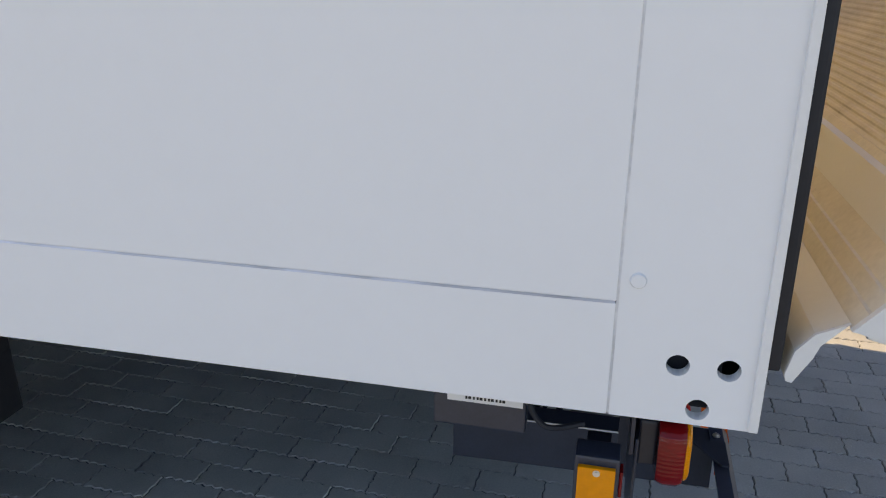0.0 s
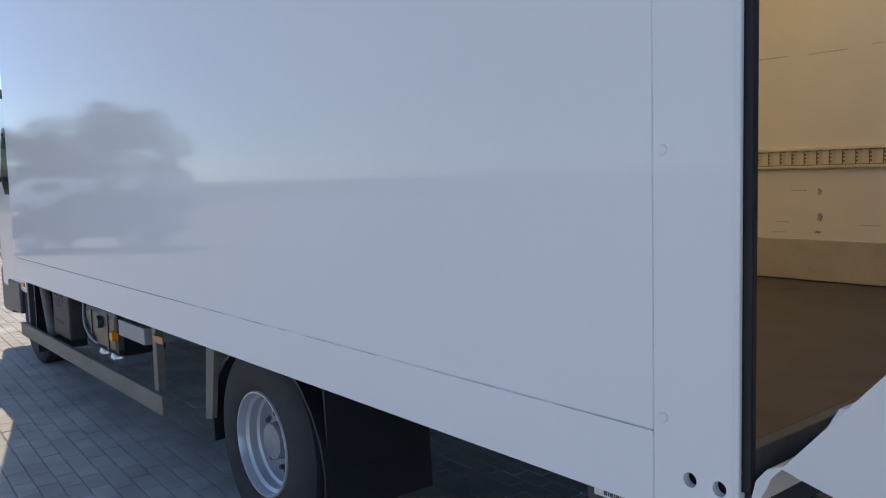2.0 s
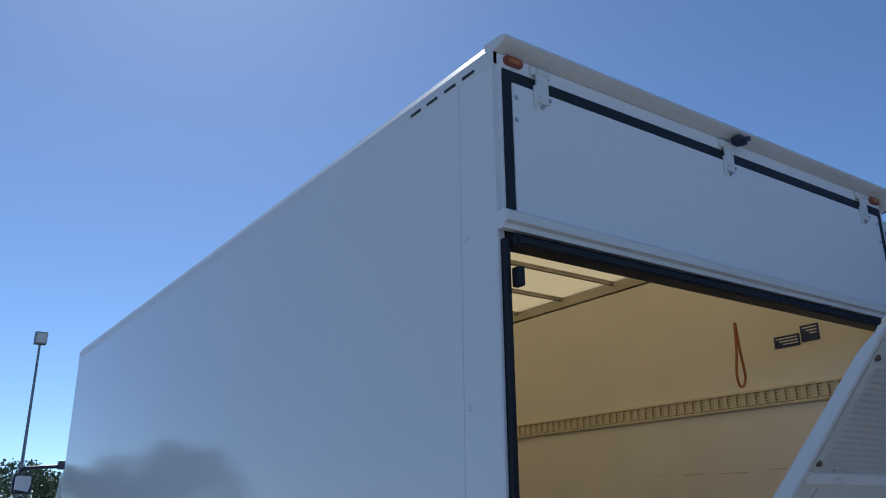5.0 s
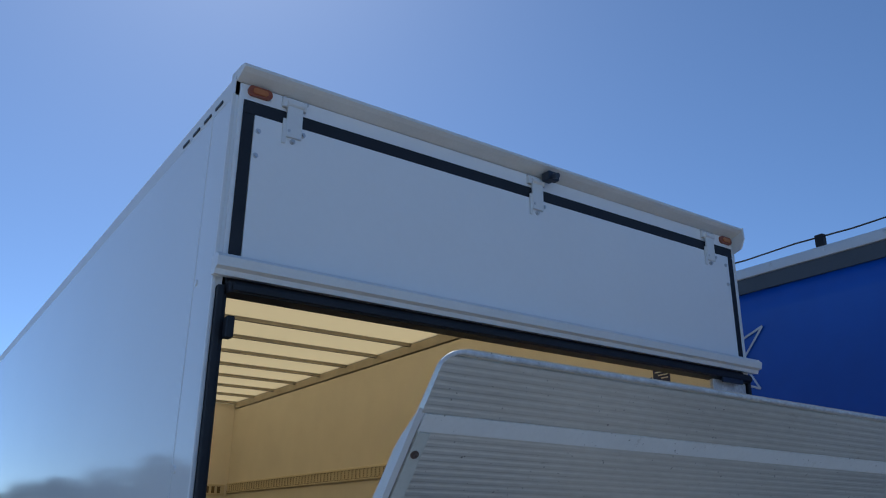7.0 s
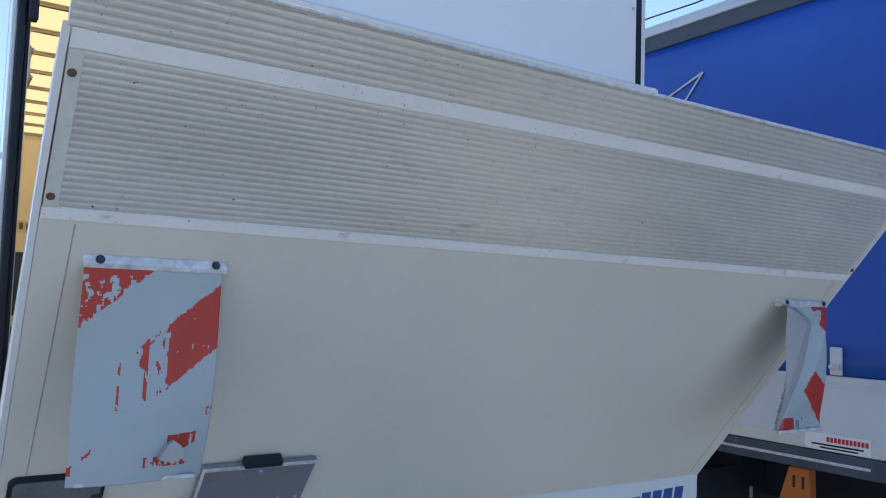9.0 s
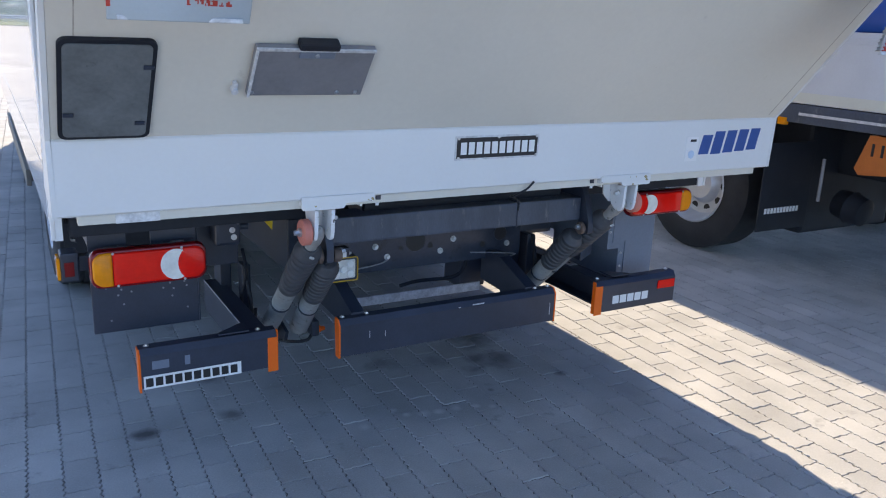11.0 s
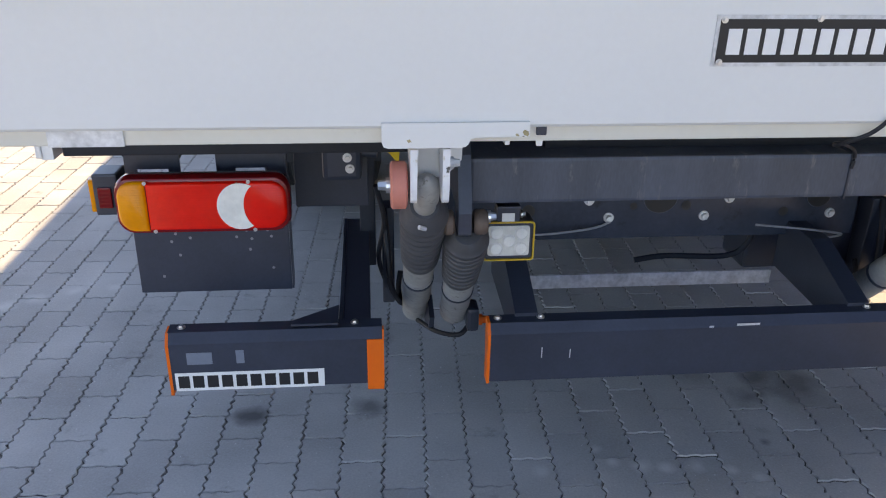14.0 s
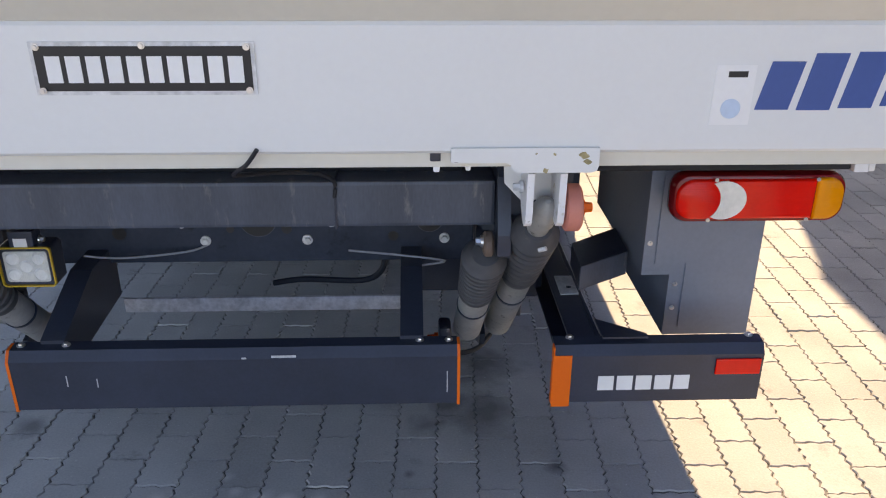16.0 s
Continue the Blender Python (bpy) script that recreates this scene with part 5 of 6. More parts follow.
block("grey_patch", -1.045, -0.995, -0.0662, -0.0654, 0.455, 0.482, GREYBOX, bl, "", 0)
block("grey_patch", -0.948, -0.932, -0.0662, -0.0654, 0.455, 0.485, GREYBOX, bl, "", 0)
bmid = bumper(-0.434, 0.468, "black middle rear bumper with scratches")
bumper_end(bmid, -0.4355)
bumper_end(bmid, 0.4695)
for x, z, w, h in ((0.09, 0.506, 0.05, 0.005), (-0.325, 0.455, 0.002, 0.025), (-0.265, 0.45, 0.002, 0.02), (0.445, 0.44, 0.002, 0.05), (0.03, 0.503, 0.01, 0.004)):
    block("scratch", x, x + w, -0.0658, -0.0650, z - h / 2, z + h / 2, GALV, bmid, "", 0)
brt = bumper(0.665, 1.098, "black rear bumper section with red reflector", 0.521, 0.387, -0.075)
block("orange_mark", 0.662, 0.700, -0.0775, -0.0755, 0.382, 0.504, ORANGE, brt, "orange edge mark", 0)
block("orange_mark", 0.6615, 0.6645, -0.076, -0.058, 0.388, 0.523, ORANGE, brt, "", 0)
block("red_reflector", 0.998, 1.092, -0.0805, -0.0755, 0.456, 0.492, RED, brt, "red reflector", 0.002)
for k in range(5):
    x = 0.757 + k * 0.0395
    block("maker_letter_bar", x, x + 0.033, -0.0765, -0.0755, 0.420, 0.454, PAPER, brt, "white block lettering bar", 0)
for b, xs, z in ((bl, (-1.055, -0.71), 0.523), (bmid, (-0.415, -0.325, 0.39, 0.45), 0.522), (brt, (0.70, 1.075), 0.523)):
    for x in xs:
        bolt("bolt", (x, -0.035, z), (0, 0, 1), 0.006, STEEL, b, 0.006)

# work lamp
wl = part("work_lamp", prism(bmesh.new(), [(-0.392 + p, 0.677 + q) for p, q in rounded(0.053, 0.043, 0.008)], 0.012, 0.06, "y"), BLACK, truck, "square LED work lamp with yellow rim")
rim = bmesh.new()
o1, o2 = rounded(0.053, 0.043, 0.008), rounded(0.0500, 0.0400, 0.007)
va = [[rim.verts.new((-0.392 + p, y, 0.677 + q)) for p, q in o] for o, y in ((o1, 0.0118), (o1, 0.006), (o2, 0.006), (o2, 0.0118))]
for u, v in zip(va, va[1:]):
    for k in range(len(u)):
        rim.faces.new((u[k], u[(k + 1) % len(u)], v[(k + 1) % len(u)], v[k]))
part("lamp_rim", rim, material("yellow_rim", (0.62, 0.36, 0.03), 0.45, vary=0.1), wl, "yellow rim")
part("lamp_glass", prism(bmesh.new(), [(-0.392 + p, 0.677 + q) for p, q in rounded(0.0430, 0.0330, 0.006)], 0.0095, 0.0118, "y"), LED, wl)
for dx, dz in ((-0.026, 0.017), (0.026, 0.017), (-0.026, -0.017), (0.026, -0.017), (0, 0)):
    part("led_cup", rod(bmesh.new(), (-0.392 + dx, 0.0094, 0.677 + dz), (-0.392 + dx, 0.006, 0.677 + dz), 0.0145, 0.011, 18), CLEAR, wl, "", True)
block("lamp_bracket", -0.418, -0.370, 0.01, 0.05, 0.712, 0.752, BLACK, wl, "", 0.003)
block("bracket_label", -0.408, -0.382, 0.0085, 0.0095, 0.718, 0.738, PAPER, wl, "", 0)
bolt("bolt", (-0.366, 0.03, 0.728), (1, 0, 0), 0.006, STEEL, wl, 0.01)

# grey hydraulic box behind the right light
bm = prism(bmesh.new(), [(0.888, 0.885), (1.150, 0.885), (1.150, 0.430), (0.952, 0.430), (0.952, 0.583), (0.888, 0.583)], 0.135, 0.60, "y")
hyd = part("hydraulic_box", bm, GREYBOX, truck, "grey metal hydraulic box with dark streaks")
part("box_lid", prism(bmesh.new(), [(0.915, 0.88), (1.146, 0.88), (1.146, 0.452), (0.985, 0.452), (0.985, 0.612), (0.915, 0.612)], 0.131, 0.1345, "y"), GREYBOX, hyd)
for x, z in ((0.90, 0.66), (0.967, 0.56), (0.967, 0.50)):
    bolt("screw", (x, 0.135, z), (0, -1, 0), 0.004, STEEL, hyd)
stay = bmesh.new()
lo_, hi_ = [(0.753, 0.150), (0.880, 0.232), (0.884, 0.374), (0.757, 0.278)], 0.600
prism(stay, lo_, 0.545, hi_, "z")
part("box_stay", stay, BLACK, hyd, "black stay channel")
stay_m = Matrix.Translation((0.753, 0.146, 0)) @ Matrix.Rotation(math.atan2(0.082, 0.127), 4, "Z")
block("stay_face", 0.0, 0.150, -0.001, 0.002, 0.542, 0.5995, BEAM, hyd, "grey stay face", 0, stay_m)
block("stay_label", 0.716, 0.758, 0.165, 0.262, 0.5205, 0.5225, GALV, hyd, "silver label", 0)
part("label_hole", rod(bmesh.new(), (0.74, 0.20, 0.5226), (0.74, 0.20, 0.5232), 0.006, seg=12), INK, hyd)
# Added black blocks that close off the sunlit ground behind the rams.
block("fill_block", 0.535, 0.80, 0.42, 1.2, 0.60, 0.86, BLACK, truck, "black filler block beside the chassis rail", 0.02)
block("fill_block_inner", 0.40, 0.534, 0.55, 0.70, 0.34, 0.598, BLACK, truck, "black inner filler block", 0.01)
block("fill_block_low", 0.535, 0.72, 0.42, 1.2, 0.38, 0.599, BLACK, truck, "black low filler block", 0.02)
# clutter over the left light: valve, cables, yellow tag
valve = block("valve_block", -0.775, -0.690, 0.20, 0.29, 0.745, 0.865, BLACK, truck, "dark valve block with bolts", 0.012)
for x, z in ((-0.72, 0.80), (-0.715, 0.775), (-0.70, 0.83)):
    bolt("bolt", (x, 0.20, z), (0, -1, 0), 0.007, STEEL, valve, 0.010)
part("valve_stem", rod(bmesh.new(), (-0.69, 0.245, 0.80), (-0.655, 0.24, 0.80), 0.013, seg=12), BLACK, valve, "", True)
part("yellow_tag", prism(bmesh.new(), [(-0.637, 0.845), (-0.609, 0.862), (-0.612, 0.815)], 0.10, 0.104, "y"), material("yellow_plastic", (0.65, 0.42, 0.02), 0.4), valve)
pipe("cable", smooth_path([(-0.66, 0.30, 0.70), (-0.64, 0.33, 0.60), (-0.655, 0.35, 0.50), (-0.64, 0.38, 0.42)], 6), 0.006, RUBBER, valve)

# ---- wheels and side of the chassis ----
def wheel(x_out, y, twin, front=False):
    """x_out: outer tyre face on the left (negative) or right side."""
    s = -1 if x_out < 0 else 1
    R, w = 0.445, 0.26
    wh = thing("wheel", (x_out - s * w / 2, y, R), "black truck tyre on a silver steel rim", "wheel", "truck wheels")
    wh.parent = truck
    wh.matrix_parent_inverse = BASES["box_truck"]
    BASES[wh.name] = Matrix.Translation((-(x_out - s * w / 2), -y, -R))

    def X(d):
        return x_out - s * d

    def turn(name, prof, mat, lab=""):
        bm = bmesh.new()
        seg = 56
        loops = [[bm.verts.new((X(d), y + r * math.cos(2 * math.pi * k / seg), R + r * math.sin(2 * math.pi * k / seg))) for k in range(seg)] for d, r in prof]
        for u, v in zip(loops, loops[1:]):
            for k in range(seg):
                bm.faces.new((u[k], u[(k + 1) % seg], v[(k + 1) % seg], v[k]))
        return part(name, bm, mat, wh, lab, smooth=True)

    tyre = turn("tyre", [(0.02, 0.232), (0.004, 0.256), (0.0, 0.33), (0.008, 0.39), (0.022, 0.425), (0.035, 0.440), (0.06, 0.443), (0.07, 0.436), (0.075, 0.436), (0.085, 0.444), (0.125, 0.445), (0.13, 0.437), (0.14, 0.437), (0.145, 0.445), (0.19, 0.444), (0.20, 0.436), (0.21, 0.443), (0.235, 0.438), (0.25, 0.41), (0.26, 0.34), (0.25, 0.24)], TYRE)
    if front:
        prof = [(0.012, 0.240), (0.006, 0.235), (0.012, 0.226), (0.04, 0.215), (0.06, 0.20), (0.05, 0.155), (0.02, 0.125), (0.0, 0.11), (-0.01, 0.075), (-0.012, 0.0)]
    else:
        prof = [(0.014, 0.240), (0.004, 0.237), (0.004, 0.231), (0.016, 0.226), (0.040, 0.223), (0.048, 0.214), (0.052, 0.209), (0.088, 0.206), (0.094, 0.200), (0.097, 0.194), (0.104, 0.192), (0.140, 0.190), (0.150, 0.184), (0.152, 0.176), (0.146, 0.146), (0.112, 0.122), (0.100, 0.108), (0.100, 0.085), (0.06, 0.080), (0.055, 0.0)]
    cutat = 5 if front else 15
    rim = turn("rim", prof[:cutat], RIM, "silver steel rim")
    turn("hub_disc", prof[cutat - 1:], HUB if front else DISC, "dusty grey hub disc")
    for k in range(8):
        a = 2 * math.pi * (k + 0.3) / 8
        d = 0.050 if front else 0.147
        p = Vector((X(d - 0.002), y + 0.163 * math.cos(a), R + 0.163 * math.sin(a)))
        part("hand_hole", rod(bmesh.new(), p, p + Vector((s * 0.003, 0, 0)), 0.024, seg=16), INK, rim)
        a += math.pi / 8
        p = Vector((X(0.03 if front else 0.11), y + 0.122 * math.cos(a), R + 0.122 * math.sin(a)))
        bolt("wheel_nut", p, (s, 0, 0), 0.012, HUB, rim, 0.026)
    if twin:
        turn("inner_tyre", [(0.30, 0.24), (0.29, 0.34), (0.31, 0.42), (0.33, 0.443), (0.50, 0.443), (0.53, 0.42), (0.55, 0.34), (0.54, 0.24)], TYRE)
    return wh


wheel(-1.165, 2.40, True)
wheel(1.165, 2.40, True)
wheel(-1.02, 7.22, False, True)
wheel(1.02, 7.22, False, True)
for sx in (-1, 1):
    a, b = sorted((sx * 0.72, sx * 1.12))
    block("front_mud_flap", a, b, 6.66, 6.675, 0.20, 0.84, RUBBER, truck, "black front mud flap", 0.004)
for sx in (-1, 1):
    out, inn = [], []
    for k in range(15):
        a = radians(-8 + 196 * k / 14)
        out.append((2.40 + 0.545 * math.cos(a), 0.40 + 0.50 * math.sin(a)))
        inn.append((2.40 + 0.53 * math.cos(a), 0.40 + 0.485 * math.sin(a)))
    a, b = sorted((sx * 0.62, sx * 1.149))
    part("mudguard", prism(bmesh.new(), [(y, min(z, 0.862)) for y, z in out] + [(y, min(z, 0.850)) for y, z in inn[::-1]], a, b, "x"), RUBBER, truck, "dark plastic rear mudguard")
    a, b = sorted((sx * 1.15, sx * 1.176))
    part("mudguard_panel", prism(bmesh.new(), [(2.905, 0.864), (2.81, 0.864), (2.84, 0.70), (2.885, 0.46), (2.962, 0.44), (2.940, 0.62)], a, b, "x"), DUSTRAIL, truck, "dusty grey mudguard front panel")
    a, b = sorted((sx * 0.62, sx * 1.13))
    flap_bm = bmesh.new()
    prism(flap_bm, [(1.895, 0.862), (1.883, 0.862), (1.862, 0.50), (1.850, 0.27), (1.862, 0.27), (1.874, 0.50)], a, b, "x")
    part("rear_mud_flap", flap_bm, RUBBER, truck, "black rubber mud flap behind the rear wheel")
block("rear_axle", -0.9, 0.9, 2.32, 2.48, 0.36, 0.54, BLACK, truck, "black rear axle", 0.05)
for sx in (-1, 1):
    x0, x1 = sorted((sx * 1.215, sx * 1.185))
    guard = block("side_guard", x0, x1, 3.46, 6.80, 0.352, 0.462, DUSTRAIL, truck, "dusty grey metal side guard rail", 0.006)
    for y in (3.62, 6.62):
        a, b = sorted((sx * 1.184, sx * 1.14))
        block("guard_post", a, b, y - 0.03, y + 0.03, 0.36, 0.87, DUSTRAIL if y < 4 else BLACK, guard, "", 0.004)
# equipment hung on the left chassis rail
tank = block("additive_tank", -1.13, -0.80, 4.46, 5.16, 0.50, 0.79, GLOSSBLACK, truck, "glossy black plastic tank", 0.045)
for y in (4.62, 4.98):
    block("tank_strap", -1.136, -1.125, y, y + 0.03, 0.53, 0.76, BLACK, tank, "", 0.003)
part("filler_cap", rod(bmesh.new(), (-1.13, 4.80, 0.70), (-1.155, 4.80, 0.70), 0.045, 0.040, 24), BLACK, tank, "round black filler cap", True)
pipe("tank_hose", smooth_path([(-1.12, 5.20, 0.80), (-1.14, 5.12, 0.64), (-1.14, 4.95, 0.56), (-1.10, 4.86, 0.52)], 6), 0.011, PIPEGREY, tank, "grey hose")
for y in (4.60, 4.84):
    bar("small_air_bottle", (-1.13, y, 0.475), (-0.9, y, 0.475), 0.062, STEEL, truck, "silver air bottle end", seg=24, rings=[(0, 0.022), (0.06, 0.046), (0.16, 0.058), (0.3, 0.062), (1, 0.062)])
bt = block("battery_box", -1.15, -0.75, 5.50, 5.95, 0.47, 0.83, material("dusty_black_plastic", (0.045, 0.043, 0.042), 0.6, vary=0.3, scale=9, bump=0.02, dirt=(0.10, 0.09, 0.08), dirt_at=0.6), truck, "dusty black perforated battery box", 0.015)
for k in range(5):
    for j in range(3):
        if (k + j) % 4:
            block("vent_slot", -1.153, -1.1505, 5.86 - 0.055 * k, 5.895 - 0.055 * k, 0.70 + 0.038 * j, 0.722 + 0.038 * j, INK, bt, "", 0)
for k in range(4):
    block("vent_slot", -1.153, -1.1505, 5.84 - 0.06 * k, 5.875 - 0.06 * k, 0.575, 0.60, INK, bt, "", 0)
part("exhaust_stack", rod(bmesh.new(), (-1.12, 6.14, 0.42), (-1.12, 6.34, 0.84), 0.035, seg=16), DUSTRAIL, truck, "dusty bent exhaust pipe", True)
block("grey_junction_box", -1.18, -0.95, 3.79, 4.25, 0.69, 0.79, material("pale_grey_box", (0.30, 0.31, 0.33), 0.45, vary=0.12, scale=8), truck, "small pale grey junction box", 0.008)
am = part("amber_side_marker", rod(bmesh.new(), (-1.17, 4.33, 0.672), (-1.205, 4.33, 0.672), 0.034, 0.030, 20), AMBER, truck, "round amber side marker lamp", True)
part("lamp_stem", rod(bmesh.new(), (-1.16, 4.33, 0.69), (-1.16, 4.33, 0.87), 0.012, seg=10), BLACK, am)
block("orange_reflector", -1.252, -1.24, 3.30, 3.43, 0.778, 0.815, DULLAMBER, truck, "orange side reflector", 0.003)
block("orange_reflector", -1.252, -1.24, 6.42, 6.50, 0.80, 0.835, AMBER, truck, "orange side reflector", 0.003)
block("fuel_tank", 0.70, 1.16, 4.0, 5.6, 0.42, 0.82, GALV, truck, "metal fuel tank", 0.06)
block("silencer", -1.05, -0.8, 6.0, 6.4, 0.42, 0.82, HUB, truck, "grey metal exhaust silencer", 0.05)
block("engine_block", -0.45, 0.45, 5.6, 8.2, 0.5, 1.1, BLACK, truck, "dark engine and gearbox under the cab", 0.06)

# bar-code label on the cross rail under the left wall
lab = block("barcode_plate", -1.16, -1.12, 0.34, 0.50, 0.74, 0.86, BLACK, truck, "black bracket with a white barcode label", 0.004)
pl = block("barcode_label", -1.1625, -1.1605, 0.345, 0.475, 0.79, 0.835, PAPER, lab, "white label with black bars", 0)
for k in range(11):
    block("code_bar", -1.1632, -1.1627, 0.375 + 0.0065 * k, 0.375 + 0.0065 * k + (0.0035 if k % 3 else 0.005), 0.796, 0.814, INK, pl, "", 0)

# ---- cab ----
prof = [(6.66, 0.62), (6.66, 2.42), (6.80, 2.50), (7.60, 2.52), (8.02, 2.44), (8.20, 2.10), (8.34, 1.55), (8.38, 0.95), (8.36, 0.62)]
cab = part("cab", prism(bmesh.new(), prof, -1.045, 1.045, "x"), CABWHITE, truck, "white cab with black mirrors and bumper")
bmod = cab.modifiers.new("round", "BEVEL")
bmod.width, bmod.segments = 0.05, 3
for sx in (-1, 1):
    a, b = sorted((sx * 1.046, sx * 1.052))
    part("side_window", prism(bmesh.new(), [(7.02, 1.55), (7.02, 2.18), (7.85, 2.18), (8.05, 1.72), (7.9, 1.55)], a, b, "x"), GLASSDARK, cab, "dark side window")
    a, b = sorted((sx * 0.98, sx * 1.06))
    block("door_step", a, b, 7.55, 8.04, 0.42, 0.72, BLACK, cab, "black cab step", 0.02)
    a, b = sorted((sx * 0.98, sx * 1.06))
    block("wheel_arch", a, b, 6.70, 7.25, 0.62, 0.96, BLACK, cab, "black wheel arch", 0.03)
    mir = bmesh.new()
    mx = sx * 1.418
    prism(mir, [(mx + p, 2.308 + q) for p, q in rounded(0.098, 0.102, 0.03)], 7.92, 8.00, "y")
    prism(mir, [(mx + p, 1.975 + q) for p, q in rounded(0.086, 0.200, 0.035)], 7.92, 8.01, "y")
    mr = part("wing_mirror", mir, BLACK, cab, "black double wing mirror")
    for cz, w, h in ((2.308, 0.080, 0.086), (1.975, 0.070, 0.180)):
        bm = prism(bmesh.new(), rounded(w, h, 0.025), -0.002, 0.002, "y")
        bmesh.ops.transform(bm, matrix=Matrix.Translation((mx, 7.902, cz)) @ Euler((radians(4), 0, radians(-sx * 14))).to_matrix().to_4x4(), verts=bm.verts)
        part("mirror_glass", bm, CHROME, mr, "mirror glass")
    pipe("mirror_arm", smooth_path([(sx * 1.0, 7.95, 2.505), (sx * 1.10, 7.96, 2.50), (sx * 1.30, 7.96, 2.485), (sx * 1.43, 7.96, 2.465), (sx * 1.455, 7.96, 2.40)], 5), 0.020, BLACK, mr)
    part("arm_joint", solid(bmesh.new(), min(sx * 1.0, sx * 1.09), max(sx * 1.0, sx * 1.09), 7.92, 8.00, 2.47, 2.56, 0.015), BLACK, mr)
    pipe("mirror_arm", smooth_path([(sx * 1.0, 7.95, 1.695), (sx * 1.2, 7.96, 1.705), (sx * 1.40, 7.96, 1.735), (sx * 1.43, 7.96, 1.79)], 5), 0.026, BLACK, mr)
block("bumper", -1.03, 1.03, 8.05, 8.52, 0.36, 0.84, BLACK, cab, "dark plastic front bumper", 0.05)
block("corner_panel", -1.035, -0.95, 8.18, 8.44, 0.86, 1.5, BLACK, cab, "black corner grille panel", 0.03)
block("windscreen", -0.98, 0.98, 8.21, 8.29, 1.56, 2.2, GLASSDARK, cab, "dark windscreen", 0.01)
for k in range(6):
    block("grille_slat", -1.042, -0.945, 8.17, 8.445, 0.92 + 0.09 * k, 0.955 + 0.09 * k, BEAM, cab, "", 0.005)

# ---- the blue curtain-sided lorry alongside ----
BX, BY0, BY1 = 2.86, -3.4, 4.6
lorry = thing("curtain_lorry", (BX + 1.27, 0.6, 0), "blue curtain-sided lorry with white drop sides", "lorry")



def curtain():
    bm = bmesh.new()
    n = 60
    g = []
    for i in range(n + 1):
        y = BY0 + (BY1 - BY0) * i / n
        col = []
        for j in range(13):
            z = 1.545 + (3.75 - 1.545) * j / 12
            col.append(bm.verts.new((BX + 0.006 * math.sin(y * 5.1) * (1 - j / 14) + 0.010 * noise.noise(Vector((y * 1.3, z * 0.7, 3))), y, z)))
        g.append(col)
    for i in range(n):
        for j in range(12):
            bm.faces.new((g[i][j], g[i + 1][j], g[i + 1][j + 1], g[i][j + 1]))
    return bm


ct = part("curtain", curtain(), TARP, lorry, "royal blue tarpaulin curtain", smooth=True)
ct.modifiers.new("thick", "SOLIDIFY").thickness = 0.004
block("curtain_band", BX - 0.012, BX + 0.004, BY0, BY1, 3.725, 3.83, TARPBAND, lorry, "dark grey curtain top band", 0.003)
top = block("roof_rail", BX - 0.025, BX + 0.05, BY0, BY1, 3.832, 3.905, LORRYGREY, lorry, "pale grey roof rail with rivets", 0.01)
for k in range(20):
    y = BY0 + 0.2 + k * 0.4
    bolt("rivet", (BX - 0.025, y, 3.88), (-1, 0, 0), 0.010, GALV, top, 0.006)
block("body_top", BX + 0.05, BX + 2.5, BY0, BY1, 3.82, 3.90, LORRYGREY, lorry, "grey roof", 0.01)
block("far_wall", BX + 2.46, BX + 2.5, BY0, BY1, 1.2, 3.85, TARP, lorry, "blue far curtain")
block("head_wall", BX + 0.02, BX + 2.46, BY1, BY1 + 0.05, 1.1, 3.9, LORRYGREY, lorry, "grey head board")
block("tail_wall", BX + 0.02, BX + 2.46, BY0 - 0.05, BY0, 1.1, 3.9, LORRYGREY, lorry, "grey tail doors")
ds = block("drop_side", BX - 0.012, BX + 0.02, BY0, BY1, 1.12, 1.54, LORRYGREY, lorry, "pale grey aluminium drop side", 0.006)
for z in (1.50, 1.475):
    block("side_ridge", BX - 0.017, BX - 0.0125, BY0, BY1, z, z + 0.010, LORRYGREY, ds, "", 0.002)
block("reflective_tape", BX - 0.0145, BX - 0.0125, BY0, BY1, 1.125, 1.185, material("pale_yellow_tape", (0.64, 0.64, 0.56), 0.35, vary=0.05), ds, "pale yellow reflective tape", 0)
fr = block("side_raft", BX - 0.02, BX + 0.12, BY0, BY1, 1.005, 1.115, BEAM, lorry, "dark frame rail with steel strips", 0.006)
for k in range(6):
    y = BY0 + 0.35 + k * 1.28 + 0.30
    block("steel_strip", BX - 0.026, BX - 0.0205, y, y + 0.95, 1.052, 1.068, GALV, fr, "bright steel strip", 0.002)
post = block("tarp_post", BX - 0.03, BX - 0.013, -0.035, 0.035, 1.545, 1.70, LORRYGREY, lorry, "white curtain buckle post", 0.008)
part("buckle", rod(bmesh.new(), (BX - 0.034, -0.03, 1.59), (BX - 0.034, 0.03, 1.59), 0.014, seg=12), GALV, post)
pipe("top_cable", [(BX - 0.01, 0.2 + 0.4 * k, 3.965 + 0.012 * (k % 2)) for k in range(-8, 8)], 0.006, LORRYBLACK, top, "thin dark roof cable")
part("cable_cleat", solid(bmesh.new(), BX - 0.02, BX + 0.02, 0.40, 0.46, 3.906, 3.99, 0.006), LORRYBLACK, top)
# outline lettering on the curtain, as plain strokes
for a, b in (((1.22, 3.36), (0.93, 3.47)), ((0.93, 3.47), (1.12, 3.25)), ((1.12, 3.25), (1.00, 3.05)), ((1.00, 3.05), (1.25, 3.14))):
    bm = rod(bmesh.new(), (BX - 0.014, *a), (BX - 0.014, *b), 0.008, seg=4)
    part("print_stroke", bm, LORRYGREY, ct, "white outline stroke")
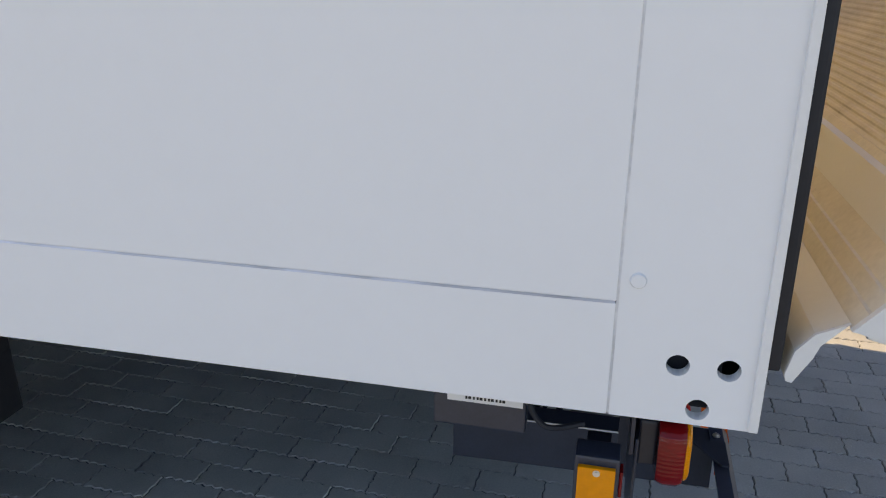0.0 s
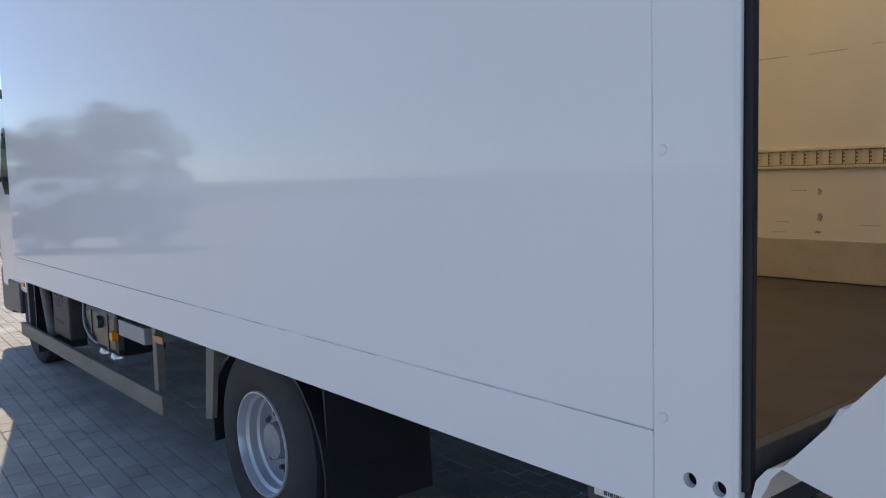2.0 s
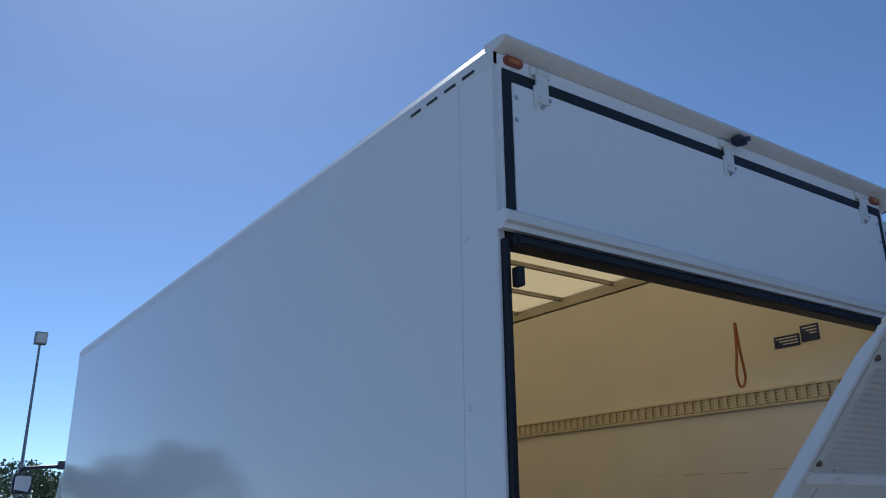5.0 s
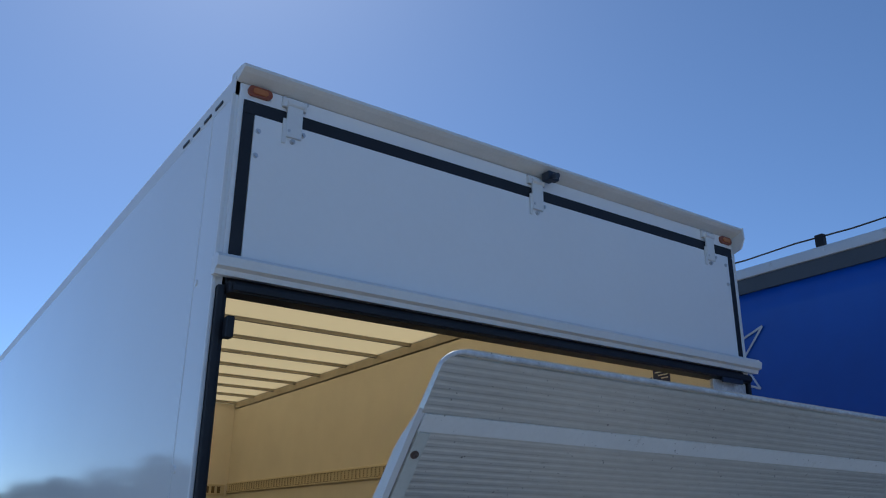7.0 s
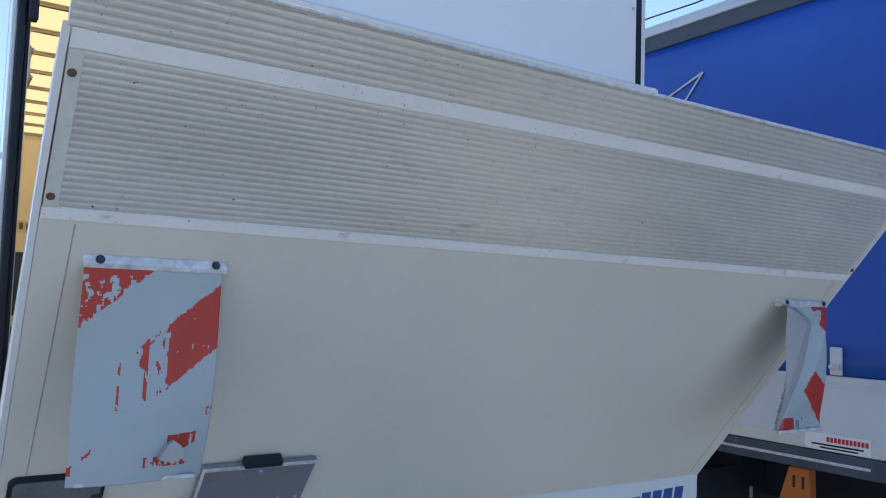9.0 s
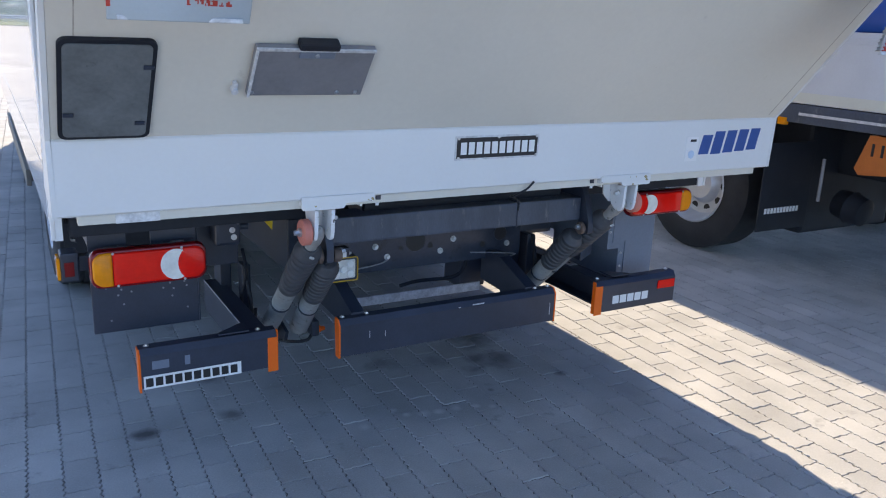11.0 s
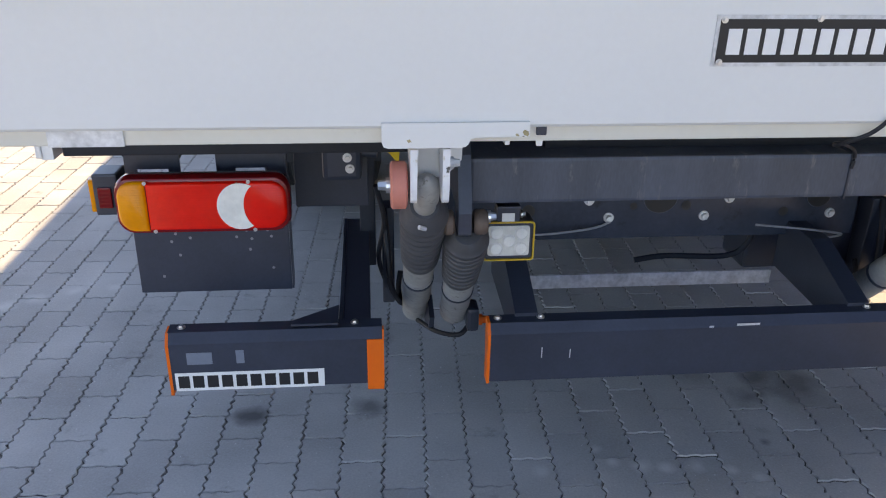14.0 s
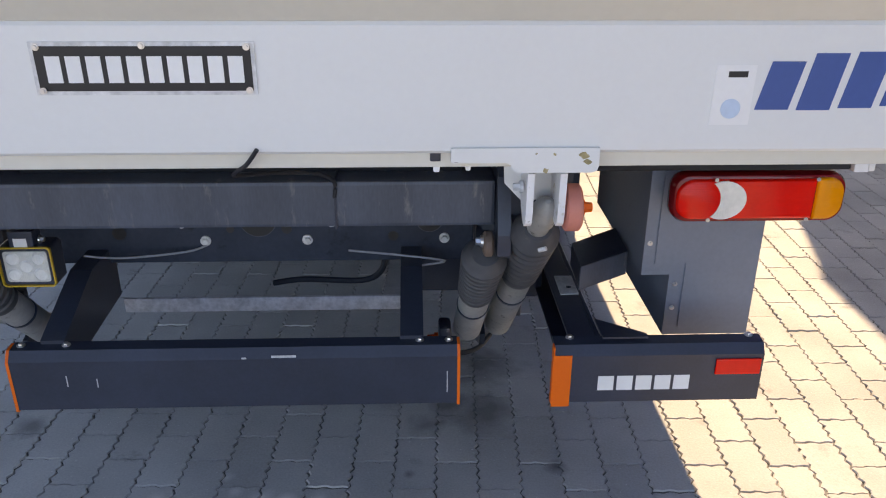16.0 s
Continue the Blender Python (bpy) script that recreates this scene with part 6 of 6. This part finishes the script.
# dealer plate with plain bars
sg = block("dealer_plate", BX - 0.0175, BX - 0.0148, -0.19, 0.19, 1.095 + 0.03, 1.185 + 0.03, PAPER, ds, "white and red dealer plate", 0)
for k in range(11):
    y = 0.06 - k * 0.022
    block("letter_bar", BX - 0.0184, BX - 0.0177, y - 0.017, y, 1.172, 1.200, REDINK, sg, "", 0)
block("print_line", BX - 0.0184, BX - 0.0177, -0.15, 0.15, 1.150, 1.160, INK, sg, "", 0)
block("print_line", BX - 0.0184, BX - 0.0177, -0.12, 0.10, 1.134, 1.143, INK, sg, "", 0)


def lorry_wheel(x, y):
    R = 0.47
    wh = thing("wheel", (x, y, R), "black lorry tyre on a pale steel rim", "wheel", "lorry wheels")
    wh.parent = lorry
    wh.matrix_parent_inverse = BASES["curtain_lorry"]
    BASES[wh.name] = Matrix.Translation((-x, -y, -R))
    for nm, prof, mt in (("tyre", [(0.02, 0.27), (0.0, 0.33), (0.01, 0.42), (0.035, 0.465), (0.27, 0.465), (0.30, 0.40), (0.29, 0.27)], TYRE),
                         ("rim", [(0.01, 0.28), (0.004, 0.27), (0.04, 0.25), (0.11, 0.22), (0.12, 0.15), (0.07, 0.11), (0.06, 0.0)], RIM)):
        bm = bmesh.new()
        seg = 40
        loops = [[bm.verts.new((x + d, y + r * math.cos(2 * math.pi * k / seg), R + r * math.sin(2 * math.pi * k / seg))) for k in range(seg)] for d, r in prof]
        for u, v in zip(loops, loops[1:]):
            for k in range(seg):
                bm.faces.new((u[k], u[(k + 1) % seg], v[(k + 1) % seg], v[k]))
        rm = part(nm, bm, mt, wh, "", True)
    for k in range(10):
        a = 2 * math.pi * k / 10
        p = (x + 0.118, y + 0.185 * math.cos(a), R + 0.185 * math.sin(a))
        part("hand_hole", rod(bmesh.new(), p, (p[0] - 0.004, p[1], p[2]), 0.028, seg=14), INK, rm)


for y in (1.62, -2.2):
    lorry_wheel(BX + 0.08, y)
    lorry_wheel(BX + 2.1, y)
mf = block("mud_flap", BX - 0.05, BX + 0.42, 0.92, 0.932, 0.29, 0.86, LORRYBLACK, lorry, "black mud flap with white print", 0.004)
for k in range(11):
    block("letter_bar", BX + 0.0 + 0.030 * k, BX + 0.022 + 0.030 * k, 0.9175, 0.9195, 0.405, 0.44, PAPER, mf, "", 0)
mf = block("mud_flap", BX + 1.42, BX + 1.86, 0.90, 0.912, 0.37, 0.80, LORRYBLACK, lorry, "black mud flap with white print", 0.004)
for k in range(11):
    block("letter_bar", BX + 1.47 + 0.026 * k, BX + 1.489 + 0.026 * k, 0.8975, 0.8995, 0.42, 0.45, PAPER, mf, "", 0)
block("axle_frame", BX + 0.44, BX + 1.40, 0.97, 1.30, 0.22, 0.99, LORRYBLACK, lorry, "black axle frame and air bags", 0.03)
bar("grey_pipe", (BX + 0.12, 0.64, 0.54), (BX + 0.12, 0.64, 0.80), 0.010, PIPEGREY, lorry, "grey upright pipe")
bar("brake_chamber", (BX + 0.62, 0.62, 0.42), (BX + 0.62, 0.86, 0.46), 0.10, LORRYBLACK, lorry, "black brake chamber", rings=[(0, 0.05), (0.1, 0.09), (0.45, 0.10), (0.5, 0.11), (0.55, 0.10), (0.9, 0.09), (1, 0.05)])
block("mudguard", BX + 0.06, BX + 0.44, 1.06, 2.18, 0.96, 1.0, LORRYBLACK, lorry, "black mudguard", 0.01)
chk = bmesh.new()
prism(chk, [(0.175, 0.995), (0.30, 0.995), (0.365, 0.80), (0.335, 0.765), (0.17, 0.785)], BX + 0.0, BX + 0.06, "x")
ck = part("wheel_chock", chk, material("orange_chock", (0.50, 0.13, 0.022), 0.5, vary=0.15), lorry, "orange plastic wheel chock in its holder")
for y in (0.205, 0.262):
    block("chock_slot", BX - 0.003, BX - 0.0005, y, y + 0.016, 0.88, 0.95, INK, ck, "", 0.002)
block("marker_lamp", BX - 0.03, BX - 0.0, 0.84, 0.90, 0.985, 1.03, AMBER, lorry, "small amber marker lamp", 0.004)
for x in (0.75, 1.6):
    block("chassis_rail", BX + x, BX + x + 0.09, BY0, BY1 + 2.0, 0.62, 1.0, LORRYBLACK, lorry, "black chassis rail", 0.01)
block("axle", BX + 0.3, BX + 2.2, 1.53, 1.71, 0.38, 0.56, LORRYBLACK, lorry, "black axle", 0.05)
block("tool_box", BX + 0.05, BX + 0.7, -1.6, -0.9, 0.55, 1.0, LORRYBLACK, lorry, "black tool box", 0.02)
block("spare_carrier", BX + 0.9, BX + 1.55, -0.6, 0.4, 0.50, 0.66, LORRYBLACK, lorry, "dark spare wheel carrier", 0.05)
tuft = random.Random(8)
for k in range(14):
    y = -0.35 + 0.052 * k + tuft.uniform(-0.015, 0.015)
    low = 0.56 + tuft.uniform(-0.05, 0.04)
    pipe("hanging_cable", smooth_path([(BX + 1.0, y, 0.66), (BX + 1.0, y + 0.015, low), (BX + 1.0, y + 0.04, low + 0.01), (BX + 1.0, y + 0.05, 0.66)], 4), 0.008, LORRYBLACK, lorry, "hanging dark cable", 6)
block("pallet_box", BX + 0.95, BX + 1.9, -2.9, 0.72, 0.64, 0.99, LORRYBLACK, lorry, "black pallet box under the body", 0.02)
part("lorry_cab", prism(bmesh.new(), [(4.75, 0.6), (4.75, 3.2), (4.95, 3.35), (6.1, 3.3), (6.55, 2.6), (6.75, 1.6), (6.75, 0.55)], BX + 0.06, BX + 2.44, "x"), LORRYGREY, lorry, "grey lorry cab")
lorry_wheel(BX + 0.1, 5.9)
lorry_wheel(BX + 2.1, 5.9)

# ---- trees, fence, lamp mast, car, far lorries ----
def tree(at, h, w, seed, n=420, label="leafy green broad-crowned tree"):
    rnd = random.Random(seed)
    t = thing("tree", at, label, "tree", "yard trees")
    bm = bmesh.new()
    x, y, z = at
    rod(bm, (x, y, z), (x + rnd.uniform(-0.3, 0.3), y, z + h * 0.45), 0.16 * h / 8, 0.09 * h / 8, 9)
    for k in range(7):
        a = rnd.uniform(0, 6.3)
        b = z + h * rnd.uniform(0.25, 0.45)
        rod(bm, (x, y, b), (x + w * 0.35 * math.cos(a), y + w * 0.35 * math.sin(a), b + h * rnd.uniform(0.2, 0.4)), 0.05 * h / 8, 0.015, 6)
    part("trunk", bm, BARK, t, "brown trunk and limbs")
    verts, faces = [], []
    blobs = [(rnd.gauss(0, 0.24) * w, rnd.gauss(0, 0.24) * w, h * rnd.uniform(0.16, 0.90), rnd.uniform(0.14, 0.26) * w) for _ in range(24)]
    for bx, by, bz, br in blobs:
        for _ in range(n // 2):
            v = Vector((rnd.gauss(0, 1), rnd.gauss(0, 1), rnd.gauss(0, 1))).normalized()
            c = Vector((x + bx, y + by, z + bz)) + Vector((v.x, v.y, v.z * 0.8)) * br * rnd.uniform(0.6, 1.05)
            s = rnd.uniform(0.09, 0.20) * h / 8
            q = Euler((rnd.uniform(0, 6.3), rnd.uniform(0, 6.3), rnd.uniform(0, 6.3))).to_matrix()
            i = len(verts)
            for px, py, pz in ((-1, -0.5, 0), (0.1, -0.75, 0.15), (1, 0, 0), (0, 0.7, 0.15), (-0.9, 0.45, 0)):
                verts.append(c + q @ Vector((px, py, pz)) * s)
            faces.append((i, i + 1, i + 2, i + 3, i + 4))
    me = bpy.data.meshes.new("crown")
    me.from_pydata(verts, [], faces)
    me.materials.append(LEAF)
    ob = new("crown", me)
    ob.parent = t
    ob.matrix_parent_inverse = BASES[t.name]
    return t


tree((10.5, 90, 0), 7.6, 7.6, 3)
for k, (x, y, h) in enumerate(((1, 96, 5.0), (5, 99, 5.3), (15.5, 92, 7.2), (20, 95, 7.0), (-4, 97, 6.2), (-9, 98, 7.2), (25, 94, 7.2), (-15, 96, 6.6), (-22, 94, 7.0))):
    tree((x, y, 0), h, h * 1.05, 20 + k)
# lamp mast
mast = thing("lamp_mast", (7.35, 70, 0), "tall grey lamp mast with a square floodlight", "lamp mast")
part("pole", rod(bmesh.new(), (7.35, 70, 0), (7.35, 70, 15.7), 0.15, 0.09, 16), POLE, mast, "", True)
hd = part("floodlight", solid(bmesh.new(), 6.9, 7.8, 69.6, 70.3, 15.6, 16.6, 0.05), POLE, mast, "grey floodlight head")
block("lamp_glass", 6.97, 7.73, 69.57, 69.598, 15.7, 16.5, LED, hd, "", 0)
# guard rail and fence
gr = thing("guard_rail", (3, 66, 0), "galvanised roadside guard rail on posts", "guard rail")
part("rail", prism(bmesh.new(), [(66.0, 0.45), (65.93, 0.52), (66.0, 0.60), (65.93, 0.68), (66.0, 0.75), (66.03, 0.75), (66.03, 0.45)], -20, 8.6, "x"), FENCE, gr)
for k in range(9):
    block("post", -19 + 3.4 * k, -18.88 + 3.4 * k, 66.04, 66.16, 0, 0.75, FENCE, gr, "", 0.01)
fence = thing("palisade_fence", (8, 78, 0), "pale steel palisade fence", "fence")
for z in (0.45, 1.65):
    block("fence_rail", -30, 34, 78.02, 78.07, z, z + 0.07, FENCE, fence, "", 0.005)
pal = block("pale", -26.0, -25.93, 77.98, 78.01, 0.05, 2.0, FENCE, fence, "", 0.01)
for k in range(1, 280):
    ob = new("pale", pal.data)
    ob.parent = fence
    ob.matrix_parent_inverse = BASES["palisade_fence"] @ Matrix.Translation((0.2 * k, 0, 0))
# cars
def parked_car(x0, y0, turn_deg, label):
    car = thing("parked_car", (x0, y0, 0), label, "car", "parked cars")
    body = [(-2.0, 0.35), (-2.05, 0.75), (-1.9, 0.95), (-1.55, 1.42), (-0.9, 1.50), (0.2, 1.46), (0.9, 1.02), (1.8, 0.88), (2.0, 0.6), (1.95, 0.35)]
    turn = Matrix.Translation((x0, y0, 0)) @ Matrix.Rotation(radians(turn_deg), 4, "Z")
    bm = prism(bmesh.new(), body, -0.86, 0.86, "y")
    bmesh.ops.bevel(bm, geom=bm.edges[:], offset=0.06, segments=2, affect="EDGES")
    bmesh.ops.transform(bm, matrix=turn, verts=bm.verts)
    cb = part("body", bm, CARPAINT, car)
    for nm, bx, mt in (("rear_window", (-1.90, -1.62, -0.62, 0.62, 1.02, 1.38), GLASSDARK), ("bumper", (-2.1, -1.98, -0.8, 0.8, 0.38, 0.6), BLACK)):
        block(nm, *bx, mt, cb, "", 0.02, turn)
    for sy in (-1, 1):
        a, b = sorted((sy * 0.62, sy * 0.84))
        block("tail_lamp", -2.08, -1.92, a, b, 0.80, 0.98, RED, cb, "red tail lamp", 0.02, turn)
        a, b = sorted((sy * 0.80, sy * 0.875))
        block("side_window", -1.4, 0.45, a, b, 1.02, 1.36, GLASSDARK, cb, "", 0.02, turn)
        for x in (-1.25, 1.25):
            a, b = turn @ Vector((x, sy * 0.70, 0.31)), turn @ Vector((x, sy * 0.90, 0.31))
            wh = part("wheel", rod(bmesh.new(), a, b, 0.31, seg=24), TYRE, car, "", True)
            part("rim", rod(bmesh.new(), turn @ Vector((x, sy * 0.901, 0.31)), turn @ Vector((x, sy * 0.91, 0.31)), 0.19, seg=20), RIM, wh)
    block("number_plate", -2.106, -2.101, -0.26, 0.26, 0.50, 0.60, material("pale_plate", (0.6, 0.6, 0.58), 0.4), cb, "", 0, turn)
    return car


parked_car(8.8, 57.5, 48, "dark blue hatchback parked by the fence")
parked_car(-5.9, 20.4, 40, "dark blue hatchback parked across the yard")
# trees beyond that car
for k, (x, y, h, w) in enumerate(((-20.0, 61, 7.0, 8.5), (-16.5, 63, 6.2, 7.5), (-12.5, 66, 5.8, 7.0))):
    tree((x, y, 0), h, w, 70 + k, 620)
# white vans behind the fence and across the yard
def white_van(x, y, w, label, group):
    v = thing("far_van", (x, y, 0), label, "van", group)
    bm = prism(bmesh.new(), [(x - w / 2, 0.4), (x - w / 2, 2.0), (x + w * 0.2, 2.1), (x + w * 0.38, 1.3), (x + w / 2, 1.1), (x + w / 2, 0.4)], y - 0.9, y + 0.9, "y")
    vb = part("body", bm, CABWHITE, v)
    block("window", x - w * 0.1, x + w * 0.2, y - 0.92, y - 0.902, 1.3, 1.8, GLASSDARK, vb, "", 0)
    for dx in (-0.3, 0.3):
        part("wheel", rod(bmesh.new(), (x + w * dx, y - 0.95, 0.35), (x + w * dx, y - 0.7, 0.35), 0.35, seg=20), TYRE, v, "", True)


for x, w in ((2.2, 3.2), (5.4, 2.6)):
    white_van(x, 84, w, "white van behind the fence", "vans behind the fence")
# Added out of view, to give the side wall's reflection a pale band.
for x, y in ((-11.8, 50), (-17.4, 49)):
    white_van(x, y, 5.0, "white van added across the yard for the wall reflection", "vans across the yard")


def yard_lorry(x, y, label, mat_cab, mat_body, turn_deg):
    """A parked lorry across the yard; seen mirrored in the glossy wall."""
    r = thing("parked_lorry", (x, y, 0), label, "lorry", "lorries across the yard")
    m = Matrix.Translation((x, y, 0)) @ Matrix.Rotation(radians(turn_deg), 4, "Z")
    bm = prism(bmesh.new(), [(-1.1, 0.6), (-1.1, 3.1), (0.6, 3.2), (1.0, 2.3), (1.15, 1.2), (1.15, 0.5)], -1.2, 1.2, "y")
    bmesh.ops.transform(bm, matrix=m, verts=bm.verts)
    c = part("cab", bm, mat_cab, r)
    block("windscreen", 0.75, 0.98, -1.0, 1.0, 2.0, 2.9, GLASSDARK, c, "", 0.02, m)
    block("cargo_body", -7.5, -1.3, -1.25, 1.25, 1.15, 3.5, mat_body, r, "", 0.04, m)
    block("chassis", -7.4, -1.0, -0.5, 0.5, 0.6, 1.1, BLACK, r, "", 0.02, m)
    for px in (0.1, -5.6):
        for py in (-1.0, 1.0):
            a, b = m @ Vector((px, py - 0.15, 0.48)), m @ Vector((px, py + 0.15, 0.48))
            part("wheel", rod(bmesh.new(), a, b, 0.48, seg=24), TYRE, r, "", True)
    return r


# lorries standing behind, as the yard goes on
yard_lorry(-30.0, 4.0, "white lorry parked across the yard", CABWHITE, LORRYGREY, 80)

# ---- ground ----
PW, PL, PTURN = 0.1083, 0.2060, radians(-2.7)


def paver_outline(rnd):
    """A paver with finely toothed sides, about its middle, a little chipped."""
    hl, hw, a = PL / 2 - 0.0014, PW / 2 - 0.0014, 0.0046
    n = 24
    wave = (0.0, 1.0, 0.35, -1.0)
    right = [(hw + a * wave[k % 4] * rnd.uniform(0.75, 1.2), hl * (2 * k / n - 1)) for k in range(n + 1)]
    left = [(x - 2 * hw, y) for x, y in right]
    ends = ((0.75, 0.0026), (0.5, 0.0004), (0.25, -0.0026), (0.0, 0.0022), (-0.25, 0.0024), (-0.5, -0.0022), (-0.75, -0.0006))
    top = [(hw * f, hl + g) for f, g in ends]
    low = [(hw * f, -hl + g) for f, g in ends[::-1]]
    return [(x + rnd.uniform(-0.0012, 0.0012), y + rnd.uniform(-0.0010, 0.0010)) for x, y in right + top + left[::-1] + low]


def paver_points(rnd):
    o = paver_outline(rnd)
    c = [(x * 0.955 + rnd.uniform(-0.0006, 0.0006), y * 0.978 + rnd.uniform(-0.0006, 0.0006)) for x, y in o]
    return [(x, y, 0.0) for x, y in c] + [(x, y, -0.0045) for x, y in o]


PX0, PX1, PY0, PY1 = -9.0, 5.4, -3.0, 13.0
IN = (-1.30, 1.30, -0.10, 2.45)

ground_me = bpy.data.meshes.new("ground")
F = 2500.0
xs, ys = (-F, PX0, PX1, F), (-F, PY0, PY1, F)
gv = [(x, y, -0.0065) for y in ys for x in xs]
gf = [(j * 4 + i, j * 4 + i + 1, j * 4 + i + 5, j * 4 + i + 4) for j in range(3) for i in range(3)]
ground_me.from_pydata(gv, [], gf)
for m in (FARPAVE, JOINT):
    ground_me.materials.append(m)
ground_me.polygons[4].material_index = 1
ground = tagged(new("ground", ground_me), "concrete block paving of a lorry yard", "ground", kind="structure")
verge = block("grass_verge", -60, 60, 66.6, 82, -0.011, 0.03, GRASS, None, "", 0)
tagged(verge, "mown grass verge along the fence", "grass", kind="stuff")
field = block("grass_field", -400, 400, 82.5, 400, -0.011, 0.05, GRASS, None, "", 0)
tagged(field, "grass field behind the fence", "grass", kind="stuff")

rnd = random.Random(11)
shapes = [paver_points(rnd) for k in range(12)]
NP = len(shapes[0]) // 2
pf = [tuple(range(NP))] + [(r * NP + k, (r + 1) * NP + k, (r + 1) * NP + (k + 1) % NP, r * NP + (k + 1) % NP) for r in range(1) for k in range(NP)]
piece_mesh = []
for sh in shapes[:6]:
    pm = bpy.data.meshes.new("paver")
    pm.from_pydata(sh, [], pf)
    pm.materials.append(PAVER)
    piece_mesh.append(pm)
spots = []
ct, st = math.cos(PTURN), math.sin(PTURN)
for i in range(-90, 60):
    for j in range(-24, 72):
        u, v = (i + 0.5) * PW, (j + (0.5 if i % 2 else 0.0)) * PL + 0.016 - PL / 2
        x, y = -0.208 + u * ct - v * st, 0.451 + u * st + v * ct
        if PX0 - 0.08 < x < PX1 + 0.08 and PY0 - 0.12 < y < PY1 + 0.12:
            spots.append((x, y, rnd.gauss(0, 0.0009), rnd.gauss(0, 0.005), rnd.gauss(0, 0.005), PTURN + rnd.gauss(0, 0.010)))
inner = [s for s in spots if IN[0] < s[0] < IN[1] and IN[2] < s[1] < IN[3]][:300]
chosen = set((s[0], s[1]) for s in inner)
rest = [s for s in spots if (s[0], s[1]) not in chosen]
for k, (x, y, z, a, b, c) in enumerate(inner):
    ob = new("paver", piece_mesh[k % 6])
    ob.parent = ground
    ob.matrix_basis = Matrix.Translation((x, y, z)) @ Euler((a, b, c)).to_matrix().to_4x4()
bases = [np.array(sh) for sh in shapes]
parts_v = np.empty((len(rest), NP * 2, 3))
for k, (x, y, z, a, b, c) in enumerate(rest):
    q = np.array([[math.cos(c), -math.sin(c), b], [math.sin(c), math.cos(c), -a], [-b, a, 1]])
    parts_v[k] = bases[k % 12] @ q.T + (x, y, z)
allf = [tuple(k * NP * 2 + i for i in f) for k in range(len(rest)) for f in pf]
rm = bpy.data.meshes.new("pavers")
rm.from_pydata(parts_v.reshape(-1, 3).tolist(), [], allf)
rm.materials.append(PAVERS)
ro = new("pavers", rm)
ro.parent = ground
tagged(ro, kind="stuff")
